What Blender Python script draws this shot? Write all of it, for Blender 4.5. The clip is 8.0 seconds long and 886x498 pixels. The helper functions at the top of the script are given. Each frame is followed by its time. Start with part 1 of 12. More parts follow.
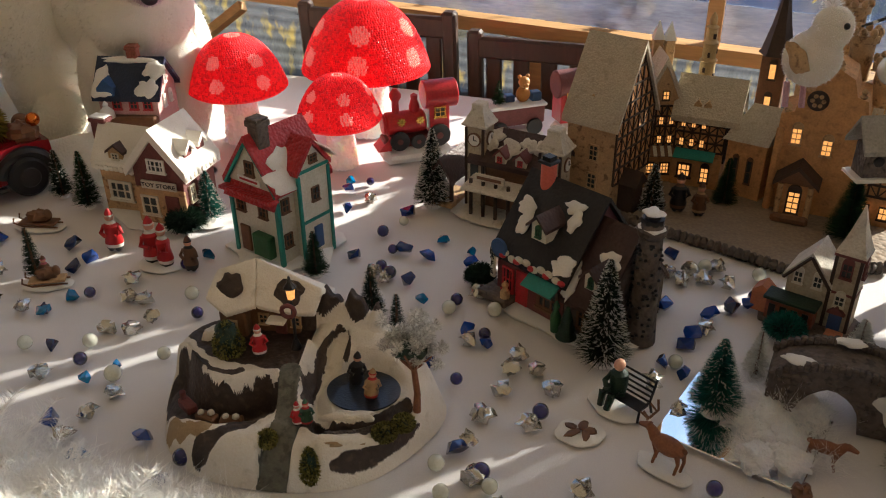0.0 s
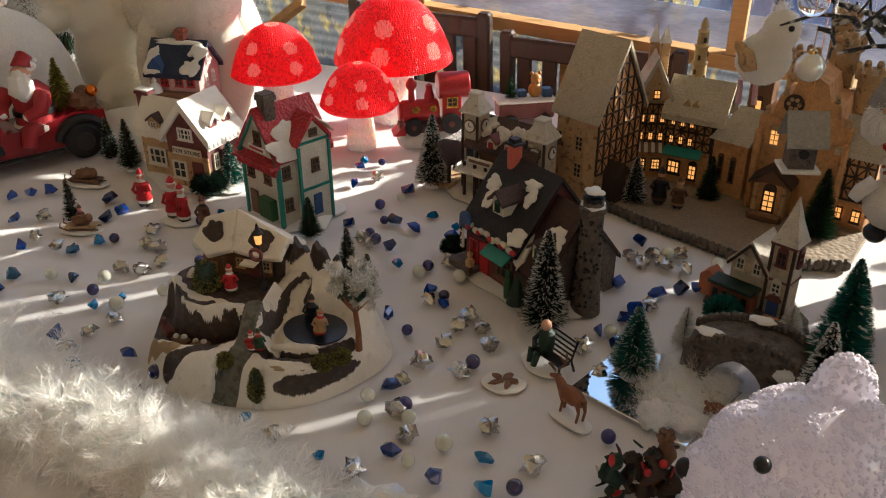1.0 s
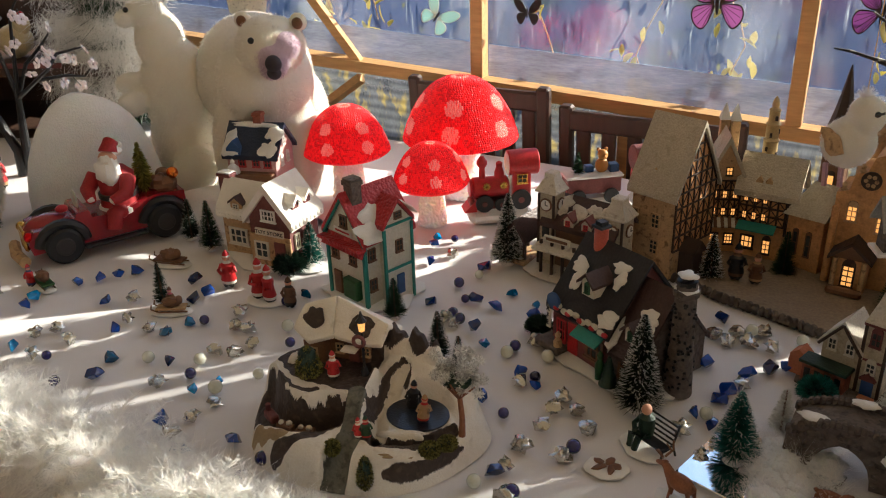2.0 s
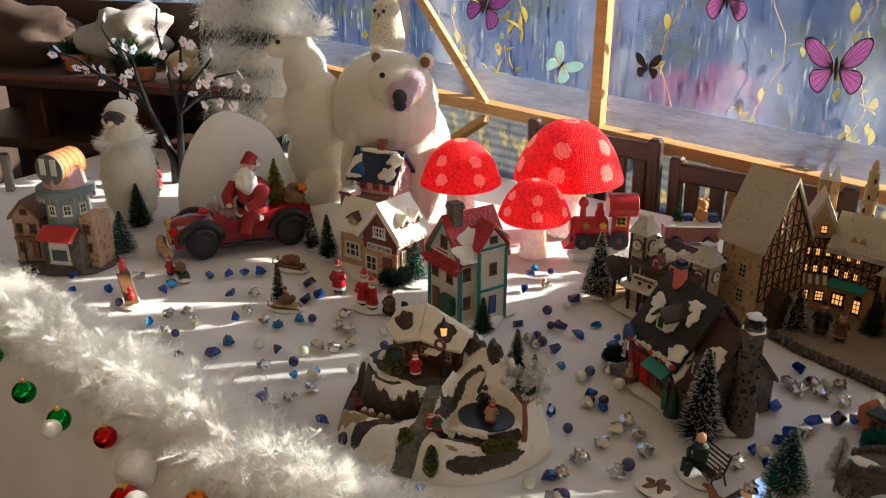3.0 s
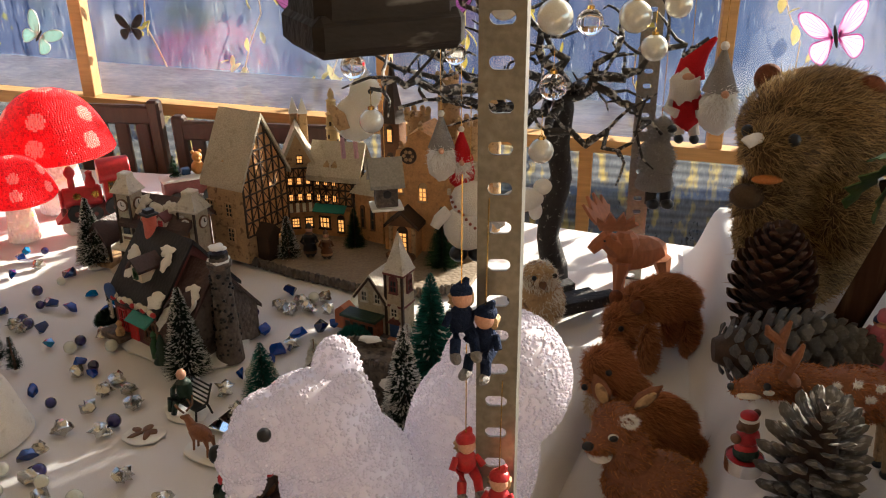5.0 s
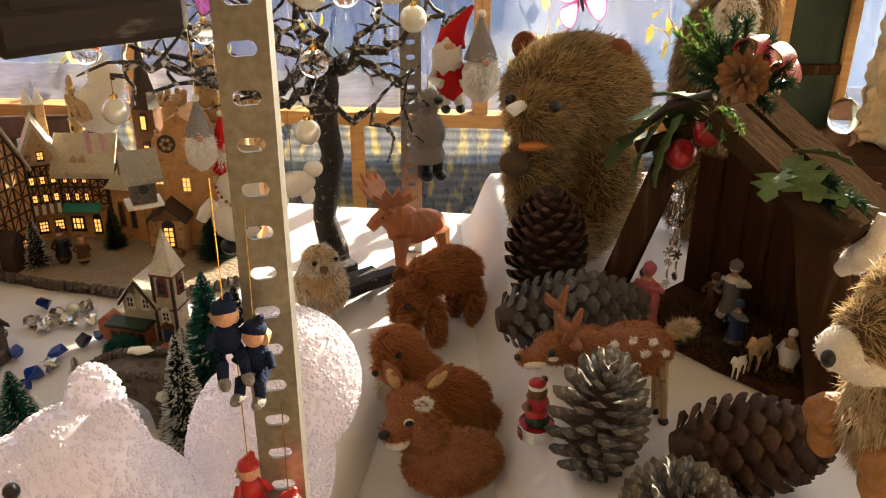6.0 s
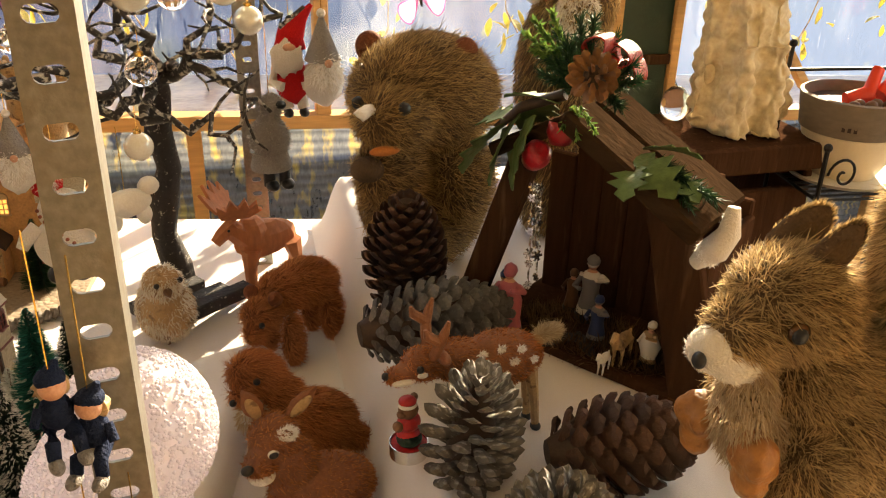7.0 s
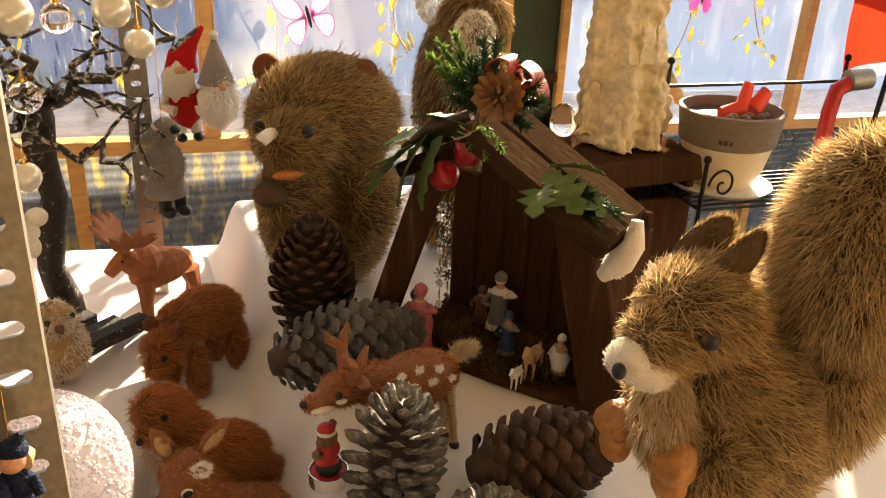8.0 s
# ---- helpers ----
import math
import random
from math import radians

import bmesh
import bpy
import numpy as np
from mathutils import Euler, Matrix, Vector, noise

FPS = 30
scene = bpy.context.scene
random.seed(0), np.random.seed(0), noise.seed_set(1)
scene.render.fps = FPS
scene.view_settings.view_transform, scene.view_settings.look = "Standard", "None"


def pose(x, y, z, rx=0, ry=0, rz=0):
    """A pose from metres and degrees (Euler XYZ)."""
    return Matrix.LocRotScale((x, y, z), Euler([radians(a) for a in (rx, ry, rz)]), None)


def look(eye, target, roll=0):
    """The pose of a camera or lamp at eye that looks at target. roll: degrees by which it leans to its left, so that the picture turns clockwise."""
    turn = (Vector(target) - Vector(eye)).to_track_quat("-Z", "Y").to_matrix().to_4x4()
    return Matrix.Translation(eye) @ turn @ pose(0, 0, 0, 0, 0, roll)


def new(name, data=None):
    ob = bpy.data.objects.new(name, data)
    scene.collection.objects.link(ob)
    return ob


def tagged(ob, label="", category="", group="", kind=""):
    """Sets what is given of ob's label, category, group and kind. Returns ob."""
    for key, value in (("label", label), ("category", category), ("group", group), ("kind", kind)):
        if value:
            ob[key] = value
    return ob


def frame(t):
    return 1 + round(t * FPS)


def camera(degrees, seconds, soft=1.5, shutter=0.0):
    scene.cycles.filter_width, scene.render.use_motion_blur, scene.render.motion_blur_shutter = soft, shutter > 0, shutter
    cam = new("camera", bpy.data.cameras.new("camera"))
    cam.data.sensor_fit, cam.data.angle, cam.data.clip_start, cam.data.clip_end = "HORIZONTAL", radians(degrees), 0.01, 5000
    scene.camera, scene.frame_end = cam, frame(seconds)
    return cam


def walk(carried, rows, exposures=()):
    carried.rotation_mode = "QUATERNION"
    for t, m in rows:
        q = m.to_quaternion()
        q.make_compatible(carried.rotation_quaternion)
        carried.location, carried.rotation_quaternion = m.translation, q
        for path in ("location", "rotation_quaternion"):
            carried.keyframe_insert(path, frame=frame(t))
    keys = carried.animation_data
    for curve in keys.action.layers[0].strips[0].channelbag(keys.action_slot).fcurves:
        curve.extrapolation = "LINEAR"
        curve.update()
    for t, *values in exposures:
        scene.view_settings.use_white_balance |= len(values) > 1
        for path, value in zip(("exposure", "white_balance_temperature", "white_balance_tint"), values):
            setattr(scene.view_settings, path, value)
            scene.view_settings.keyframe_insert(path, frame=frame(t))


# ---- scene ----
cam = camera(55.0, 8.0, soft=1.1)
EXPOSURES = ((0, 1.25, 6050, 8), (2.2, 1.32, 6050, 7), (5.2, 1.6, 6300, 9), (6.4, 2.25, 7700, 8), (8, 2.25, 8400, 11))
PATH = [
    (0, (0.179, -0.063, 0.638), (-0.135, 1.648, -0.348), -0.7),
    (0.5, (0.312, -0.104, 0.634), (-0.158, 1.584, -0.33), -0.4),
    (1, (0.379, -0.148, 0.641), (-0.156, 1.523, -0.321), -0.4),
    (1.5, (0.333, -0.16, 0.672), (-0.226, 1.526, -0.248), -1.7),
    (2, (0.291, -0.181, 0.691), (-0.313, 1.527, -0.157), -1.8),
    (2.2, (0.295, -0.19, 0.703), (-0.363, 1.516, -0.109), -1.6),
    (3.3, (0.433, -0.306, 0.692), (-0.489, 1.311, -0.041), 0.4),
    (3.5, (0.458, -0.321, 0.687), (-0.451, 1.305, -0.042), 0.2),
    (4, (0.533, -0.318, 0.662), (-0.183, 1.39, -0.092), -0.8),
    (4.5, (0.584, -0.279, 0.654), (0.222, 1.528, -0.125), -1.4),
    (5, (0.595, -0.245, 0.652), (0.572, 1.591, -0.142), -0.6),
    (5.2, (0.596, -0.235, 0.651), (0.691, 1.592, -0.157), -0.3),
    (6.3, (0.613, -0.186, 0.649), (1.194, 1.519, -0.221), 0.6),
    (6.5, (0.614, -0.176, 0.649), (1.262, 1.501, -0.227), 0.8),
    (7, (0.616, -0.154, 0.65), (1.415, 1.462, -0.216), 1.5),
    (7.5, (0.613, -0.145, 0.653), (1.543, 1.411, -0.192), 2.3),
    (8, (0.597, -0.141, 0.652), (1.63, 1.363, -0.167), 2.7),
]
walk(cam, [(t, look(eye, target, roll)) for t, eye, target, roll in PATH], EXPOSURES)

# ---- light ----
SUN_AZ, SUN_EL = 40.0, 22.0      # degrees: from +x towards +y, and above the horizon
world = bpy.data.worlds.new("sky")
scene.world = world
world.use_nodes = True
wn = world.node_tree.nodes
sky = wn.new("ShaderNodeTexSky")
sky.sky_type, sky.sun_disc = "NISHITA", False
sky.sun_elevation, sky.sun_rotation = radians(SUN_EL), radians(90 - SUN_AZ)
wn["Background"].inputs["Strength"].default_value = 0.15
world.node_tree.links.new(sky.outputs[0], wn["Background"].inputs[0])
sun_data = bpy.data.lights.new("sun", "SUN")
sun_data.energy, sun_data.angle, sun_data.color = 5.0, radians(0.5), (1.0, 0.9, 0.74)
sun = new("sun", sun_data)
sun_way = Vector((math.cos(radians(SUN_AZ)) * math.cos(radians(SUN_EL)), math.sin(radians(SUN_AZ)) * math.cos(radians(SUN_EL)), math.sin(radians(SUN_EL))))
sun.matrix_world = look(sun_way * 4, (0, 0, 0))


# ---- mesh helpers ----
rnd = random.Random(5)


def rot(axis, deg):
    return Matrix.Rotation(radians(deg), 4, axis)


def at(x, y, z):
    return Matrix.Translation((x, y, z))


class Geo:
    """Collects vertices and faces of one mesh."""

    def __init__(self):
        self.v, self.f = [], []

    def add(self, verts, faces, m=None):
        n = len(self.v)
        self.v += [tuple(m @ Vector(p)) for p in verts] if m is not None else [tuple(p) for p in verts]
        self.f += [tuple(i + n for i in face) for face in faces]
        return self

    def box(self, x, y, z, sx, sy, sz, m=None, bev=0.0):
        """A box round (x, y, z) with chamfered edges."""
        hx, hy, hz = sx / 2, sy / 2, sz / 2
        b = min(bev, hx * 0.9, hy * 0.9, hz * 0.9)
        if b <= 0:
            vs = [(x + i * hx, y + j * hy, z + k * hz) for i in (-1, 1) for j in (-1, 1) for k in (-1, 1)]
            return self.add(vs, [(0, 1, 3, 2), (4, 6, 7, 5), (0, 4, 5, 1), (2, 3, 7, 6), (0, 2, 6, 4), (1, 5, 7, 3)], m)
        vs, ids = [], {}
        for i in (-1, 1):
            for j in (-1, 1):
                for k in (-1, 1):
                    for a in range(3):
                        p = [i * (hx - b), j * (hy - b), k * (hz - b)]
                        p[a] = (i * hx, j * hy, k * hz)[a]
                        ids[i, j, k, a] = len(vs)
                        vs.append((x + p[0], y + p[1], z + p[2]))
        fs = []
        for a in range(3):
            u, w = [c for c in range(3) if c != a]
            for s in (-1, 1):
                ring = []
                for p, q in ((-1, -1), (1, -1), (1, 1), (-1, 1)):
                    key = [0, 0, 0]
                    key[a], key[u], key[w] = s, p, q
                    ring.append(ids[key[0], key[1], key[2], a])
                fs.append(tuple(ring))
            for p in (-1, 1):
                for q in (-1, 1):
                    key = [0, 0, 0]
                    key[u], key[w] = p, q
                    lo, hi = list(key), list(key)
                    lo[a], hi[a] = -1, 1
                    fs.append((ids[(*lo, u)], ids[(*hi, u)], ids[(*hi, w)], ids[(*lo, w)]))
        for i in (-1, 1):
            for j in (-1, 1):
                for k in (-1, 1):
                    fs.append(tuple(ids[i, j, k, a] for a in range(3)))
        return self.add(vs, fs, m)

    def lathe(self, profile, seg=20, m=None, squash=1.0, wob=0.0):
        """A turned body from (radius, height) pairs, from bottom to top."""
        vs, fs = [], []
        for r, z in profile:
            for s in range(seg):
                a = 2 * math.pi * s / seg
                k = 1 + wob * noise.noise((math.cos(a) * 2, math.sin(a) * 2, z * 30))
                vs.append((r * k * math.cos(a), r * k * math.sin(a) * squash, z))
        for n in range(len(profile) - 1):
            for s in range(seg):
                t = (s + 1) % seg
                fs.append((n * seg + s, n * seg + t, (n + 1) * seg + t, (n + 1) * seg + s))
        fs.append(tuple(reversed(range(seg))))
        fs.append(tuple(range((len(profile) - 1) * seg, len(profile) * seg)))
        return self.add(vs, fs, m)

    def cyl(self, x, y, z, r, h, seg=16, m=None, top=None, bev=0.0):
        top = r if top is None else top
        if bev:
            prof = [(r - bev, 0), (r, bev), (top, h - bev), (max(top - bev, 1e-4), h)]
        else:
            prof = [(r, 0), (max(top, 1e-4), h)]
        return self.lathe(prof, seg, (m or Matrix()) @ at(x, y, z))

    def ball(self, x, y, z, rx, ry=None, rz=None, m=None, seg=16, rings=10, lump=0.0, freq=3.0):
        ry, rz = rx if ry is None else ry, rx if rz is None else rz
        vs, fs = [(0, 0, -1)], []
        for n in range(1, rings):
            b = -math.pi / 2 + math.pi * n / rings
            for s in range(seg):
                a = 2 * math.pi * s / seg
                vs.append((math.cos(a) * math.cos(b), math.sin(a) * math.cos(b), math.sin(b)))
        vs.append((0, 0, 1))
        for s in range(seg):
            t = (s + 1) % seg
            fs.append((0, 1 + t, 1 + s))
            for n in range(rings - 2):
                q = 1 + n * seg
                fs.append((q + s, q + t, q + seg + t, q + seg + s))
            q = 1 + (rings - 2) * seg
            fs.append((q + s, q + t, len(vs) - 1))
        out = []
        for p in vs:
            k = 1 + lump * noise.noise(Vector(p) * freq + Vector((x, y, z)) * 37)
            out.append((x + p[0] * rx * k, y + p[1] * ry * k, z + p[2] * rz * k))
        return self.add(out, fs, m)

    def tube(self, pts, radii, seg=8, m=None):
        """A round bar along points."""
        pts = [Vector(p) for p in pts]
        if not isinstance(radii, (list, tuple)):
            radii = [radii] * len(pts)
        vs, fs, side = [], [], Vector((0.31, 0.77, 0.55)).normalized()
        for n, p in enumerate(pts):
            d = (pts[min(n + 1, len(pts) - 1)] - pts[max(n - 1, 0)]).normalized()
            u = d.cross(side)
            if u.length < 0.05:
                u = d.cross(Vector((1, 0, 0)))
            u.normalize()
            w = d.cross(u)
            for s in range(seg):
                a = 2 * math.pi * s / seg
                vs.append(p + (u * math.cos(a) + w * math.sin(a)) * radii[n])
        for n in range(len(pts) - 1):
            for s in range(seg):
                t = (s + 1) % seg
                fs.append((n * seg + s, n * seg + t, (n + 1) * seg + t, (n + 1) * seg + s))
        fs.append(tuple(reversed(range(seg))))
        fs.append(tuple(range((len(pts) - 1) * seg, len(pts) * seg)))
        return self.add(vs, fs, m)

    def prism(self, poly, y0, y1, m=None):
        """A polygon in x, z drawn out from y0 to y1."""
        n = len(poly)
        vs = [(x, y0, z) for x, z in poly] + [(x, y1, z) for x, z in poly]
        fs = [tuple(range(n)), tuple(range(2 * n - 1, n - 1, -1))]
        fs += [(i, i + n, (i + 1) % n + n, (i + 1) % n) for i in range(n)]
        return self.add(vs, fs, m)

    def patch(self, rx, ry, th, seed, m=None, seg=22, wob=0.35):
        """A flat cushion with an uneven rim, such as a snow patch."""
        vs, fs = [(0, 0, th)], []
        for k, (q, h) in enumerate(((0.55, 0.97), (0.85, 0.72), (1.0, 0.25), (0.98, -0.1))):
            for s in range(seg):
                a = 2 * math.pi * s / seg
                w = 1 + wob * noise.noise((math.cos(a) * 1.6 + seed * 7.3, math.sin(a) * 1.6, seed)) * 1.6
                vs.append((rx * q * w * math.cos(a), ry * q * w * math.sin(a), th * h))
        for s in range(seg):
            t = (s + 1) % seg
            fs.append((0, 1 + s, 1 + t))
            for k in range(3):
                fs.append((1 + k * seg + s, 1 + (k + 1) * seg + s, 1 + (k + 1) * seg + t, 1 + k * seg + t))
        return self.add(vs, fs, m)

    def blades(self, roots, ways, lengths, width, bend=0.0, droop=0.0, m=None):
        """Thin tapering fibres; roots, ways: arrays of n x 3."""
        roots, ways = np.asarray(roots, float), np.asarray(ways, float)
        n = len(roots)
        ways = ways / np.maximum(np.linalg.norm(ways, axis=1, keepdims=True), 1e-9)
        lengths = np.broadcast_to(np.asarray(lengths, float), (n,))[:, None]
        side = np.cross(ways, np.random.normal(size=(n, 3)))
        side /= np.maximum(np.linalg.norm(side, axis=1, keepdims=True), 1e-9)
        kink = np.cross(ways, side) * bend * lengths * np.random.uniform(-1, 1, (n, 1)) + np.array([0, 0, -droop]) * lengths
        mid, tip = roots + ways * lengths * 0.5 + kink * 0.3, roots + ways * lengths + kink
        w = side * width * 0.5
        vs = np.stack([roots - w, roots + w, mid - w * 0.8, mid + w * 0.8, tip], 1).reshape(-1, 3)
        if m is not None:
            r = np.array(m)
            vs = vs @ r[:3, :3].T + r[:3, 3]
        base = len(self.v)
        self.v += vs.tolist()
        for i in range(base, base + 5 * n, 5):
            self.f.append((i, i + 1, i + 3, i + 2))
            self.f.append((i + 2, i + 3, i + 4))
        return self

    def mesh(self, name, material, smooth=35):
        me = bpy.data.meshes.new(name)
        me.from_pydata(self.v, [], self.f)
        me.materials.append(material)
        if smooth:
            me.polygons.foreach_set("use_smooth", [True] * len(me.polygons))
            if len(me.polygons) < 60000:
                me.set_sharp_from_angle(angle=radians(smooth))
        me.update()
        return me


def thing(name, label, category, x=0.0, y=0.0, z=0.0, rz=0.0, s=1.0, group="", kind=""):
    ob = new(name)
    ob.empty_display_size = 0.02
    ob.matrix_basis = pose(x, y, z, 0, 0, rz) @ Matrix.Diagonal((s, s, s, 1))
    return tagged(ob, label, category, group, kind)


def part(name, geo, material, parent, label="", smooth=35, m=None):
    """One mesh object under a thing or a part."""
    data = geo.mesh(name, material, smooth) if isinstance(geo, Geo) else geo
    ob = new(name, data)
    ob.parent = parent
    if m is not None:
        ob.matrix_basis = m
    if label:
        ob["label"] = label
    return ob


def solid(name, geo, material, label, category, m=None, group="", kind="", smooth=35):
    """A thing made of one mesh."""
    data = geo.mesh(name, material, smooth) if isinstance(geo, Geo) else geo
    ob = new(name, data)
    if m is not None:
        ob.matrix_basis = m
    return tagged(ob, label, category, group, kind)


def fused(name, geo, material, parent, label="", smooth=60, voxel=0.005):
    """Overlapping rounded forms melted into one smooth skin."""
    ob = part(name, geo, material, parent, label, smooth)
    md = ob.modifiers.new("skin", "REMESH")
    md.mode, md.voxel_size, md.use_smooth_shade = "VOXEL", voxel, True
    sm = ob.modifiers.new("soften", "SMOOTH")
    sm.factor, sm.iterations = 0.5, 4
    return ob


def pebbled(ob, grain=0.0050, deep=0.0028):
    """Raises small round beads over a fused skin."""
    tx = bpy.data.textures.new("bead_relief", "VORONOI")
    tx.noise_scale, tx.distance_metric, tx.noise_intensity = grain, "DISTANCE", 1.6
    md = ob.modifiers.new("relief", "DISPLACE")
    md.texture, md.texture_coords, md.strength, md.mid_level = tx, "LOCAL", -deep, 0.3
    return ob


def words(body, size, material, parent, m, label="", thick=0.0006):
    cu = bpy.data.curves.new("lettering", "FONT")
    cu.body, cu.size, cu.extrude, cu.align_x, cu.align_y = body, size, thick, "CENTER", "CENTER"
    cu.materials.append(material)
    ob = new("lettering", cu)
    ob.parent, ob.matrix_basis = parent, m
    if label:
        ob["label"] = label
    return ob


FRONT = rot("X", 90)      # lays the x, y plane upright, facing -y


# ---- materials ----
def paint(name, color, rough=0.6, var=0.18, scale=40.0, bump=0.15, fine=400.0, metal=0.0, spec=0.5, second=None, cut=0.5, island=0.0,
          trans=0.0, sss=0.0, coat=0.0, emit=None, power=0.0, cells=0.0, ior=1.45, alpha=1.0, stretch=None, sharp=0.12, objrand=0.0, depth=0.01):
    """A surface with two scales of variation, grain and relief; second: a colour that shows in patches above the cut."""
    mt = bpy.data.materials.new(name)
    mt.use_nodes = True
    nt = mt.node_tree
    ns, ln = nt.nodes, nt.links.new
    bs = ns["Principled BSDF"]
    tc = ns.new("ShaderNodeTexCoord")
    co = tc.outputs["Object"]
    if stretch:
        mp = ns.new("ShaderNodeMapping")
        mp.inputs["Scale"].default_value = stretch
        ln(co, mp.inputs["Vector"])
        co = mp.outputs[0]
    n1 = ns.new("ShaderNodeTexNoise")
    n1.inputs["Scale"].default_value, n1.inputs["Detail"].default_value = scale, 5
    n2 = ns.new("ShaderNodeTexNoise")
    n2.inputs["Scale"].default_value, n2.inputs["Detail"].default_value = fine, 3
    ln(co, n1.inputs["Vector"])
    ln(co, n2.inputs["Vector"])
    mix = ns.new("ShaderNodeMix")
    mix.data_type = "RGBA"
    c = np.array(color)
    mix.inputs["A"].default_value = (*np.clip(c * (1 - var), 0, 1), 1)
    mix.inputs["B"].default_value = (*np.clip(c * (1 + var), 0, 1), 1)
    ln(n1.outputs["Fac"], mix.inputs["Factor"])
    col = mix.outputs["Result"]
    grain = ns.new("ShaderNodeMix")
    grain.data_type, grain.blend_type = "RGBA", "OVERLAY"
    grain.inputs["Factor"].default_value = 0.35
    ln(col, grain.inputs["A"])
    ln(n2.outputs["Fac"], grain.inputs["B"])
    col = grain.outputs["Result"]
    if second is not None:
        ramp = ns.new("ShaderNodeMapRange")
        ramp.inputs["From Min"].default_value, ramp.inputs["From Max"].default_value = cut, cut + sharp
        n3 = ns.new("ShaderNodeTexNoise")
        n3.inputs["Scale"].default_value, n3.inputs["Detail"].default_value = scale * 1.7, 4
        ln(co, n3.inputs["Vector"])
        ln(n3.outputs["Fac"], ramp.inputs["Value"])
        m2 = ns.new("ShaderNodeMix")
        m2.data_type = "RGBA"
        ln(ramp.outputs[0], m2.inputs["Factor"])
        ln(col, m2.inputs["A"])
        m2.inputs["B"].default_value = (*second, 1)
        col = m2.outputs["Result"]
    if island or objrand:
        src = ns.new("ShaderNodeNewGeometry").outputs["Random Per Island"] if island else ns.new("ShaderNodeObjectInfo").outputs["Random"]
        amount = island or objrand
        mr = ns.new("ShaderNodeMapRange")
        mr.inputs["To Min"].default_value, mr.inputs["To Max"].default_value = 1 - amount, 1 + amount
        ln(src, mr.inputs["Value"])
        hs = ns.new("ShaderNodeHueSaturation")
        ln(mr.outputs[0], hs.inputs["Value"])
        ln(col, hs.inputs["Color"])
        col = hs.outputs[0]
    ln(col, bs.inputs["Base Color"])
    if bump:
        bp = ns.new("ShaderNodeBump")
        bp.inputs["Strength"].default_value, bp.inputs["Distance"].default_value = min(1.0, bump * 2), 0.002
        if cells:
            vo = ns.new("ShaderNodeTexVoronoi")
            vo.inputs["Scale"].default_value = cells
            ln(co, vo.inputs["Vector"])
            ln(vo.outputs["Distance"], bp.inputs["Height"])
            bp.invert = True
        else:
            ln(n2.outputs["Fac"], bp.inputs["Height"])
        ln(bp.outputs[0], bs.inputs["Normal"])
    bs.inputs["Roughness"].default_value = rough
    bs.inputs["Metallic"].default_value = metal
    bs.inputs["Specular IOR Level"].default_value = spec
    bs.inputs["Transmission Weight"].default_value = trans
    bs.inputs["IOR"].default_value = ior
    bs.inputs["Coat Weight"].default_value = coat
    bs.inputs["Alpha"].default_value = alpha
    if sss:
        bs.inputs["Subsurface Weight"].default_value = sss
        bs.inputs["Subsurface Radius"].default_value = (1.0, 0.6, 0.4)
        bs.inputs["Subsurface Scale"].default_value = depth
    if emit:
        bs.inputs["Emission Color"].default_value = (*emit, 1)
        bs.inputs["Emission Strength"].default_value = power
    return mt


def fibre(name, color, tip, var=0.3, rough=0.7, clear=0.35):
    """Hair, straw, needles or down: colour differs from fibre to fibre, and some light passes through."""
    mt = bpy.data.materials.new(name)
    mt.use_nodes = True
    nt = mt.node_tree
    ns, ln = nt.nodes, nt.links.new
    bs = ns["Principled BSDF"]
    geo = ns.new("ShaderNodeNewGeometry")
    mix = ns.new("ShaderNodeMix")
    mix.data_type = "RGBA"
    mix.inputs["A"].default_value, mix.inputs["B"].default_value = (*color, 1), (*tip, 1)
    ln(geo.outputs["Random Per Island"], mix.inputs["Factor"])
    tc, nz = ns.new("ShaderNodeTexCoord"), ns.new("ShaderNodeTexNoise")
    nz.inputs["Scale"].default_value = 22
    ln(tc.outputs["Object"], nz.inputs["Vector"])
    mr = ns.new("ShaderNodeMapRange")
    mr.inputs["To Min"].default_value, mr.inputs["To Max"].default_value = 1 - var, 1 + var
    ln(nz.outputs["Fac"], mr.inputs["Value"])
    hs = ns.new("ShaderNodeHueSaturation")
    ln(mix.outputs["Result"], hs.inputs["Color"])
    ln(mr.outputs[0], hs.inputs["Value"])
    ln(hs.outputs[0], bs.inputs["Base Color"])
    bs.inputs["Roughness"].default_value = rough
    bs.inputs["Specular IOR Level"].default_value = 0.25
    tr = ns.new("ShaderNodeBsdfTranslucent")
    ln(hs.outputs[0], tr.inputs["Color"])
    ms = ns.new("ShaderNodeMixShader")
    ms.inputs[0].default_value = clear
    ln(bs.outputs[0], ms.inputs[1])
    ln(tr.outputs[0], ms.inputs[2])
    ln(ms.outputs[0], ns["Material Output"].inputs["Surface"])
    return mt


def acrylic(name, color, cells, clear=0.5, glow=0.0):
    """Milky moulded acrylic of small beads: gloss over a body that lets light through."""
    mt = paint(name, color, 0.10, 0.05, 18, 0.5 if cells else 0, 500, cells=cells, coat=1.0, emit=(1.0, 0.92, 0.97), power=glow)
    ns, ln = mt.node_tree.nodes, mt.node_tree.links.new
    tl, mx = ns.new("ShaderNodeBsdfTranslucent"), ns.new("ShaderNodeMixShader")
    tl.inputs["Color"].default_value, mx.inputs[0].default_value = (*color, 1), clear
    ln(ns["Principled BSDF"].outputs[0], mx.inputs[1])
    ln(tl.outputs[0], mx.inputs[2])
    ln(mx.outputs[0], ns["Material Output"].inputs["Surface"])
    return mt


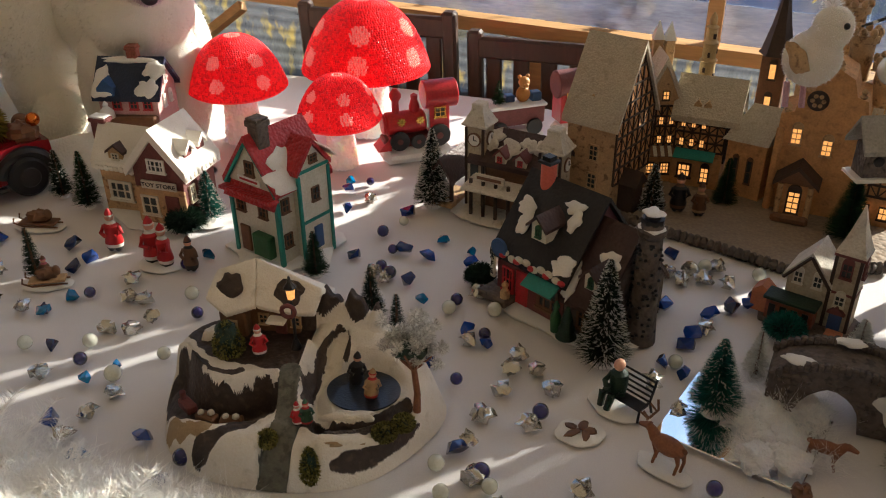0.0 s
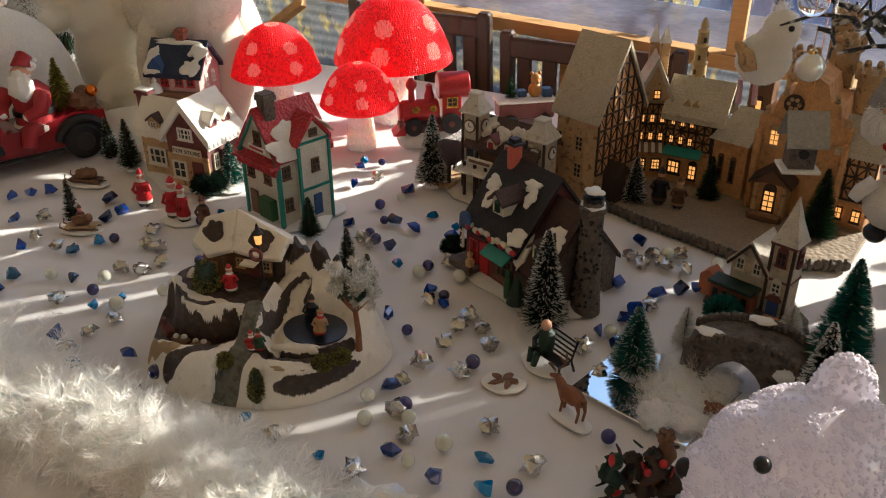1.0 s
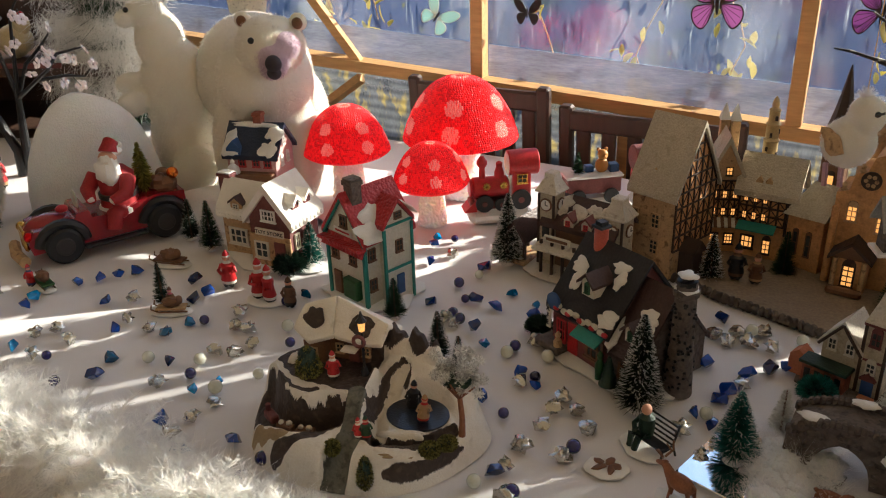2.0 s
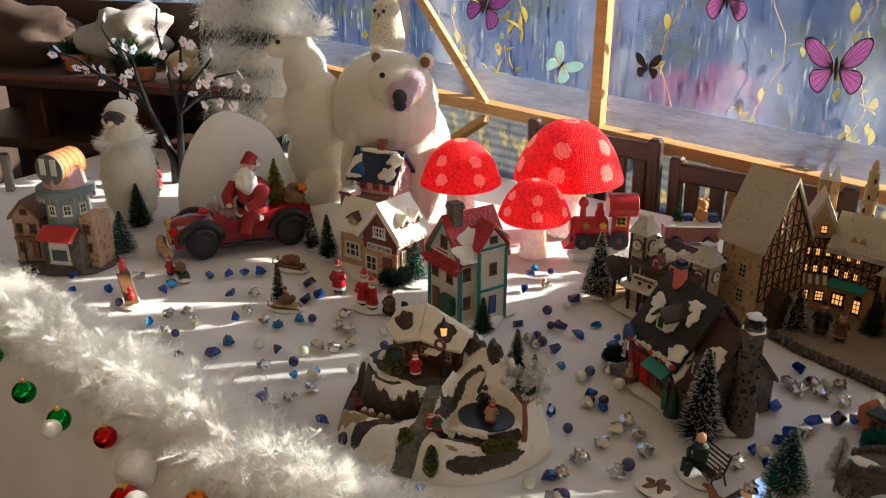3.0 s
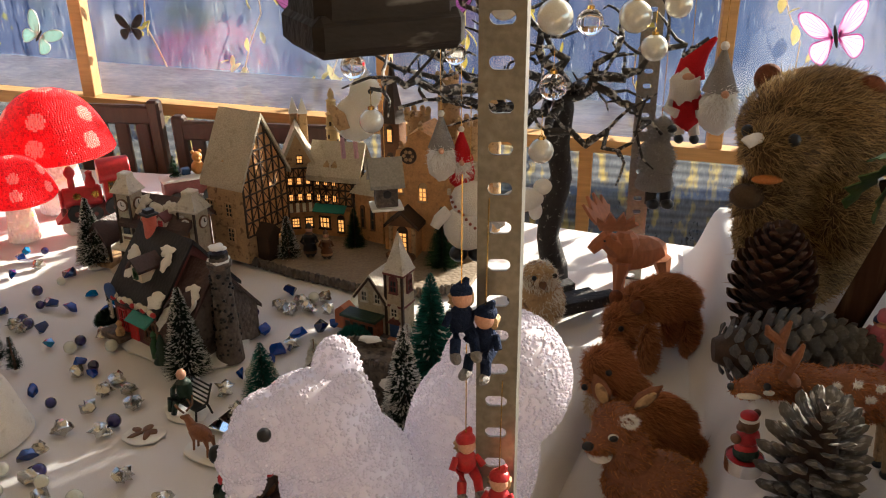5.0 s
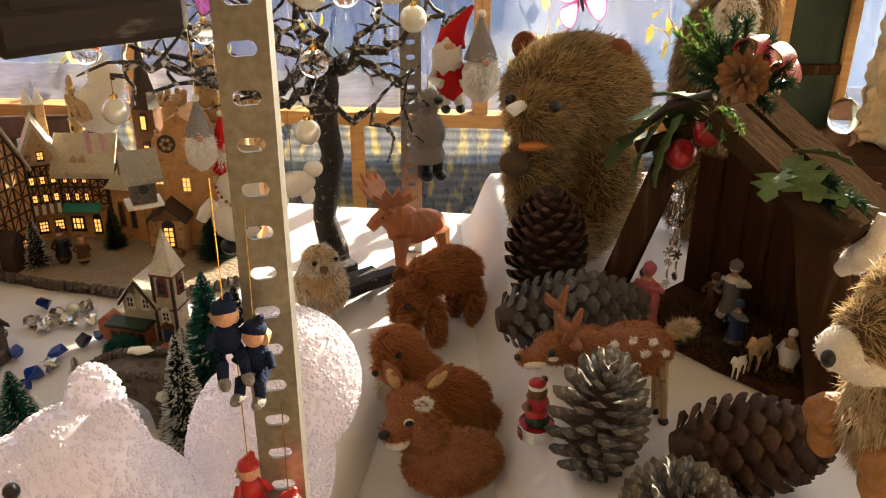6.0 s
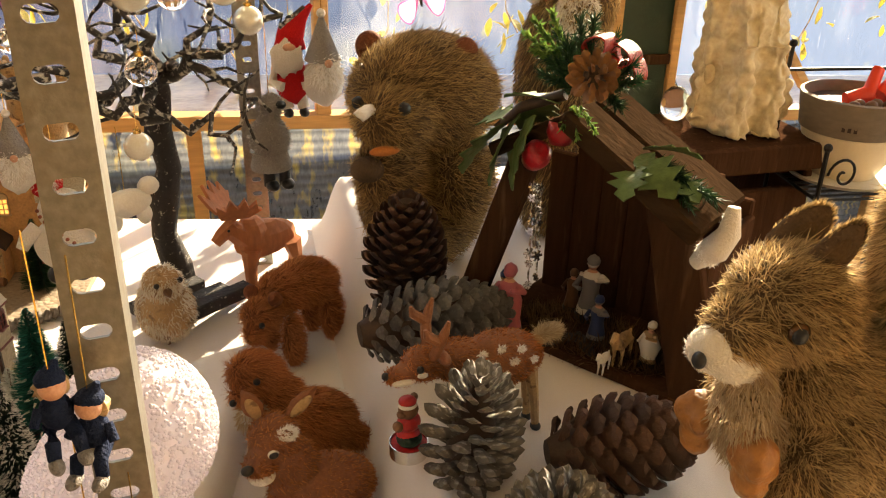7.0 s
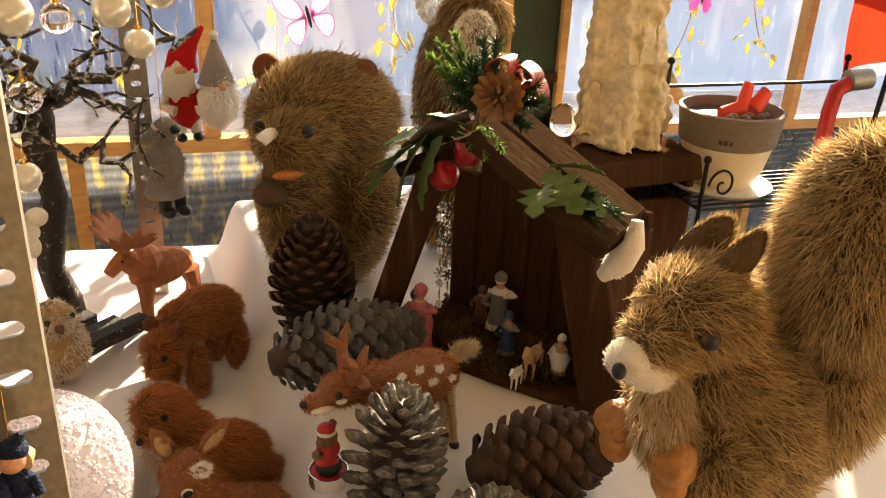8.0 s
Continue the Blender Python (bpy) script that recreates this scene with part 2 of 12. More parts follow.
def glass(name, color=(1, 1, 1), rough=0.05, cells=0.0, bump=0.4, ior=1.45):
    mt = bpy.data.materials.new(name)
    mt.use_nodes = True
    nt = mt.node_tree
    ns, ln = nt.nodes, nt.links.new
    bs = ns["Principled BSDF"]
    bs.inputs["Base Color"].default_value = (*color, 1)
    bs.inputs["Roughness"].default_value, bs.inputs["Transmission Weight"].default_value, bs.inputs["IOR"].default_value = rough, 1.0, ior
    if cells:
        tc, vo, bp = ns.new("ShaderNodeTexCoord"), ns.new("ShaderNodeTexVoronoi"), ns.new("ShaderNodeBump")
        vo.inputs["Scale"].default_value = cells
        bp.inputs["Strength"].default_value, bp.inputs["Distance"].default_value = bump, 0.004
        ln(tc.outputs["Object"], vo.inputs["Vector"])
        ln(vo.outputs["Distance"], bp.inputs["Height"])
        ln(bp.outputs[0], bs.inputs["Normal"])
    return mt


M = {
    "cloth": paint("white_tablecloth", (0.72, 0.70, 0.70), 0.9, 0.06, 9, 0.12, 900, spec=0.2, sharp=0.3),
    "snow": paint("snow_paint", (0.78, 0.77, 0.74), 0.75, 0.08, 60, 0.25, 700, spec=0.3),
    "snowroof": paint("glitter_snow", (0.80, 0.77, 0.70), 0.7, 0.1, 60, 0.35, 500, spec=0.4),
    "cream": paint("cream_glaze", (0.62, 0.58, 0.47), 0.45, 0.12, 50, 0.08, 300),
    "red": paint("red_glaze", (0.45, 0.02, 0.025), 0.35, 0.2, 60, 0.1, 300),
    "redtile": paint("red_shingle", (0.42, 0.025, 0.03), 0.4, 0.25, 90, 0.5, 300, cells=190),
    "teal": paint("teal_trim", (0.02, 0.22, 0.18), 0.4, 0.2, 80),
    "maroon": paint("maroon_clapboard", (0.16, 0.045, 0.04), 0.6, 0.25, 60, 0.3, 300),
    "tan": paint("tan_stone", (0.46, 0.30, 0.15), 0.65, 0.25, 60, 0.25, 350, second=(0.20, 0.115, 0.055), cut=0.55),
    "orange": paint("sandstone", (0.54, 0.28, 0.11), 0.7, 0.35, 50, 0.3, 300, second=(0.22, 0.105, 0.045), cut=0.55, sharp=0.3),
    "beam": paint("dark_timber", (0.045, 0.025, 0.015), 0.6, 0.3, 120),
    "brownroof": paint("brown_shingle", (0.060, 0.030, 0.025), 0.55, 0.3, 90, 0.25, 300, cells=220),
    "darkroof": paint("charcoal_shingle", (0.018, 0.017, 0.018), 0.55, 0.3, 90, 0.2, 300, cells=220),
    "navyroof": paint("navy_roof", (0.012, 0.022, 0.05), 0.45, 0.3, 60, 0.3, 300, cells=240),
    "brick": paint("brick_stack", (0.28, 0.085, 0.05), 0.7, 0.3, 120, 0.4, 300, cells=260),
    "stone": paint("grey_stone", (0.12, 0.095, 0.078), 0.75, 0.35, 70, 0.6, 200, cells=140, second=(0.05, 0.04, 0.035), cut=0.56),
    "greyroof": paint("grey_roof", (0.30, 0.28, 0.24), 0.7, 0.2, 60, 0.3, 250),
    "pink": paint("pink_wall", (0.55, 0.32, 0.30), 0.6, 0.15, 60),
    "green": paint("green_glaze", (0.02, 0.09, 0.03), 0.45, 0.3, 80),
    "darkgreen": paint("dark_green_glaze", (0.012, 0.035, 0.02), 0.5, 0.35, 100, 0.3),
    "black": paint("black_glaze", (0.012, 0.012, 0.013), 0.4, 0.3, 90),
    "white": paint("white_glaze", (0.75, 0.73, 0.68), 0.45, 0.08, 60),
    "skin": paint("figure_skin", (0.62, 0.33, 0.22), 0.5, 0.1, 80),
    "brown": paint("brown_glaze", (0.16, 0.075, 0.035), 0.5, 0.3, 90),
    "fur_brown": paint("deer_brown", (0.23, 0.09, 0.04), 0.6, 0.3, 90),
    "blue": paint("blue_glaze", (0.03, 0.08, 0.2), 0.45, 0.2, 80),
    "yellow": paint("yellow_glaze", (0.6, 0.42, 0.06), 0.4, 0.2, 80),
    "lit": paint("lit_window", (0.8, 0.5, 0.16), 0.4, 0.4, 260, 0.05, emit=(1.0, 0.42, 0.11), power=0.42),
    "glasspane": paint("dark_pane", (0.05, 0.06, 0.06), 0.12, 0.3, 90, 0.02),
    "gold": paint("gold", (0.7, 0.45, 0.12), 0.25, 0.2, 80, 0.05, metal=1.0),
    "silver": paint("silver_foil", (0.72, 0.71, 0.68), 0.16, 0.2, 60, 0.1, 120, metal=1.0),
    "redball": paint("red_bauble", (0.6, 0.01, 0.012), 0.06, 0.05, 20, 0, metal=1.0),
    "greenball": paint("green_bauble", (0.01, 0.3, 0.04), 0.06, 0.05, 20, 0, metal=1.0),
    "orangeball": paint("copper_bauble", (0.75, 0.2, 0.03), 0.1, 0.05, 20, 0, metal=1.0),
    "steel": paint("galvanised_steel", (0.27, 0.255, 0.225), 0.45, 0.3, 25, 0.1, 200, metal=0.85, second=(0.25, 0.22, 0.18), cut=0.58),
    "darkwood": paint("dark_bench_wood", (0.055, 0.028, 0.018), 0.55, 0.35, 30, 0.25, 120, stretch=(1, 1, 0.12)),
    "rawwood": paint("raw_pine", (0.52, 0.30, 0.12), 0.65, 0.25, 25, 0.2, 120, stretch=(0.12, 1, 1)),
    "hutwood": paint("weathered_board", (0.055, 0.027, 0.016), 0.9, 0.45, 35, 0.5, 150, stretch=(1, 1, 0.12), second=(0.12, 0.07, 0.04), cut=0.60, spec=0.0),
    "hutroof": paint("dark_roof_board", (0.042, 0.025, 0.015), 0.9, 0.45, 35, 0.3, 150, stretch=(0.15, 1, 1), spec=0.0, second=(0.085, 0.045, 0.025), cut=0.62),
    "goldcone": paint("golden_brown_scale", (0.22, 0.10, 0.035), 0.5, 0.3, 60, 0.2, 200, objrand=0.25),
    "navy": paint("navy_felt", (0.012, 0.02, 0.05), 0.85, 0.2, 50, 0.4, 500, spec=0.15),
    "bark": paint("black_bark", (0.018, 0.014, 0.013), 0.7, 0.4, 90, 0.6, 150, second=(0.35, 0.33, 0.3), cut=0.62),
    "frost": paint("frosted_twig", (0.03, 0.025, 0.022), 0.7, 0.4, 60, 0.6, 200, second=(0.50, 0.47, 0.42), cut=0.52),
    "mushred": paint("red_acrylic_bead", (0.93, 0.010, 0.010), 0.3, 0.12, 30, 0.9, 300, cells=330, sss=0.65, spec=0.25, depth=0.04, emit=(1.0, 0.012, 0.02), power=0.09),
    "mushbead": paint("clear_red_bead", (0.90, 0.010, 0.014), 0.22, 0.12, 30, 0, 300, sss=0.35, spec=0.5, depth=0.01, island=0.35, emit=(1.0, 0.012, 0.02), power=0.09),
    "mushwhite": paint("pink_acrylic_bead", (0.90, 0.24, 0.21), 0.25, 0.1, 30, 0, 300, sss=0.5, spec=0.4, depth=0.02, emit=(1.0, 0.20, 0.18), power=0.10),
    "stem": paint("clear_acrylic_bead", (0.88, 0.80, 0.78), 0.22, 0.05, 30, 0.7, 300, cells=160, sss=1.0, coat=0.5, depth=0.06, emit=(1.0, 0.55, 0.52), power=0.03),
    "crystal": acrylic("frosted_acrylic", (0.80, 0.75, 0.80), 0, 0.38, 0.032),
    "plush": paint("white_plush", (0.80, 0.76, 0.66), 0.95, 0.06, 20, 0.4, 700, spec=0.1, sss=0.15),
    "grey_felt": paint("grey_felt", (0.27, 0.25, 0.24), 0.95, 0.2, 50, 0.5, 500, spec=0.1),
    "red_felt": paint("red_felt", (0.5, 0.015, 0.02), 0.9, 0.15, 50, 0.5, 500, spec=0.15),
    "white_felt": paint("white_felt", (0.76, 0.72, 0.66), 0.95, 0.08, 50, 0.6, 500, spec=0.1),
    "wood": paint("carved_wood", (0.42, 0.15, 0.06), 0.6, 0.2, 40, 0.25, 160, stretch=(1, 1, 0.3)),
    "cone": paint("cone_scale", (0.062, 0.029, 0.017), 0.65, 0.4, 120, 0.4, 200, objrand=0.4, second=(0.115, 0.060, 0.036), cut=0.62),
    "silvercone": paint("silver_grey_scale", (0.13, 0.118, 0.105), 0.65, 0.4, 120, 0.4, 200, objrand=0.45, second=(0.36, 0.35, 0.33), cut=0.56),
    "greycone": paint("grey_cone_scale", (0.095, 0.092, 0.09), 0.7, 0.4, 120, 0.4, 200, objrand=0.4, second=(0.2, 0.2, 0.2), cut=0.6),
    "terracotta": paint("terracotta", (0.45, 0.16, 0.08), 0.7, 0.2, 30),
    "iron": paint("black_iron", (0.015, 0.013, 0.012), 0.45, 0.3, 80, 0.2, metal=0.6),
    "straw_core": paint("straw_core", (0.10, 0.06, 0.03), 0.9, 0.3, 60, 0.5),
    # squirrel core: shade in the gaps between straws is put into this dark colour
    "dark_core": paint("dark_straw_core", (0.10, 0.058, 0.024), 0.9, 0.3, 60, 0.5),
    "beige": paint("beige_wall", (0.46, 0.39, 0.27), 0.6, 0.2, 60, 0.2, 300, second=(0.17, 0.12, 0.07), cut=0.56, sharp=0.25),
    "greysnow": paint("grey_snow", (0.62, 0.57, 0.48), 0.7, 0.15, 50, 0.35, 400, second=(0.34, 0.29, 0.22), cut=0.57, sharp=0.2),
    "rust_core": paint("rust_core", (0.16, 0.05, 0.02), 0.9, 0.3, 60, 0.5),
    "leaf": paint("holly_leaf", (0.085, 0.14, 0.045), 0.55, 0.45, 30, 0.35, 120, second=(0.13, 0.15, 0.05), cut=0.55, spec=0.3),
    "apple": paint("red_apple", (0.33, 0.008, 0.02), 0.28, 0.4, 60, 0.15, coat=0.3),
    "mirror": paint("mirror_glass", (0.85, 0.88, 0.9), 0.02, 0.02, 5, 0, metal=1.0),
    "bluegem": paint("blue_acrylic_gem", (0.003, 0.036, 0.23), 0.12, 0.5, 40, 0.05, coat=0.8, objrand=0.7, metal=0.15),
    "tealgem": paint("teal_acrylic_gem", (0.0, 0.17, 0.40), 0.12, 0.5, 40, 0.05, coat=0.8, objrand=0.6, metal=0.15),
    "silvergem": paint("silver_gem", (0.62, 0.60, 0.55), 0.14, 0.25, 70, 0.1, metal=0.85),
    "marble": paint("purple_marble", (0.02, 0.015, 0.10), 0.05, 0.5, 60, 0, coat=1.0, objrand=0.5),
    "pearl": paint("pale_pearl", (0.66, 0.68, 0.58), 0.25, 0.06, 30, 0, coat=0.5),
    "frostgreen": fibre("dark_needles", (0.006, 0.016, 0.010), (0.02, 0.05, 0.03), 0.3, 0.6, 0.15),
    "tealgreen": fibre("teal_needles", (0.004, 0.07, 0.055), (0.03, 0.22, 0.17), 0.3, 0.6, 0.2),
    "frosttip": fibre("frosted_needles", (0.55, 0.55, 0.5), (0.8, 0.8, 0.75), 0.2, 0.6, 0.3),
    "straw": fibre("straw", (0.12, 0.068, 0.027), (0.60, 0.41, 0.19), 0.4, 0.65, 0.35),
    "goldstraw": fibre("golden_straw", (0.20, 0.125, 0.055), (0.76, 0.57, 0.31), 0.45, 0.6, 0.4),
    "rust": fibre("rust_straw", (0.24, 0.075, 0.026), (0.74, 0.33, 0.14), 0.3, 0.65, 0.3),
    "down": fibre("white_down", (0.90, 0.88, 0.84), (0.96, 0.95, 0.92), 0.03, 0.8, 0.5),
    "fluff": fibre("cream_fluff", (0.75, 0.70, 0.60), (0.88, 0.84, 0.76), 0.1, 0.8, 0.45),
    "tanfluff": fibre("tan_fluff", (0.42, 0.30, 0.18), (0.66, 0.55, 0.38), 0.2, 0.8, 0.4),
    "fir": fibre("fir_needles", (0.008, 0.03, 0.014), (0.03, 0.08, 0.03), 0.3, 0.6, 0.15),
    "yellowleaf": fibre("yellow_leaves", (0.46, 0.40, 0.10), (0.74, 0.66, 0.28), 0.3, 0.6, 0.65),
    "cotton": paint("cotton_wool", (0.80, 0.80, 0.80), 0.95, 0.06, 40, 0.6, 300, spec=0.1, sss=0.3),
    "clearball": glass("clear_glass", (1, 1, 1), 0.02),
    "pearlball": paint("pearl_bauble", (0.74, 0.72, 0.62), 0.12, 0.08, 20, 0, metal=0.25, coat=1.0),
}

# ---- the setting ----
def front_edge(x):
    return 0.30 - 0.2 * x


def back_edge(x):
    return 1.72 - 0.2 * x if x < 0 else 1.72 - 0.42 * x


def sheet(nu, nv, fn):
    g = Geo()
    vs = [fn(i / nu, j / nv) for j in range(nv + 1) for i in range(nu + 1)]
    fs = [(j * (nu + 1) + i, j * (nu + 1) + i + 1, (j + 1) * (nu + 1) + i + 1, (j + 1) * (nu + 1) + i) for j in range(nv) for i in range(nu)]
    return g.add(vs, fs)


def cloth_point(u, v):
    x = -1.75 + 3.15 * u
    if v < 0.12:                       # the part that hangs down in front
        k = 1 - v / 0.12
        fold = 0.012 * math.sin(x * 34) * k + 0.02 * noise.noise((x * 7, 3, k)) * k
        return (x, front_edge(x) - 0.03 * min(1, k * 6) - fold - 0.02 * k, -0.012 * min(1, k * 8) - 0.5 * k)
    q = (v - 0.12) / 0.88
    y = front_edge(x) + (back_edge(x) - front_edge(x)) * q
    low = 0.5 * noise.noise((x * 3.1, y * 3.1, 0.0)) + 0.35 * noise.noise((x * 9 + y * 4, y * 7, 2.0)) + 0.15 * noise.noise((x * 30, y * 22, 5.0))
    return (x, y, -0.0035 + 0.0035 * low)


solid("tablecloth", sheet(150, 110, cloth_point), M["cloth"], "white fabric tablecloth with soft wrinkles hanging over the table front", "tablecloth", kind="structure", smooth=80)
table = thing("display_table", "long wooden display table under the white cloth", "table", 0, 0, 0)
tg = Geo()
poly = [(-1.74, front_edge(-1.74) + 0.01), (1.39, front_edge(1.39) + 0.01), (1.39, back_edge(1.39) - 0.01), (0, 1.7), (-1.74, back_edge(-1.74) - 0.01)]
tg.add([(x, y, z) for z in (-0.045, -0.012) for x, y in poly], [(4, 3, 2, 1, 0), (5, 6, 7, 8, 9)] + [(i, (i + 1) % 5, (i + 1) % 5 + 5, i + 5) for i in range(5)])
part("tabletop", tg, M["rawwood"], table)
for x, y in ((-1.6, 0.75), (1.25, 0.2), (1.25, 1.1), (-1.6, 1.85), (-0.2, 0.45), (-0.2, 1.6)):
    part("leg", Geo().box(x, y, -0.4, 0.05, 0.05, 0.71, bev=0.004), M["rawwood"], table)

ground_mat = paint("packed_earth_floor", (0.075, 0.055, 0.042), 0.9, 0.4, 6, 0.5, 60, second=(0.2, 0.18, 0.16), cut=0.6)
solid("floor", Geo().box(0, 0, -0.80, 60, 60, 0.1), ground_mat, "dark packed earth floor with pale gravel", "floor", kind="structure")

# the raised shelf under the same white cloth
def riser_point(u, v):
    x = 0.0 + 0.62 * u
    y = 0.0 + 1.15 * v
    e = min(1.0, u / 0.09)
    f = min(1.0, (1 - v) / 0.05)
    z = 0.112 * (e * e * (3 - 2 * e)) * (0.15 + 0.85 * f * f * (3 - 2 * f)) + 0.004 * noise.noise((x * 14, y * 9, 1)) + 0.003 * noise.noise((x * 40, y * 4, 4))
    return (x, y, max(z, -0.004))


RISER_Z = 0.114
riser_m = at(0.775, 0.13, 0.002) @ rot("Z", -13)
solid("cloth_riser", sheet(70, 90, riser_point), M["cloth"], "raised step covered with wrinkled white cloth", "display riser", m=riser_m, kind="structure", smooth=80)
# a fold of cloth beside the straw animals
def fold_point(u, v):
    a = math.pi * v
    y = 0.34 + 0.5 * u
    x = 0.60 + 0.215 * u
    h = 0.052 * (0.6 + 0.4 * math.sin(math.pi * min(1, u * 1.1))) * (1 + 0.2 * noise.noise((u * 5, 1, 1)))
    return (x - math.cos(a) * (0.045 + 0.02 * u) * (1.5 if v < 0.5 else 0.5), y, max(-0.004, h * math.sin(a) ** 0.8) - 0.003)


solid("cloth_fold", sheet(40, 14, fold_point), M["cloth"], "thick raised fold of the white tablecloth", "cloth fold", kind="structure", smooth=80)

# ---- the window wall ----
WIN = pose(-0.351, 1.968, 0, 0, 0, -8.57)


def sill(u):
    """Height of the sill beam along the wall; it drops towards one end."""
    return 0.143 - 0.052 * u


def film_material():
    """Clear film with milky smears and fine upright creases that scatter the light."""
    mt = bpy.data.materials.new("clear_plastic_film")
    mt.use_nodes = True
    ns, ln = mt.node_tree.nodes, mt.node_tree.links.new
    tc = ns.new("ShaderNodeTexCoord")
    masks = []
    for stretch, scale, lo, hi, most in (((2.2, 1, 0.9), 2.2, 0.5, 0.75, 0.07), ((9, 1, 1.6), 6.0, 0.62, 0.74, 0.05), ((70, 1, 5), 3.0, 0.66, 0.75, 0.14)):
        mp, nz, mr = ns.new("ShaderNodeMapping"), ns.new("ShaderNodeTexNoise"), ns.new("ShaderNodeMapRange")
        mp.inputs["Scale"].default_value = stretch
        nz.inputs["Scale"].default_value, nz.inputs["Detail"].default_value = scale, 6
        mr.inputs["From Min"].default_value, mr.inputs["From Max"].default_value, mr.inputs["To Max"].default_value = lo, hi, most
        ln(tc.outputs["Object"], mp.inputs["Vector"])
        ln(mp.outputs[0], nz.inputs["Vector"])
        ln(nz.outputs["Fac"], mr.inputs["Value"])
        masks.append(mr.outputs[0])
    one, two = ns.new("ShaderNodeMath"), ns.new("ShaderNodeMath")
    ln(masks[0], one.inputs[0])
    ln(masks[1], one.inputs[1])
    ln(one.outputs[0], two.inputs[0])
    ln(masks[2], two.inputs[1])
    tr, tl, gl = ns.new("ShaderNodeBsdfTransparent"), ns.new("ShaderNodeBsdfTranslucent"), ns.new("ShaderNodeBsdfGlossy")
    tl.inputs["Color"].default_value, gl.inputs["Roughness"].default_value = (0.85, 0.88, 0.95, 1), 0.12
    bp = ns.new("ShaderNodeBump")
    bp.inputs["Strength"].default_value, bp.inputs["Distance"].default_value = 0.5, 0.01
    ln(two.outputs[0], bp.inputs["Height"])
    ln(bp.outputs[0], gl.inputs["Normal"])
    a, b = ns.new("ShaderNodeMixShader"), ns.new("ShaderNodeMixShader")
    ln(two.outputs[0], a.inputs[0])
    ln(tr.outputs[0], a.inputs[1])
    ln(tl.outputs[0], a.inputs[2])
    b.inputs[0].default_value = 0.05
    ln(a.outputs[0], b.inputs[1])
    ln(gl.outputs[0], b.inputs[2])
    ln(b.outputs[0], ns["Material Output"].inputs["Surface"])
    return mt


def outdoors_material():
    """A blurred garden far behind the film that glows by itself, its light put into the colour: blue shade, purple
    patches, pale stems and sunlit green.
    """
    mt = bpy.data.materials.new("blurred_garden")
    mt.use_nodes = True
    ns, ln = mt.node_tree.nodes, mt.node_tree.links.new
    ns.remove(ns["Principled BSDF"])
    tc = ns.new("ShaderNodeTexCoord")
    col = None
    def layer(color, scale, stretch, lo, hi, shift):
        nonlocal col
        mp, nz, mr, mx = ns.new("ShaderNodeMapping"), ns.new("ShaderNodeTexNoise"), ns.new("ShaderNodeMapRange"), ns.new("ShaderNodeMix")
        mp.inputs["Scale"].default_value, mp.inputs["Location"].default_value = stretch, (shift, 0, shift * 0.6)
        nz.inputs["Scale"].default_value, nz.inputs["Detail"].default_value = scale, 4
        ln(tc.outputs["Object"], mp.inputs["Vector"])
        ln(mp.outputs[0], nz.inputs["Vector"])
        mr.inputs["From Min"].default_value, mr.inputs["From Max"].default_value = lo, hi
        ln(nz.outputs["Fac"], mr.inputs["Value"])
        mx.data_type = "RGBA"
        ln(mr.outputs[0], mx.inputs["Factor"])
        if col is None:
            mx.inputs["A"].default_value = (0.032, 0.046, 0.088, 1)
        else:
            ln(col, mx.inputs["A"])
        mx.inputs["B"].default_value = (*color, 1)
        col = mx.outputs["Result"]
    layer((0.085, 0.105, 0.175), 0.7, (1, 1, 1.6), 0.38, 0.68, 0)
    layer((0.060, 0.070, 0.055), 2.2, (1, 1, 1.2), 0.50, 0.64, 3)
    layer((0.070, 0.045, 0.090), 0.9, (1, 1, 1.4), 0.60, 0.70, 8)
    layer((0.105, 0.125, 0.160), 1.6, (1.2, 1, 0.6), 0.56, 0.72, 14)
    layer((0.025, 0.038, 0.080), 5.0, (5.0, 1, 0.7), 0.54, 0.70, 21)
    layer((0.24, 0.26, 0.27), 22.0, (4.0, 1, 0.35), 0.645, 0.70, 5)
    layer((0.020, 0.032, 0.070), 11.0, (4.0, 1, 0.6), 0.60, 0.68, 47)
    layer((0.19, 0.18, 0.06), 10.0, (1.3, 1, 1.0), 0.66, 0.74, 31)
    # brighter haze towards the far end of the garden, mixed into the glowing colour
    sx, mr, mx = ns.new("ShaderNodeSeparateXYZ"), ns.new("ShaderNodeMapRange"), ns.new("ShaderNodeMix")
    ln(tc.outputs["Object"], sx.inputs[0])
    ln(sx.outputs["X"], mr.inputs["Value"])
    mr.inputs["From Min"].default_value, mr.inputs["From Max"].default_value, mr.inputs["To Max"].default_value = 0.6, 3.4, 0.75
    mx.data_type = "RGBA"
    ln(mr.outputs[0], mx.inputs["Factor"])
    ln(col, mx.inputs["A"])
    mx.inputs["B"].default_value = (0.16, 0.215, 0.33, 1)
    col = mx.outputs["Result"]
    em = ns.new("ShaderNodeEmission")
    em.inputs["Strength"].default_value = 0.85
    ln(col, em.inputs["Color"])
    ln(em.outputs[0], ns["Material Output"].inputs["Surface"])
    return mt


win = thing("window_1", "long plastic film window in a raw pine frame", "window", kind="structure")
win.matrix_basis = WIN
U0, U1 = -1.9, 4.4


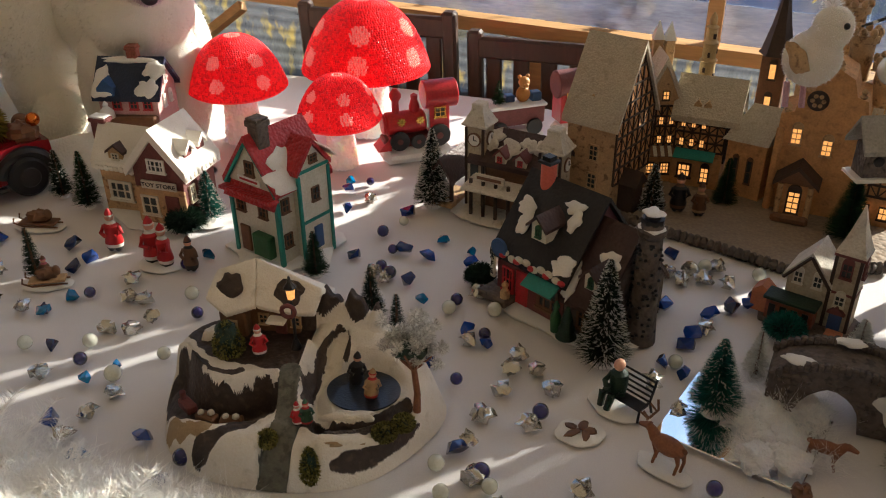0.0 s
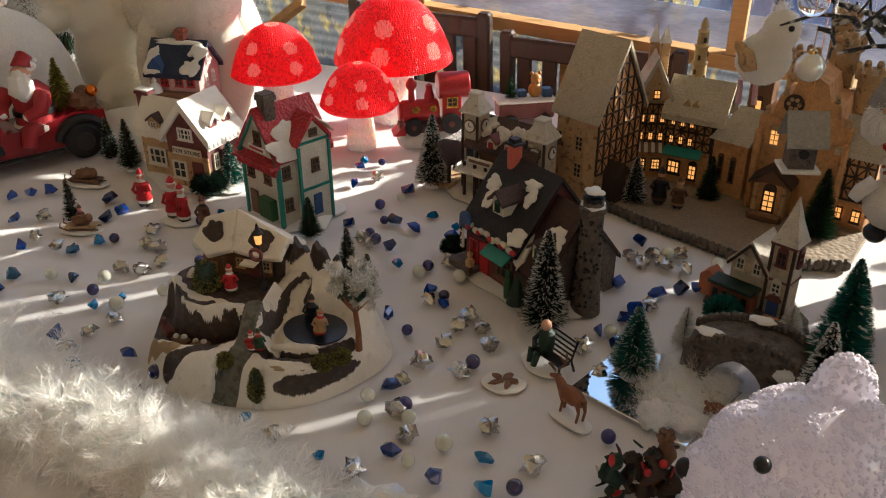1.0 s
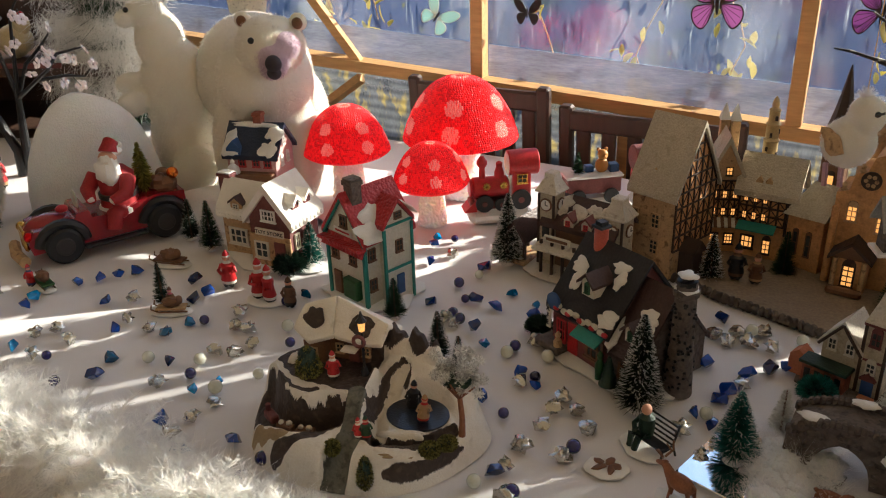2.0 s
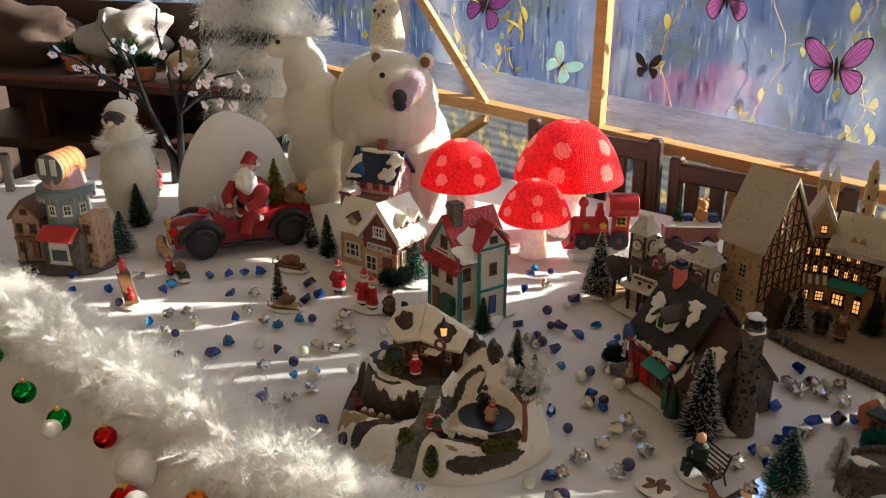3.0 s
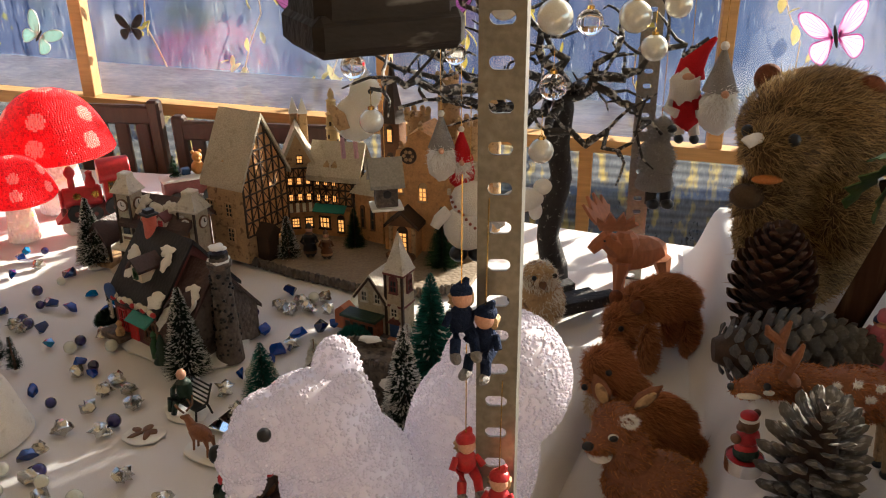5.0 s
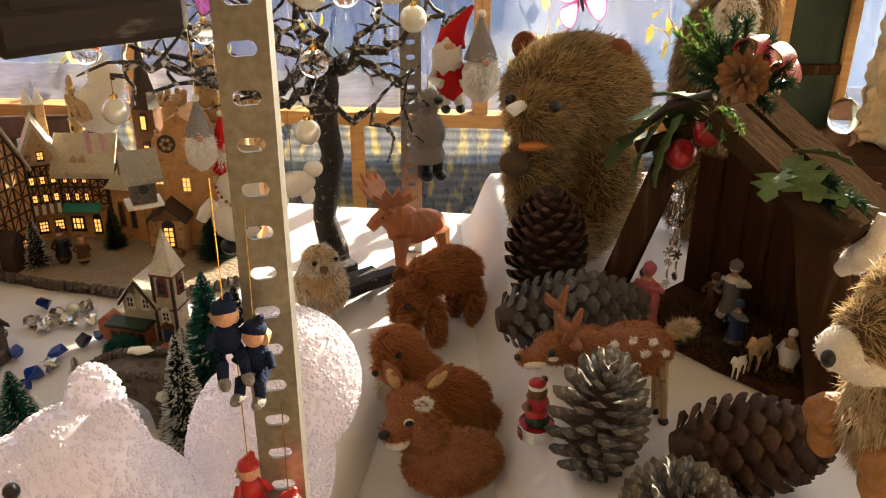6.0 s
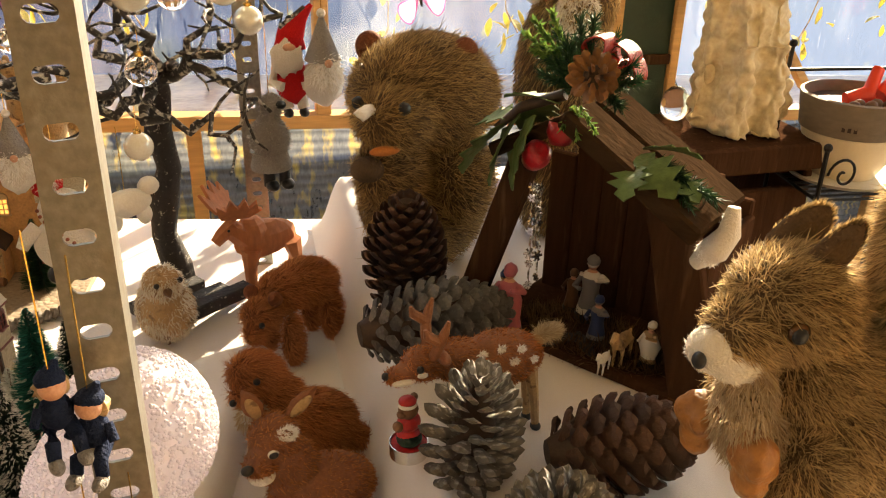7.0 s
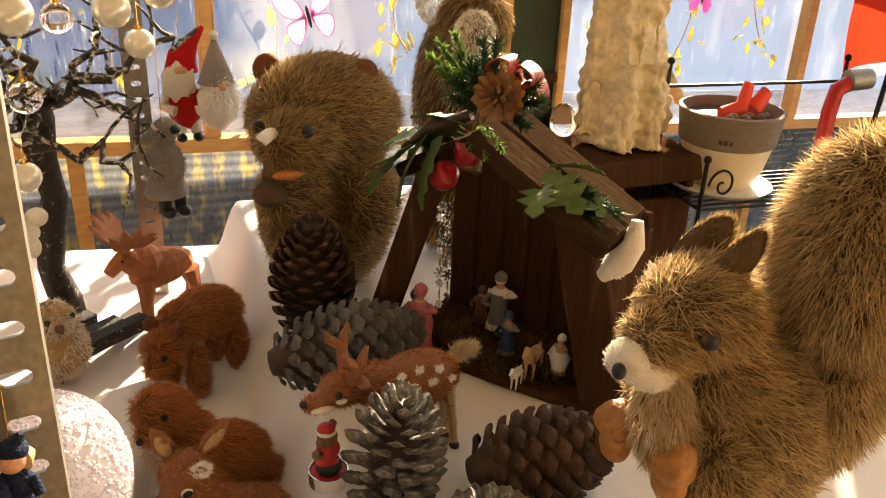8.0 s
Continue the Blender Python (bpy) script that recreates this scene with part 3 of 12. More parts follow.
def sloped_bar(u0, u1, dz, h, dep, y):
    g = Geo()
    a, b = sill(u0) + dz, sill(u1) + dz
    return g.add([(u0, y - dep / 2, a - h), (u0, y + dep / 2, a - h), (u0, y + dep / 2, a), (u0, y - dep / 2, a),
                  (u1, y - dep / 2, b - h), (u1, y + dep / 2, b - h), (u1, y + dep / 2, b), (u1, y - dep / 2, b)],
                 [(0, 1, 2, 3), (7, 6, 5, 4), (0, 4, 5, 1), (1, 5, 6, 2), (2, 6, 7, 3), (3, 7, 4, 0)])


part("window_sill", sloped_bar(U0, U1, 0, 0.032, 0.05, 0.0), M["rawwood"], win, "raw pine sill beam")
for u in (-1.6, -0.75, 0.0, 0.79, 1.59, 2.42, 3.4):
    part("window_post", Geo().box(u, 0.0, sill(u) + 0.55, 0.034, 0.04, 1.1, bev=0.002), M["rawwood"], win)
for u in (-1.0, 0.4, 1.29, 2.3, 3.3):
    part("lower_post", Geo().box(u, 0.012, sill(u) / 2 - 0.42, 0.034, 0.03, sill(u) + 0.8, bev=0.002), M["rawwood"], win)
for (ua, za), (ub, zb) in (((-0.37, 0.15), (-0.63, 0.46)), ((-0.37, 0.11), (-0.6, -0.05)), ((2.95, 0.05), (2.6, 0.5))):
    part("brace", Geo().tube([(ua, -0.005, za), (ub, -0.005, zb)], 0.017, 4), M["rawwood"], win)
film = film_material()
edges = [U0, -1.6, -0.75, 0.0, 0.79, 1.59, 2.42, 3.4, U1]
for a, b in zip(edges, edges[1:]):
    p = part("pane", Geo().box((a + b) / 2, 0.03, 0.62, b - a - 0.004, 0.0015, 1.1), film, win, "clear plastic film with streaks")
    p.visible_shadow = False
strip = paint("folded_film", (0.42, 0.48, 0.62), 0.15, 0.45, 5, 0.5, 30, stretch=(1.5, 1, 9), alpha=0.55, coat=0.5)
for a, b in zip(edges, edges[1:]):
    p = part("film_hem", sloped_bar(a + 0.018, b - 0.018, 0.085, 0.083, 0.003, 0.022), strip, win, "folded milky blue film hem")
    p.visible_shadow = False


def ribbed(u0, u1):
    g = Geo()
    n = 112
    vs = []
    for i in range(n + 1):
        z = -0.62 + (sill(u0) - 0.03 + 0.62) * i / n
        for u, s in ((u0, sill(u0)), (u1, sill(u1))):
            zz = -0.62 + (s - 0.034 + 0.62) * i / n
            vs.append((u, 0.03 + 0.004 * math.sin(i * math.pi / 2), zz))
    return g.add(vs, [(2 * i, 2 * i + 1, 2 * i + 3, 2 * i + 2) for i in range(n)])


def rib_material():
    """Clear ribbed plastic: dim and glossy, with streaks of reflected yellow light painted into its colour."""
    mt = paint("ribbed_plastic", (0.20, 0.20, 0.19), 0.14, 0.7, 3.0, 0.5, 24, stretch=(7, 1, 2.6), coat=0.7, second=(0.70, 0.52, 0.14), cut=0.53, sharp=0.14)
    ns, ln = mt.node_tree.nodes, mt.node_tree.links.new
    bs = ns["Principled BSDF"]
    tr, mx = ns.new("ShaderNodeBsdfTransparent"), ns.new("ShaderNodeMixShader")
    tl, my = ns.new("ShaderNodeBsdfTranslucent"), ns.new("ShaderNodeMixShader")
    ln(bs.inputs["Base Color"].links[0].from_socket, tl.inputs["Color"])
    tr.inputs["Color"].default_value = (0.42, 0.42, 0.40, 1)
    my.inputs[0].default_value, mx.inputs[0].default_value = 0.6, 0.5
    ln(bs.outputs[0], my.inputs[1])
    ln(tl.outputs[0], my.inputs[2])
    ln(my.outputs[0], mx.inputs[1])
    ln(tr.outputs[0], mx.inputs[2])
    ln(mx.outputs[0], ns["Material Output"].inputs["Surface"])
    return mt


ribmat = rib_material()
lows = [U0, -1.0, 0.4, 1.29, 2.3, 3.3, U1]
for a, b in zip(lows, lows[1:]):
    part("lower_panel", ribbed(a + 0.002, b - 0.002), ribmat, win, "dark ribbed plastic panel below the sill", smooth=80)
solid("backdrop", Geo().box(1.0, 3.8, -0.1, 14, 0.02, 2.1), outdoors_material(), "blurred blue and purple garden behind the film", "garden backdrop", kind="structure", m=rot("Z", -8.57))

# slatted screen, eave and roof, unseen and added to shade the table from above; the sun comes through their gaps
screen = thing("added_slat_screen", "unseen vertical wooden slats added over the window to cut the sun into streaks", "slat screen", kind="structure")
screen.matrix_basis = WIN
slat = Geo().box(0, 0.06, 0.7375, 0.115, 0.012, 0.335).mesh("slat", M["rawwood"])
r2 = random.Random(11)
u = -0.6
while u < 0.90:
    part("slat", slat, None, screen, m=at(u, 0, 0))
    u += 0.118 + r2.choice((0.0, 0.008, 0.018, 0.032))
edge = 0.965
# gap places and widths chosen to lay sun streaks on the cloth
for gap, wide in ((1.062, 0.026), (1.268, 0.018), (1.334, 0.022), (1.785, 0.011), (1.834, 0.018), (1.880, 0.012), (1.968, 0.013), (2.16, 0.012), (2.40, 0.02), (2.62, 0.012), (2.88, 0.02), (3.3, 0.02), (4.2, 0.0)):
    end = gap - wide / 2
    top = 0.985 if edge > 2.3 else 0.905
    part("slat", Geo().box((edge + end) / 2, 0.06, (0.52 + top) / 2, end - edge, 0.012, top - 0.52), M["rawwood"], screen)
    edge = gap + wide / 2
part("eave", Geo().box(1.2, 0.06, 1.57, 6.4, 0.02, 0.09), M["rawwood"], screen)
# unseen roof sheet, added and tinted to spread warm soft light below
roof_sheet = bpy.data.materials.new("warm_light_sheet")
roof_sheet.use_nodes = True
rn, rl = roof_sheet.node_tree.nodes, roof_sheet.node_tree.links.new
rt, rd, rx = rn.new("ShaderNodeBsdfTranslucent"), rn.new("ShaderNodeBsdfDiffuse"), rn.new("ShaderNodeMixShader")
rt.inputs["Color"].default_value, rd.inputs["Color"].default_value = (0.52, 0.44, 0.33, 1), (0.4, 0.37, 0.32, 1)
rx.inputs[0].default_value = 0.3
for a, b in ((rt.outputs[0], rx.inputs[1]), (rd.outputs[0], rx.inputs[2]), (rx.outputs[0], rn["Material Output"].inputs["Surface"])):
    rl(a, b)
solid("ceiling", Geo().box(1.0, -2.0, 1.62, 7.0, 4.2, 0.004), roof_sheet, "unseen milky translucent sheet added over the display for warm soft light", "ceiling", kind="structure", m=WIN)
# unseen wall, added to block blue sky and throw warm light back
solid("bounce_wall_south", Geo().box(0.2, -2.3, 0.4, 6.6, 0.08, 2.4), paint("warm_bounce_board", (0.50, 0.36, 0.22), 0.85, 0.2, 8, 0.2, 80), "plain unseen wall added behind the viewer to bounce warm light", "wall", kind="structure")
# side wall added only to enclose the place and hold light out
solid("added_wall_west", Geo().box(-2.9, 0.2, 0.4, 0.08, 4.2, 2.4), M["darkwood"], "dark board wall added to close off light at the end of the table", "wall", kind="structure")

# ---- house building ----
def window(parent, m, w, h, frame="white", pane="glasspane", bars=(1, 1), deep=0.003, arch=False, label=""):
    """A framed window whose outer face looks along -y of m: frame, glazing bars and pane."""
    t = max(0.0012, min(w, h) * 0.13)

    def cuts(size, n):
        """Edges of the frame's two sides and of the n glazing bars between them."""
        mid = [(-size / 2 + size * (i + 1) / (n + 1) + q * t * 0.25) for i in range(n) for q in (-1, 1)]
        return [-size / 2, -size / 2 + t, *mid, size / 2 - t, size / 2]
    xs, zs = cuts(w, bars[0]), cuts(h, bars[1])
    a, b = len(xs), len(zs)
    vs = [(x, y, z) for y in (-deep, 0.0) for z in zs for x in xs]
    full = lambda i, j: 0 <= i < a - 1 and 0 <= j < b - 1 and (i % 2 == 0 or j % 2 == 0)
    fs = []
    for j in range(b - 1):
        for i in range(a - 1):
            if not full(i, j):
                continue
            q = [j * a + i, j * a + i + 1, (j + 1) * a + i + 1, (j + 1) * a + i]
            fs.append(tuple(q))
            for e, (di, dj) in enumerate(((0, -1), (1, 0), (0, 1), (-1, 0))):
                if not full(i + di, j + dj):
                    u, v = q[e], q[(e + 1) % 4]
                    fs.append((v, u, u + a * b, v + a * b))
    fr = part("window", Geo().add(vs, fs), M[frame], parent, label, smooth=20, m=m)
    part("ledge", Geo().box(0, -deep * 0.7, -(h + t * 0.4) / 2, w + t, deep * 1.5, t * 0.8), M[frame], fr)
    if arch:
        part("arch", Geo().prism([(w / 2 * math.cos(q), h / 2 + w * 0.5 * math.sin(q)) for q in np.linspace(0, math.pi, 9)], -deep, 0), M[frame], fr)
    part("pane", Geo().box(0, -0.0007, 0, w - t, 0.001, h - t), M[pane], fr, "glowing yellow pane" if pane == "lit" else "")
    return fr


def gable_wall(g, w, d, eave, ridge, x=0.0, y=0.0, z=0.0, turn=0.0):
    """A pentagon block: its gables look along -y and +y."""
    g.prism([(-w / 2, 0), (w / 2, 0), (w / 2, eave), (0, ridge), (-w / 2, eave)], -d / 2, d / 2, at(x, y, z) @ rot("Z", turn))


def gable_roof(g, w, d, eave, ridge, over=0.006, th=0.005, x=0.0, y=0.0, z=0.0, turn=0.0):
    k = (ridge - eave) / (w / 2)
    ow = w / 2 + over
    ze = ridge - k * ow
    a = math.hypot(1, k) * th
    for s in (-1, 1):
        g.prism([(0, ridge), (s * ow, ze), (s * ow, ze + a), (0, ridge + a)], -d / 2 - over, d / 2 + over, at(x, y, z) @ rot("Z", turn))


def slope(w, eave, ridge, side, down=0.5, y=0.0, lift=0.005, x=0.0, yy=0.0, z=0.0, turn=0.0):
    """A pose lying on a roof slope; side -1 or 1, down 0 at the ridge and 1 at the eave; local x runs down the slope."""
    k = math.degrees(math.atan2(ridge - eave, w / 2))
    return at(x, yy, z) @ rot("Z", turn) @ at(side * w / 2 * down, y, ridge - (ridge - eave) * down) @ (rot("Z", 180) if side < 0 else Matrix()) @ rot("Y", k) @ at(0, 0, lift)


def icicles(g, x0, x1, y, z, n, size, seed=0):
    r = random.Random(seed)
    for i in range(n):
        s = size * r.uniform(0.6, 1.3)
        g.ball(x0 + (x1 - x0) * (i + 0.5) / n, y, z, abs(x1 - x0) / n * 0.62, 0.003, s, seg=8, rings=6)


def stack(parent, x, y, z, h, w, mat="brick", cap="snow", name="chimney"):
    g = Geo().box(x, y, z + h / 2, w, w, h, bev=0.001)
    g.box(x, y, z + h * 0.93, w * 1.22, w * 1.22, h * 0.12, bev=0.001)
    c = part(name, g, M[mat], parent)
    part("cap", Geo().box(x, y, z + h + 0.0015, w * 1.1, w * 1.1, 0.003, bev=0.001), M[cap], c)


def bottle_brush(name, label, x, y, h, r, mat="frostgreen", frosty=0.35, z=0.0, n=1500, base=True, group="bottle brush trees", lean=0.0):
    """A brush tree: wire trunk, needles all round in a cone, pale tips, and a round foot."""
    t = thing(name, label, "tree", x, y, z, rnd.uniform(0, 360), group=group)
    part("trunk", Geo().tube([(0, 0, 0), (lean * 0.5, 0, h * 0.5), (lean, 0, h * 0.97)], [0.003, 0.002, 0.001], 6), M["brown"], t)
    n = int(n * 1.6)
    k = np.random.uniform(0, 1, n) ** 1.25
    a = np.random.uniform(0, 2 * math.pi, n)
    z0 = h * (0.07 + 0.9 * k)
    ln_ = r * (1 - k) ** 0.85 * np.random.uniform(0.86, 1.02, n) + 0.003
    ways = np.stack([np.cos(a), np.sin(a), np.random.uniform(0.05, 0.5, n)], 1)
    roots = np.stack([lean * k, 0 * k, z0], 1)
    part("needles", Geo().blades(roots, ways, ln_, h * 0.010, bend=0.12), M[mat], t, smooth=0)
    if frosty:
        m = int(n * frosty)
        i = np.random.choice(n, m, replace=False)
        w = ways[i] / np.linalg.norm(ways[i], axis=1, keepdims=True)
        part("frosting", Geo().blades(roots[i] + w * ln_[i][:, None] * 0.72, w + np.random.normal(0, 0.25, (m, 3)), ln_[i] * 0.26 + 0.001, h * 0.015), M["frosttip"], t, "white frosting", smooth=0)
    if base:
        part("foot", Geo().cyl(0, 0, 0, r * 0.42, h * 0.05, 16, bev=0.001), M["snow"], t)
    return t


def figurine(name, label, x, y, h, cloth="red", trim="white", rz=0.0, z=0.0, foot=True, group="village figurines", head="skin", hat="red"):
    """A small painted figure: one plain mesh on an oval base."""
    g = Geo()
    g.lathe([(h * 0.17, h * 0.08), (h * 0.2, h * 0.2), (h * 0.15, h * 0.45), (h * 0.17, h * 0.6), (h * 0.07, h * 0.72)], 14, squash=0.8)
    g.ball(0, -h * 0.01, h * 0.79, h * 0.095, h * 0.09, h * 0.1, seg=12, rings=8)
    g.lathe([(h * 0.105, h * 0.82), (h * 0.07, h * 0.92), (h * 0.01, h)], 12)
    for s in (-1, 1):
        g.tube([(s * h * 0.15, 0, h * 0.6), (s * h * 0.22, -h * 0.06, h * 0.45), (s * h * 0.1, -h * 0.16, h * 0.42)], h * 0.045, 8)
        g.ball(s * h * 0.07, -h * 0.03, h * 0.06, h * 0.06, h * 0.09, h * 0.06, seg=10, rings=6)
    mt = two_tone(cloth, trim, h, head)
    return solid(name, g, mt, label, "figurine", pose(x, y, z, 0, 0, rz), group=group)


tones = {}


def two_tone(cloth, trim, h, head):
    """Painted bands by height: boots, coat, hem, face, hat."""
    key = (cloth, trim, round(h, 3), head)
    if key in tones:
        return tones[key]
    cols = {"red": (0.42, 0.012, 0.015), "white": (0.7, 0.66, 0.6), "black": (0.014, 0.013, 0.013), "skin": (0.6, 0.3, 0.2), "green": (0.02, 0.07, 0.03),
            "blue": (0.025, 0.045, 0.13), "brown": (0.13, 0.06, 0.03), "grey": (0.18, 0.17, 0.17), "tan": (0.38, 0.24, 0.12), "pink": (0.45, 0.12, 0.16)}
    mt = paint("painted_figure", cols[cloth], 0.45, 0.2, 90, 0.1)
    ns, ln = mt.node_tree.nodes, mt.node_tree.links.new
    tc, sp, rp = ns.new("ShaderNodeTexCoord"), ns.new("ShaderNodeSeparateXYZ"), ns.new("ShaderNodeValToRGB")
    dv = ns.new("ShaderNodeMath")
    dv.operation = "DIVIDE"
    dv.inputs[1].default_value = h
    ln(tc.outputs["Object"], sp.inputs[0])
    ln(sp.outputs["Z"], dv.inputs[0])
    ln(dv.outputs[0], rp.inputs["Fac"])
    rp.color_ramp.interpolation = "CONSTANT"
    stops = [(0, "black"), (0.12, trim), (0.2, cloth), (0.66, trim), (0.74, head), (0.83, trim), (0.86, cloth)]
    el = rp.color_ramp.elements
    while len(el) < len(stops):
        el.new(0.5)
    for e, (p, c) in zip(el, stops):
        e.position, e.color = p, (*cols[c], 1)
    ln(rp.outputs["Color"], ns["Principled BSDF"].inputs["Base Color"])
    tones[key] = mt
    return mt


# ---- cream house with a red roof ----
def cream_house():
    h = thing("model_house", "cream ceramic tea house with red shingled roof and teal corners", "model house", -0.262, 1.012, 0, -27, group="village houses")
    part("base", Geo().patch(0.075, 0.075, 0.012, 3, at(0.005, 0, 0)), M["snow"], h, "snowy grey base")
    w, d, e, r = 0.096, 0.10, 0.128, 0.192
    g = Geo()
    gable_wall(g, w, d, e, r)
    gable_wall(g, 0.058, 0.022, 0.145, 0.180, 0.050, 0.012, 0, 90)
    part("wall", g, M["cream"], h)
    g = Geo()
    gable_roof(g, w, d, e, r, 0.007, 0.005)
    part("roof", g, M["redtile"], h, "red shingled roof")
    g = Geo()
    gable_roof(g, 0.058, 0.032, 0.145, 0.180, 0.005, 0.005, 0.044, 0.012, 0.002, 90)
    part("dormer_roof", g, M["redtile"], h)
    for g in (Geo().patch(0.020, 0.024, 0.005, 2, slope(w, e, r, 1, 0.55, -0.014, 0.006)), Geo().patch(0.02, 0.035, 0.004, 5, slope(w, e, r, 1, 0.9, -0.03, 0.006)),
              Geo().patch(0.016, 0.03, 0.004, 6, at(0.05, 0.012, 0) @ slope(0.058, 0.145, 0.180, 1, 0.5, 0, 0.008, turn=90))):
        part("snow_patch", g, M["snowroof"], h, "patch of snow on the roof")
    g = Geo().prism([(-w / 2 - 0.006, 0.112), (w / 2 + 0.006, 0.112), (w / 2 + 0.004, 0.117), (-w / 2 - 0.004, 0.117)], -d / 2 - 0.018, -d / 2)
    g.prism([(-w / 2 - 0.004, 0.0), (w / 2 + 0.004, 0.0), (w / 2 + 0.004, 0.034), (-w / 2 - 0.004, 0.034)], -0.002, 0.002, at(0, -d / 2 - 0.01, 0.1) @ rot("X", -28))
    part("awning", g, M["redtile"], h, "sloping red awning")
    for sx in (-1, 1):
        for sy in (-1, 1):
            part("corner_trim", Geo().box(sx * w / 2, sy * d / 2, 0.062, 0.007, 0.007, 0.124, bev=0.001), M["teal"], h, "teal corner board")
        part("verge_board", Geo().tube([(sx * 0.053, -d / 2 - 0.004, 0.118), (0, -d / 2 - 0.004, 0.19)], 0.003, 6), M["teal"], h, "teal verge board")
    for x, y, z, sy, sz in ((0.0615, -0.018, 0.07, 0.005, 0.14), (0.0615, 0.041, 0.07, 0.005, 0.14), (0.0615, 0.012, 0.066, 0.06, 0.004), (0.0615, 0.012, 0.145, 0.06, 0.004)):
        part("corner_trim", Geo().box(x, y, z, 0.004, sy, sz), M["teal"], h, "teal corner board")
    for x, z in ((-0.028, 0.088), (0.018, 0.088), (0.0, 0.150)):
        window(h, at(x, -d / 2, z), 0.018, 0.022, "brown", "glasspane")
    for y, z in ((-0.036, 0.1), (0.012, 0.105), (-0.036, 0.045), (0.012, 0.16)):
        window(h, at(w / 2 if y < 0 else 0.061, y, z) @ rot("Z", 90), 0.015, 0.022 if z < 0.15 else 0.012, "brown", "glasspane")
    part("door", Geo().box(-0.025, -d / 2 - 0.002, 0.033, 0.020, 0.004, 0.042, bev=0.001), M["brown"], h)
    part("side_door", Geo().box(0.0625, 0.012, 0.035, 0.004, 0.016, 0.036, bev=0.001), M["blue"], h, "blue side door")
    part("bay", Geo().box(0.018, -d / 2 - 0.006, 0.035, 0.036, 0.014, 0.036, bev=0.002), M["green"], h, "green bay window")
    part("sign", Geo().box(0, -d / 2 - 0.004, 0.133, 0.046, 0.002, 0.008), M["white"], h, "white sign with faded bars")
    part("sign_bar", Geo().box(0, -d / 2 - 0.0055, 0.133, 0.036, 0.001, 0.003), M["red"], h)
    stack(h, 0.006, -0.032, 0.145, 0.074, 0.021, "stone", "stone")


cream_house()


# ---- toy store ----
def toy_store():
    h = thing("model_house", "maroon and tan ceramic toy store with thick snow on the roof", "model house", -0.502, 1.094, 0, -8, group="village houses")
    h.matrix_basis = h.matrix_basis @ Matrix.Diagonal((1.22, 0.82, 1, 1))
    part("base", Geo().patch(0.10, 0.075, 0.008, 9), M["snow"], h)
    w, d, e, r = 0.072, 0.105, 0.098, 0.150
    g = Geo()
    gable_wall(g, w, d, e, r, 0.028, 0)
    part("gable_block", g, M["maroon"], h, "maroon gable front")
    g = Geo()
    gable_wall(g, 0.075, 0.068, 0.088, 0.132, -0.042, 0.012, 0, 90)
    part("side_wing", g, M["tan"], h)
    part("shop_front", Geo().box(0.028, -d / 2 - 0.001, 0.034, w + 0.002, 0.006, 0.068, bev=0.001), M["tan"], h)
    g = Geo()
    gable_roof(g, w, d, e, r, 0.009, 0.010, 0.028, 0)
    icicles(g, 0.064, 0.072, 0, 0.093, 1, 0.006)
    for i in range(9):
        g.ball(0.028 + w / 2 + 0.008, -0.055 + i * 0.0137, 0.096 - 0.004, 0.003, 0.007, 0.006, seg=8, rings=6)
    part("roof", g, M["snowroof"], h, "snow-covered roof")
    g = Geo()
    gable_roof(g, 0.075, 0.068, 0.088, 0.132, 0.008, 0.009, -0.042, 0.012, 0, 90)
    icicles(g, -0.078, -0.01, -0.036, 0.083, 9, 0.006, 4)
    part("wing_roof", g, M["snowroof"], h, "snow-covered roof")
    for y in (-0.02, 0.024):
        g = Geo()
        gable_wall(g, 0.024, 0.022, 0.014, 0.024, 0.052, y, 0.112, 90)
        dor = part("dormer", g, M["maroon"], h)
        g = Geo()
        gable_roof(g, 0.024, 0.024, 0.014, 0.024, 0.004, 0.006, 0.052, y, 0.113, 90)
        part("dormer_snow", g, M["snowroof"], dor)
    g = Geo()
    gable_wall(g, 0.022, 0.02, 0.014, 0.024, -0.045, -0.018, 0.096)
    dor = part("dormer", g, M["tan"], h)
    g = Geo()
    gable_roof(g, 0.022, 0.022, 0.014, 0.024, 0.003, 0.003, -0.045, -0.018, 0.096)
    part("dormer_roof", g, M["brownroof"], dor)
    window(h, at(-0.045, -0.0285, 0.103), 0.011, 0.011, "cream", "glasspane")
    window(h, at(0.028, -d / 2, 0.106), 0.026, 0.022, "white", "glasspane", (3, 1))
    window(h, at(0.012, -d / 2 - 0.004, 0.038), 0.026, 0.034, "cream", "glasspane", (1, 1))
    window(h, at(-0.048, -0.026, 0.042), 0.036, 0.034, "cream", "glasspane", (2, 1))
    part("door", Geo().box(0.046, -d / 2 - 0.005, 0.032, 0.02, 0.004, 0.052, bev=0.001), M["maroon"], h)
    for y in (-0.03, 0.01):
        window(h, at(0.028 + w / 2, y, 0.058) @ rot("Z", 90), 0.017, 0.028, "cream", "glasspane")
    sg = part("sign", Geo().box(0.030, -d / 2 - 0.006, 0.075, 0.052, 0.004, 0.014, bev=0.001), M["cream"], h, "cream sign board")
    words("TOY STORE", 0.0095, M["black"], sg, at(0.030, -d / 2 - 0.0085, 0.075) @ FRONT)
    stack(h, -0.085, 0.02, 0.10, 0.05, 0.022, "maroon", "snow")


toy_store()


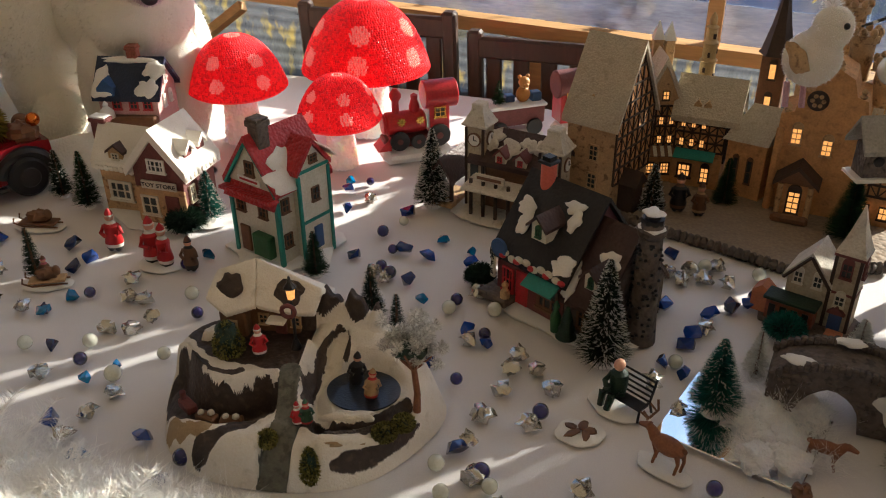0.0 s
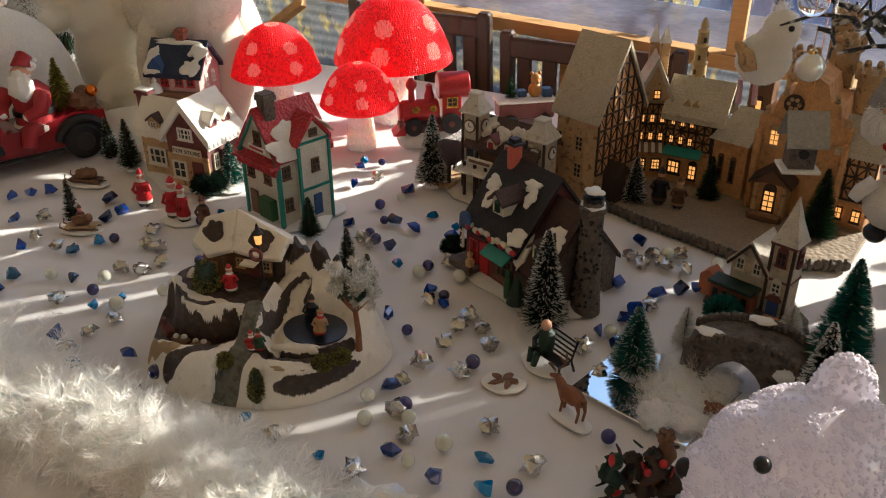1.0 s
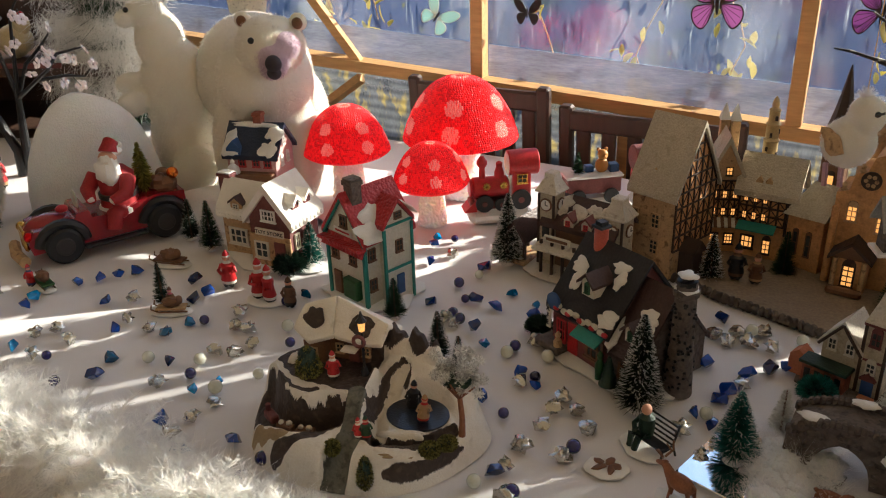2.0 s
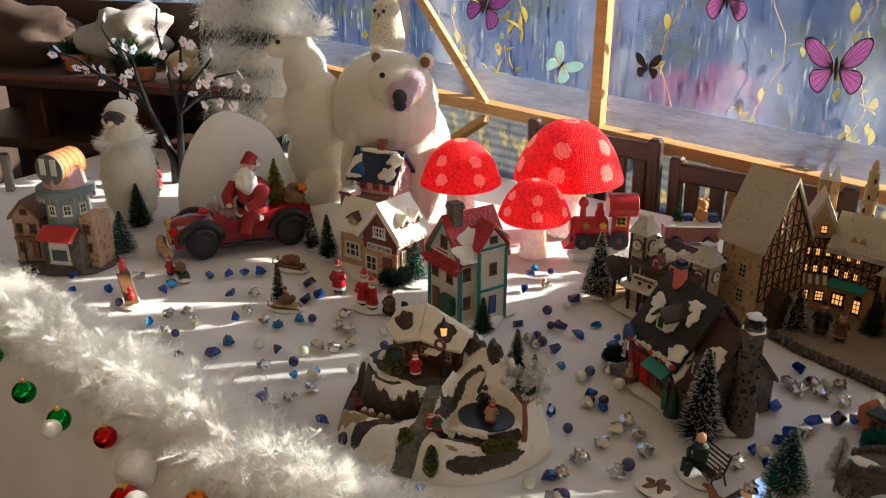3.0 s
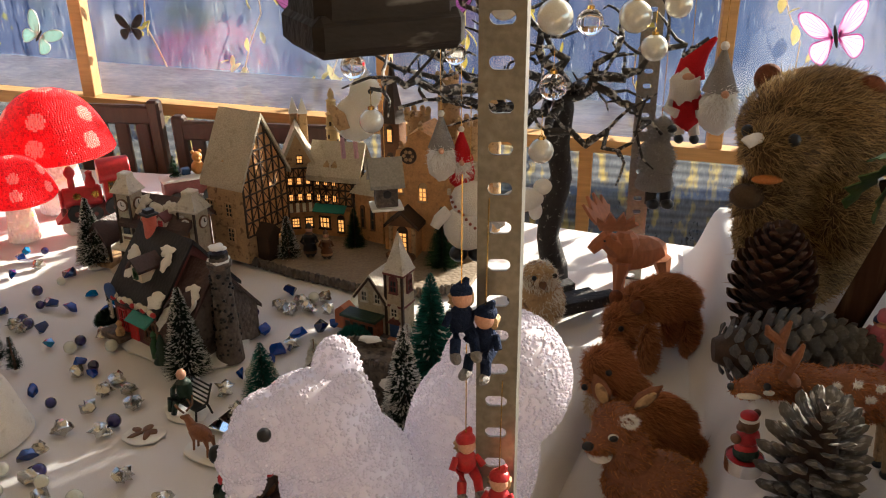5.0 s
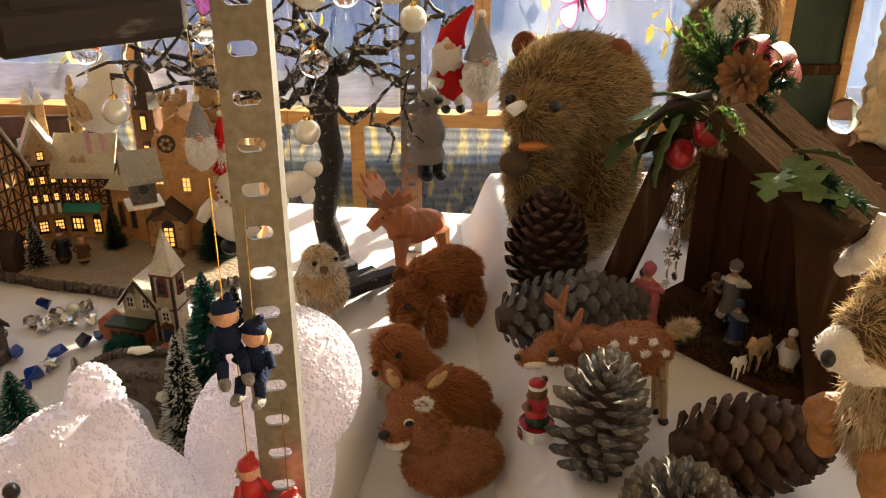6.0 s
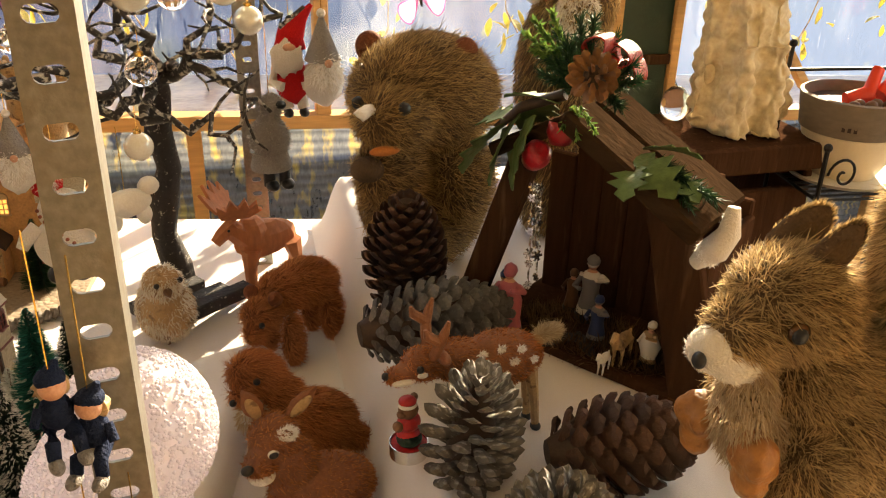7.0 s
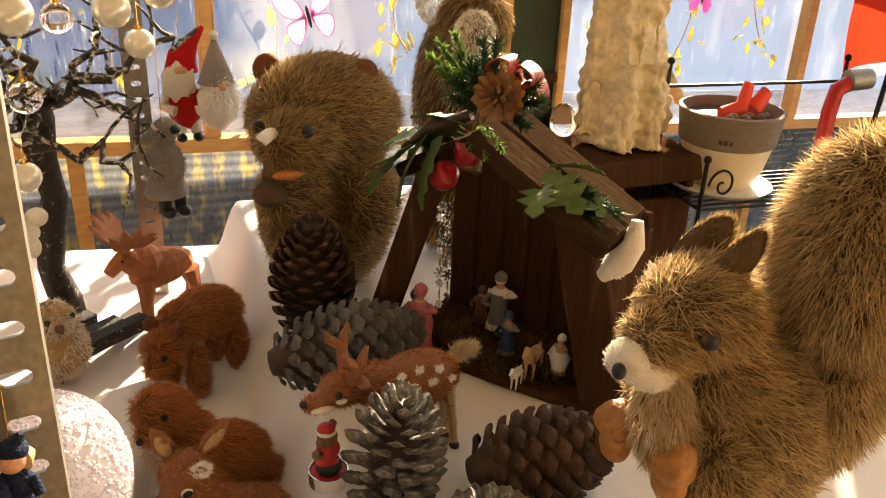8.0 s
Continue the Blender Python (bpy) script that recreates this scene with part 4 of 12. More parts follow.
def blue_house():
    h = thing("model_house", "small pink house with navy snow-patched roof and brick chimney", "model house", -0.622, 1.285, 0, 6, group="village houses")
    part("base", Geo().patch(0.09, 0.07, 0.008, 12), M["snow"], h)
    w, d, e, r = 0.09, 0.105, 0.145, 0.193
    g = Geo()
    gable_wall(g, w, d, e, r, 0, 0, 0, 90)
    part("wall", g, M["pink"], h)
    g = Geo()
    gable_roof(g, w, d, e, r, 0.008, 0.006, 0, 0, 0, 90)
    part("roof", g, M["navyroof"], h, "navy roof")
    g = Geo()
    for k, (sx, dn, rx, ry) in enumerate(((-0.045, 0.3, 0.018, 0.018), (0.045, 0.6, 0.025, 0.014), (-0.04, 0.85, 0.018, 0.02), (0.0, 0.03, 0.006, 0.05), (0.04, 0.9, 0.014, 0.02))):
        part("snow_patch", Geo().patch(rx, ry, 0.005, k + 20, slope(w, e, r, -1, dn, sx, 0.0065, turn=90)), M["snowroof"], h, "patch of snow")
    g = Geo()
    gable_wall(g, 0.03, 0.025, 0.02, 0.036, -0.034, -0.04, 0.14)
    dor = part("dormer", g, M["blue"], h)
    part("lower_front", Geo().box(0.0, -0.052, 0.055, 0.1, 0.02, 0.11, bev=0.003), M["brown"], h, "dark carved lower front")
    for x in (-0.02, 0.01, 0.035):
        window(h, at(x, -0.045, 0.13), 0.016, 0.02, "red", "glasspane")
    for y, z in ((-0.015, 0.125), (0.015, 0.125), (0, 0.165)):
        window(h, at(0.0525, y, z) @ rot("Z", 90), 0.012, 0.018, "white", "glasspane", arch=True)
    stack(h, 0.005, 0.0, 0.185, 0.034, 0.018, "brick", "brick")
    g = Geo()
    g.lathe([(0.014, 0), (0.012, 0.012), (0.004, 0.02), (0.005, 0.024), (0.001, 0.03)], 12, at(-0.035, -0.06, 0.11))
    part("lantern", g, M["snow"], h, "snow-capped porch lantern")


blue_house()


# ---- cafe ----
def cafe():
    h = thing("model_house", "brown ceramic cafe with charcoal roof, snow patches and round stone chimney", "model house", 0.175, 0.915, 0, -37, group="village houses")
    g = Geo().patch(0.118, 0.082, 0.012, 31, seg=30, wob=0.15)
    part("base", g, M["snow"], h, "snowy base")
    part("terrace", Geo().box(-0.075, -0.055, 0.014, 0.05, 0.05, 0.012, bev=0.002), M["stone"], h)
    w, d, e, r = 0.14, 0.115, 0.080, 0.166
    g = Geo()
    gable_wall(g, w, d, e, r, -0.0275, 0.014, 0, 90)
    part("main_wall", g, M["maroon"], h, "dark red front wall")
    g = Geo()
    gable_wall(g, 0.134, 0.060, 0.056, 0.140, 0.057, 0.012, 0, 90)
    part("side_wall", g, M["stone"], h, "stone side block")
    g = Geo()
    gable_roof(g, w, d, e, r, 0.008, 0.004, -0.0275, 0.014, 0, 90)
    part("roof", g, M["darkroof"], h, "charcoal shingled roof")
    g = Geo()
    gable_roof(g, 0.134, 0.052, 0.056, 0.140, 0.006, 0.004, 0.059, 0.012, 0, 90)
    part("side_roof", g, M["brownroof"], h, "brown shingled roof")
    g = Geo()
    s = lambda a, dn: slope(w, e, r, -1, dn, a, 0.006, yy=0.014, turn=90)
    for k, (a, dn, rx, ry) in enumerate(((0.070, 0.40, 0.013, 0.013), (0.062, 0.58, 0.020, 0.009), (0.0, 0.22, 0.009, 0.016), (-0.008, 0.36, 0.017, 0.008), (-0.026, 0.84, 0.012, 0.013), (-0.022, 0.92, 0.009, 0.016))):
        part("snow_patch", Geo().patch(rx, ry, 0.004, k + 40, s(a, dn), wob=0.35), M["snowroof"], h, "cream snow patch")
    for k, (a, dn, rx, ry) in enumerate(((-0.072, 0.42, 0.012, 0.014), (-0.080, 0.55, 0.015, 0.006), (-0.036, 0.80, 0.024, 0.006), (-0.034, 0.93, 0.010, 0.009))):
        part("snow_patch", Geo().patch(rx, ry, 0.004, k + 50, slope(0.134, 0.056, 0.140, -1, dn, a, 0.006, yy=0.012, turn=90), wob=0.35), M["snowroof"], h, "cream snow patch")
    for x, y, z, sc, col in ((-0.022, -0.034, 0.112, 1.0, "cream"), (0.068, -0.038, 0.080, 0.85, "cream")):
        g = Geo()
        gable_wall(g, 0.024 * sc, 0.03, 0.022 * sc, 0.034 * sc, x, y, z)
        dor = part("dormer", g, M[col], h, "cream dormer")
        g = Geo()
        gable_roof(g, 0.024 * sc, 0.034, 0.022 * sc, 0.034 * sc, 0.005, 0.003, x, y, z)
        part("dormer_roof", g, M["brownroof"], dor)
        window(dor, at(x, y - 0.015, z + 0.012 * sc), 0.009 * sc, 0.013 * sc, "green", "glasspane", arch=True)
    part("awning", Geo().prism([(0, 0), (0.05, 0), (0.05, 0.003), (0, 0.003)], -0.014, 0.014, at(-0.022, -0.068, 0.066) @ rot("X", 30)), M["teal"], h, "dark teal awning")
    for x, ww, c in ((-0.065, 0.02, "red"), (0.005, 0.036, "brown"), (0.068, 0.03, "brown")):
        window(h, at(x, -0.0555, 0.04), ww, 0.036, c, "glasspane", (2, 1))
    part("door", Geo().box(-0.04, -0.057, 0.036, 0.02, 0.004, 0.05, bev=0.001), M["red"], h, "red door")
    for i in range(9):
        part("garland_ball", Geo().ball(-0.078 + 0.0125 * i, -0.064, 0.081 + 0.003 * math.sin(i * 2.2), 0.007, 0.004, 0.005, seg=8, rings=6), M["cream"], h)
    for i in range(5):
        part("garland_bow", Geo().ball(-0.068 + 0.025 * i, -0.066, 0.079, 0.006, 0.004, 0.004, seg=8, rings=6), M["red"], h)
    sg = part("hanging_sign", Geo().box(-0.088, -0.062, 0.062, 0.008, 0.004, 0.052, bev=0.001), M["cream"], h, "upright cream sign board")
    for i, ch in enumerate("CAFE"):
        words(ch, 0.011, M["black"], sg, at(-0.088, -0.0645, 0.080 - i * 0.0115) @ FRONT)
    part("round_sign", Geo().cyl(0, 0, 0, 0.013, 0.004, 20, at(-0.074, -0.064, 0.088) @ FRONT), M["blue"], h, "round blue sign")
    g = Geo()
    prof = [(0.021, 0), (0.018, 0.05), (0.0155, 0.1), (0.0145, 0.150), (0.0175, 0.153), (0.018, 0.160), (0.014, 0.162), (0.013, 0.170)]
    g.lathe(prof, 18, at(0.107, 0.004, 0))
    st = part("round_chimney", g, M["stone"], h, "round rubble stone chimney")
    g = Geo()
    r9 = random.Random(3)
    for i in range(110):
        a, zz = r9.uniform(0, 6.28), r9.uniform(0.012, 0.145)
        rr = 0.020 - zz * 0.036
        g.ball(0.107 + rr * math.cos(a), 0.004 + rr * math.sin(a), zz, 0.0026, 0.0026, 0.0022, seg=7, rings=5)
    part("stone_inlay", g, M["black"], st)
    g = Geo().cyl(0.107, 0.004, 0.168, 0.014, 0.006, 8).cyl(0.107, 0.004, 0.176, 0.010, 0.005, 8)
    part("chimney_cap", g, M["black"], st)
    part("cap_snow", Geo().patch(0.014, 0.012, 0.004, 8, at(0.107, 0.004, 0.180)).patch(0.018, 0.018, 0.003, 4, at(0.107, 0.004, 0.161)), M["snow"], st)
    g = Geo().cyl(-0.06, 0.010, 0.154, 0.0105, 0.036, 16)
    c = part("chimney", g, paint("salmon_chimney", (0.55, 0.12, 0.08), 0.5, 0.1), h, "salmon red chimney")
    part("cap", Geo().box(-0.06, 0.010, 0.192, 0.022, 0.022, 0.004, bev=0.001).box(-0.06, 0.010, 0.197, 0.013, 0.013, 0.006), M["black"], c)
    for x, c, hh in ((-0.058, "tan", 0.035), (0.03, "green", 0.045), (0.05, "darkgreen", 0.05)):
        g = Geo()
        if c == "darkgreen":
            for k in range(3):
                g.lathe([(0.014 - 0.003 * k, 0.012 * k), (0.002, 0.012 * k + 0.02)], 12, at(x, -0.072, 0.012))
        else:
            g.lathe([(0.006, 0), (0.007, hh * 0.5), (0.003, hh * 0.7), (0.005, hh * 0.85), (0.001, hh)], 12, at(x, -0.07, 0.01))
        part("front_ornament", g, M[c], h)


cafe()


# ---- train station with two clock towers ----
def clock(parent, m, r):
    c = part("clock", Geo().cyl(0, 0, 0, r, 0.002, 20, m @ FRONT), M["brown"], parent)
    part("dial", Geo().cyl(0, 0, 0.001, r * 0.78, 0.002, 20, m @ FRONT), M["white"], c)
    part("dial_hand", Geo().box(0, -0.0036, r * 0.3, r * 0.1, 0.001, r * 0.6, m).box(r * 0.22, -0.0036, 0, r * 0.45, 0.001, r * 0.1, m), M["black"], c)


def station():
    h = thing("model_house", "brown ceramic train station with snowy roof and two clock towers", "model house", 0.055, 1.195, 0, -20, group="village houses")
    part("base", Geo().patch(0.105, 0.07, 0.010, 61, wob=0.15), M["greysnow"], h)
    part("wall", Geo().box(0.02, 0.012, 0.05, 0.13, 0.07, 0.09, bev=0.002), M["brown"], h)
    g = Geo()
    gable_roof(g, 0.085, 0.135, 0.09, 0.128, 0.006, 0.006, 0.02, 0.012, 0, 90)
    part("roof", g, M["brownroof"], h, "brown roof")
    g = Geo()
    for k in range(5):
        part("snow_patch", Geo().patch(0.018, 0.018, 0.005, k + 70, slope(0.085, 0.09, 0.128, -1, 0.3 + 0.12 * (k % 3), -0.05 + 0.03 * k, 0.007, x=0.02, yy=0.012, turn=90), wob=0.45), M["greysnow"], h)
    for x in (0.005, 0.04):
        g = Geo()
        gable_wall(g, 0.018, 0.02, 0.012, 0.021, x, -0.026, 0.096)
        dor = part("dormer", g, M["cream"], h)
        g = Geo()
        gable_roof(g, 0.018, 0.022, 0.012, 0.021, 0.003, 0.003, x, -0.026, 0.096)
        part("dormer_roof", g, M["maroon"], dor)
        window(dor, at(x, -0.0365, 0.103), 0.008, 0.009, "red", "glasspane")
    for x, y, ww, top in ((-0.044, -0.012, 0.034, 0.146), (0.082, 0.0, 0.038, 0.122)):
        tw = part("clock_tower", Geo().box(x, y, top / 2, ww, ww, top, bev=0.001), M["beige"], h, "beige clock tower")
        g = Geo()
        g.lathe([(ww * 0.90, 0), (ww * 0.86, 0.003), (ww * 0.42, 0.024), (ww * 0.40, 0.030), (ww * 0.3, 0.030)], 4, at(x, y, top) @ rot("Z", 45))
        part("tower_roof", g, M["greysnow"], tw)
        g = Geo().box(x, y, top + 0.032, ww * 0.62, ww * 0.62, 0.006, bev=0.002).box(x, y, top + 0.002, ww * 1.32, ww * 1.32, 0.004, bev=0.002)
        part("tower_snow", g, M["greysnow"], tw)
        for q in (-1, 1):
            part("corner_post", Geo().box(x + q * (ww / 2 - 0.002), y - ww / 2 - 0.001, top / 2, 0.004, 0.003, top * 0.96), M["beam"], tw)
        part("tower_window", Geo().box(x, y - ww / 2 - 0.001, top * 0.45, ww * 0.42, 0.003, top * 0.22, bev=0.001), M["glasspane"], tw)
        clock(tw, at(x, y - ww / 2 - 0.001, top - 0.022), 0.012)
        clock(tw, at(x + ww / 2 + 0.001, y, top - 0.022) @ rot("Z", 90), 0.012)
    sg = part("sign", Geo().box(0.0, -0.062, 0.078, 0.052, 0.004, 0.012, bev=0.001), M["cream"], h, "cream sign board")
    part("sign_bar", Geo().box(0.0, -0.0645, 0.078, 0.042, 0.001, 0.005), M["brown"], sg)
    part("porch_roof", Geo().box(0.02, -0.045, 0.068, 0.13, 0.045, 0.006, m=rot("X", 8), bev=0.002), M["greysnow"], h, "snowy porch roof")
    for i in range(6):
        part("porch_post", Geo().cyl(-0.035 + i * 0.022, -0.058, 0.008, 0.003, 0.062, 10), M["beam"], h)
    g = Geo()
    gable_roof(g, 0.034, 0.07, 0.058, 0.086, 0.005, 0.004, -0.092, -0.02, 0)
    part("shelter_roof", g, M["brownroof"], h, "brown shelter roof")
    for x in (-0.106, -0.078):
        for y in (-0.045, 0.01):
            part("shelter_post", Geo().box(x, y, 0.03, 0.005, 0.005, 0.058), M["beam"], h)
    part("shelter_floor", Geo().box(-0.092, -0.02, 0.009, 0.04, 0.07, 0.01, bev=0.002), M["tan"], h, "ochre platform")


station()


# ---- small church ----
def chapel():
    h = thing("model_house", "small pale ceramic church with snowy spire and red arcade", "model house", 0.488, 0.935, 0, -28, group="village houses")
    part("base", Geo().patch(0.078, 0.05, 0.008, 81, wob=0.2), M["stone"], h)
    g = Geo()
    gable_wall(g, 0.05, 0.05, 0.066, 0.098, -0.012, 0.008)
    part("nave", g, M["beige"], h, "beige nave")
    g = Geo()
    gable_roof(g, 0.05, 0.05, 0.066, 0.098, 0.005, 0.005, -0.012, 0.008)
    part("nave_roof", g, M["greysnow"], h)
    tw = part("tower", Geo().box(0.03, -0.002, 0.057, 0.032, 0.032, 0.114, bev=0.001), M["beige"], h, "beige tower")
    part("tower_band", Geo().box(0.03, -0.002, 0.113, 0.037, 0.037, 0.005, bev=0.001).box(0.03, -0.002, 0.06, 0.034, 0.034, 0.003), M["maroon"], tw)
    part("spire", Geo().lathe([(0.0265, 0.115), (0.024, 0.118), (0.012, 0.145), (0.0008, 0.178)], 4, at(0.03, -0.002, 0) @ rot("Z", 45)), M["greysnow"], tw, "snowy pointed spire")
    for m in (at(0.03, -0.018, 0.094), at(0.046, -0.002, 0.094) @ rot("Z", 90)):
        window(tw, m, 0.014, 0.022, "maroon", "glasspane", arch=True)
    for x in (-0.024, 0.0):
        window(h, at(x, -0.017, 0.066), 0.012, 0.018, "cream", "glasspane", arch=True)
    window(tw, at(0.03, -0.018, 0.05), 0.013, 0.016, "cream", "glasspane", arch=True)
    for q in (-1, 1):
        part("corner_post", Geo().box(0.03 + q * 0.0148, -0.0185, 0.058, 0.004, 0.003, 0.106), M["beam"], tw)
        part("verge_board", Geo().tube([(-0.012 + q * 0.029, -0.0225, 0.062), (-0.012, -0.0225, 0.1)], 0.0022, 5), M["beam"], h)
    part("door", Geo().box(0.03, -0.0195, 0.02, 0.016, 0.004, 0.026, bev=0.001), M["blue"], tw, "blue door")
    part("door_hood", Geo().prism([(-0.011, 0), (0.011, 0), (0, 0.011)], -0.008, 0, at(0.03, -0.018, 0.033)), M["maroon"], tw)
    ar = part("arcade", Geo().box(-0.022, -0.028, 0.02, 0.06, 0.022, 0.03, bev=0.001), M["brick"], h, "red brick arcade")
    for i in range(4):
        part("arch", Geo().box(-0.043 + i * 0.014, -0.0395, 0.018, 0.008, 0.002, 0.02), M["black"], ar)
    part("arcade_roof", Geo().box(-0.022, -0.03, 0.038, 0.066, 0.03, 0.005, bev=0.001), M["darkgreen"], ar, "dark green arcade roof")
    part("side_shed", Geo().prism([(-0.012, 0), (0.012, 0), (0.012, 0.03), (0, 0.04), (-0.012, 0.03)], -0.012, 0.012, at(-0.062, -0.018, 0.005)), M["terracotta"], h, "orange side shed")
    part("step", Geo().box(0.035, -0.035, 0.008, 0.02, 0.018, 0.008, bev=0.001), M["terracotta"], h)


chapel()

# ---- lit market town: one large light-up building group on its own base ----
def market_town():
    h = thing("lit_town", "large sandstone market town model with glowing windows and timbered houses", "model town", 0, 0, 0, 0, group="village houses")
    # low base with a dark kerb
    out = [(0.150, 1.300), (0.215, 1.200), (0.312, 1.138), (0.408, 1.090), (0.481, 1.046), (0.620, 1.080), (0.665, 1.215), (0.640, 1.290), (0.420, 1.400), (0.180, 1.420)]
    n = len(out)
    g = Geo().add([(x, y, z) for z in (0, 0.010) for x, y in out], [tuple(range(n - 1, -1, -1)), tuple(range(n, 2 * n))] + [(i, (i + 1) % n, (i + 1) % n + n, i + n) for i in range(n)])
    part("base", g, paint("grey_brown_paving", (0.26, 0.20, 0.14), 0.8, 0.2, 40, 0.4, 200, cells=120), h, "trodden brown square")
    kerb_stone = [Geo().ball(0, 0, 0.007, 0.0072, 0.0062, 0.0095, seg=7, rings=5, lump=0.5, freq=2 + k).mesh("kerb_stone", M["stone"]) for k in range(3)]
    for a, b in zip(out[:5], out[1:6]):
        count = int(math.hypot(b[0] - a[0], b[1] - a[1]) / 0.0098)
        for i in range(count):
            k = (i + 0.5) / count
            part("kerb_stone", kerb_stone[i % 3], None, h, m=at(a[0] + (b[0] - a[0]) * k, a[1] + (b[1] - a[1]) * k, 0) @ rot("Z", 37 * i))

    def spot(x, y, turn):
        return at(x, y, 0.008) @ rot("Z", turn)

    def timber(parent, m, w, h0, cols, rows, gable=0.0, cross=True):
        """Dark timber framing on a wall that looks along -y of m."""
        g = Geo()
        for i in range(cols + 1):
            x = -w / 2 + w * i / cols
            top = h0 + gable * (1 - abs(2 * x / w))
            g.box(x, -0.001, top / 2, 0.0028, 0.003, top, m)
        for j in range(rows + 1):
            z = (h0 + gable) * j / rows
            ww = w if z <= h0 else w * (1 - (z - h0) / max(gable, 1e-6))
            if ww > 0.004:
                g.box(0, -0.0012, z, ww, 0.003, 0.0028, m)
        if cross:
            for i in range(cols):
                for j in range(rows):
                    x0, x1 = -w / 2 + w * i / cols, -w / 2 + w * (i + 1) / cols
                    z0, z1 = (h0 + gable) * j / rows, (h0 + gable) * (j + 1) / rows
                    if z1 > h0 + gable * (1 - max(abs(2 * x0 / w), abs(2 * x1 / w))):
                        continue
                    if (i + j) % 2:
                        x0, x1 = x1, x0
                    g.tube([(x0, -0.0006, z0), (x1, -0.0006, z1)], 0.0011, 4, m)
        if gable:
            for s in (-1, 1):
                g.tube([(s * w / 2, -0.001, h0), (0, -0.001, h0 + gable)], 0.0022, 4, m)
        return part("timber_frame", g, M["beam"], parent)

    sandsnow = paint("sandy_snow", (0.50, 0.44, 0.33), 0.75, 0.15, 45, 0.5, 350, second=(0.33, 0.27, 0.18), cut=0.58, sharp=0.25)
    # tall timbered house: its gable looks over the square
    T = spot(0.2504, 1.2298, 60.3)
    w, d, e, r = 0.118, 0.085, 0.157, 0.263
    g = Geo()
    gable_wall(g, w, d, e, r, 0, d / 2)
    tall = part("tall_house", Geo().add(g.v, g.f, T), M["tan"], h, "tall timbered house")
    g = Geo()
    gable_roof(g, w, d, e, r, 0.008, 0.0045, 0, d / 2)
    part("roof", Geo().add(g.v, g.f, T), sandsnow, tall, "steep roof with sandy snow")
    timber(tall, T @ at(0, -0.001, 0.052), w * 0.98, e - 0.052, 7, 8, r - e - 0.004)
    part("upper_wall", Geo().prism([(-w * 0.48, 0.05), (w * 0.48, 0.05), (w * 0.48, e - 0.002), (0, r - 0.006), (-w * 0.48, e - 0.002)], -0.0015, 0.002, T), M["orange"], tall)
    for y, z in ((0.035, 0.052), (0.035, 0.100), (0.08, 0.10)):
        window(tall, T @ at(-w / 2, y, z) @ rot("Z", -90), 0.018, 0.028, "tan", "glasspane", (1, 2))
    g = Geo()
    gable_wall(g, 0.017, 0.024, 0.014, 0.024)
    dm = part("dormer", Geo().add(g.v, g.f, T @ at(-0.036, 0.05, 0.166) @ rot("Z", -90)), M["tan"], tall)
    window(dm, T @ at(-0.048, 0.05, 0.175) @ rot("Z", -90), 0.009, 0.010, "brown", "glasspane")
    po = part("porch", Geo().box(-0.020, -0.014, 0.026, 0.030, 0.030, 0.052, T, bev=0.002), M["beam"], tall, "dark carved porch")
    part("porch_roof", Geo().prism([(-0.040, 0.050), (0.0, 0.050), (-0.020, 0.072)], -0.034, 0.002, T), M["beam"], po)
    window(tall, T @ at(0.026, -0.001, 0.030), 0.018, 0.022, "beam", "lit", (2, 2))

    # shop houses with two rows of lit windows
    for k, (x, y, ww, turn, hh, n) in enumerate(((0.297, 1.322, 0.056, 10, 0.140, 3), (0.363, 1.312, 0.080, -15, 0.130, 3))):
        B = spot(x, y, turn)
        row = part("shop_house", Geo().box(0, 0.03, hh / 2, ww, 0.06, hh, B, bev=0.001), M["orange"], h, "timbered shop house")
        timber(row, B @ at(0, -0.0005, 0.066), ww, hh - 0.068, 6, 4)
        span = ww * (0.92 if k == 0 else 0.62)
        for j in range(2):
            for i in range(n):
                window(row, B @ at(-ww * 0.46 + span * (i + 0.5) / n, -0.0025, 0.080 + 0.033 * j), span / n * 0.52, 0.015, "beam", "lit", (1, 1))
        part("lower_front", Geo().box(0, -0.002, 0.028, ww, 0.006, 0.056, B), M["orange"], row)
        if k:
            window(row, B @ at(-0.018, -0.005, 0.030), 0.024, 0.026, "beam", "lit", (2, 1))
            window(row, B @ at(0.016, -0.005, 0.026), 0.015, 0.028, "beam", "lit", (1, 2), arch=True)
            part("awning", Geo().prism([(-ww * 0.46, 0), (ww * 0.36, 0), (ww * 0.36, 0.002), (-ww * 0.46, 0.002)], -0.017, 0.004, B @ at(0, -0.006, 0.064) @ rot("X", 30)), M["teal"], row, "teal awning")
            g = Geo()
            gable_roof(g, 0.07, ww + 0.014, hh - 0.002, hh + 0.046, 0.008, 0.006, 0.006, 0.03, 0, 90)
            part("roof", Geo().add(g.v, g.f, B), sandsnow, row, "roof with thin sandy snow")
            part("gable", Geo().prism([(-0.032, hh - 0.004), (0.032, hh - 0.004), (0, hh + 0.042)], -ww / 2, ww / 2, B @ at(0, 0.03, 0) @ rot("Z", 90)), M["tan"], row)
            timber(row, B @ at(ww / 2 + 0.0008, 0.03, 0.05) @ rot("Z", 90), 0.058, hh - 0.05, 4, 5, 0.038)
            for xx in (-0.010, 0.006):
                g = Geo()
                gable_wall(g, 0.012, 0.02, 0.010, 0.018, xx, 0.008, hh + 0.006)
                part("dormer", Geo().add(g.v, g.f, B), M["tan"], row)
        else:
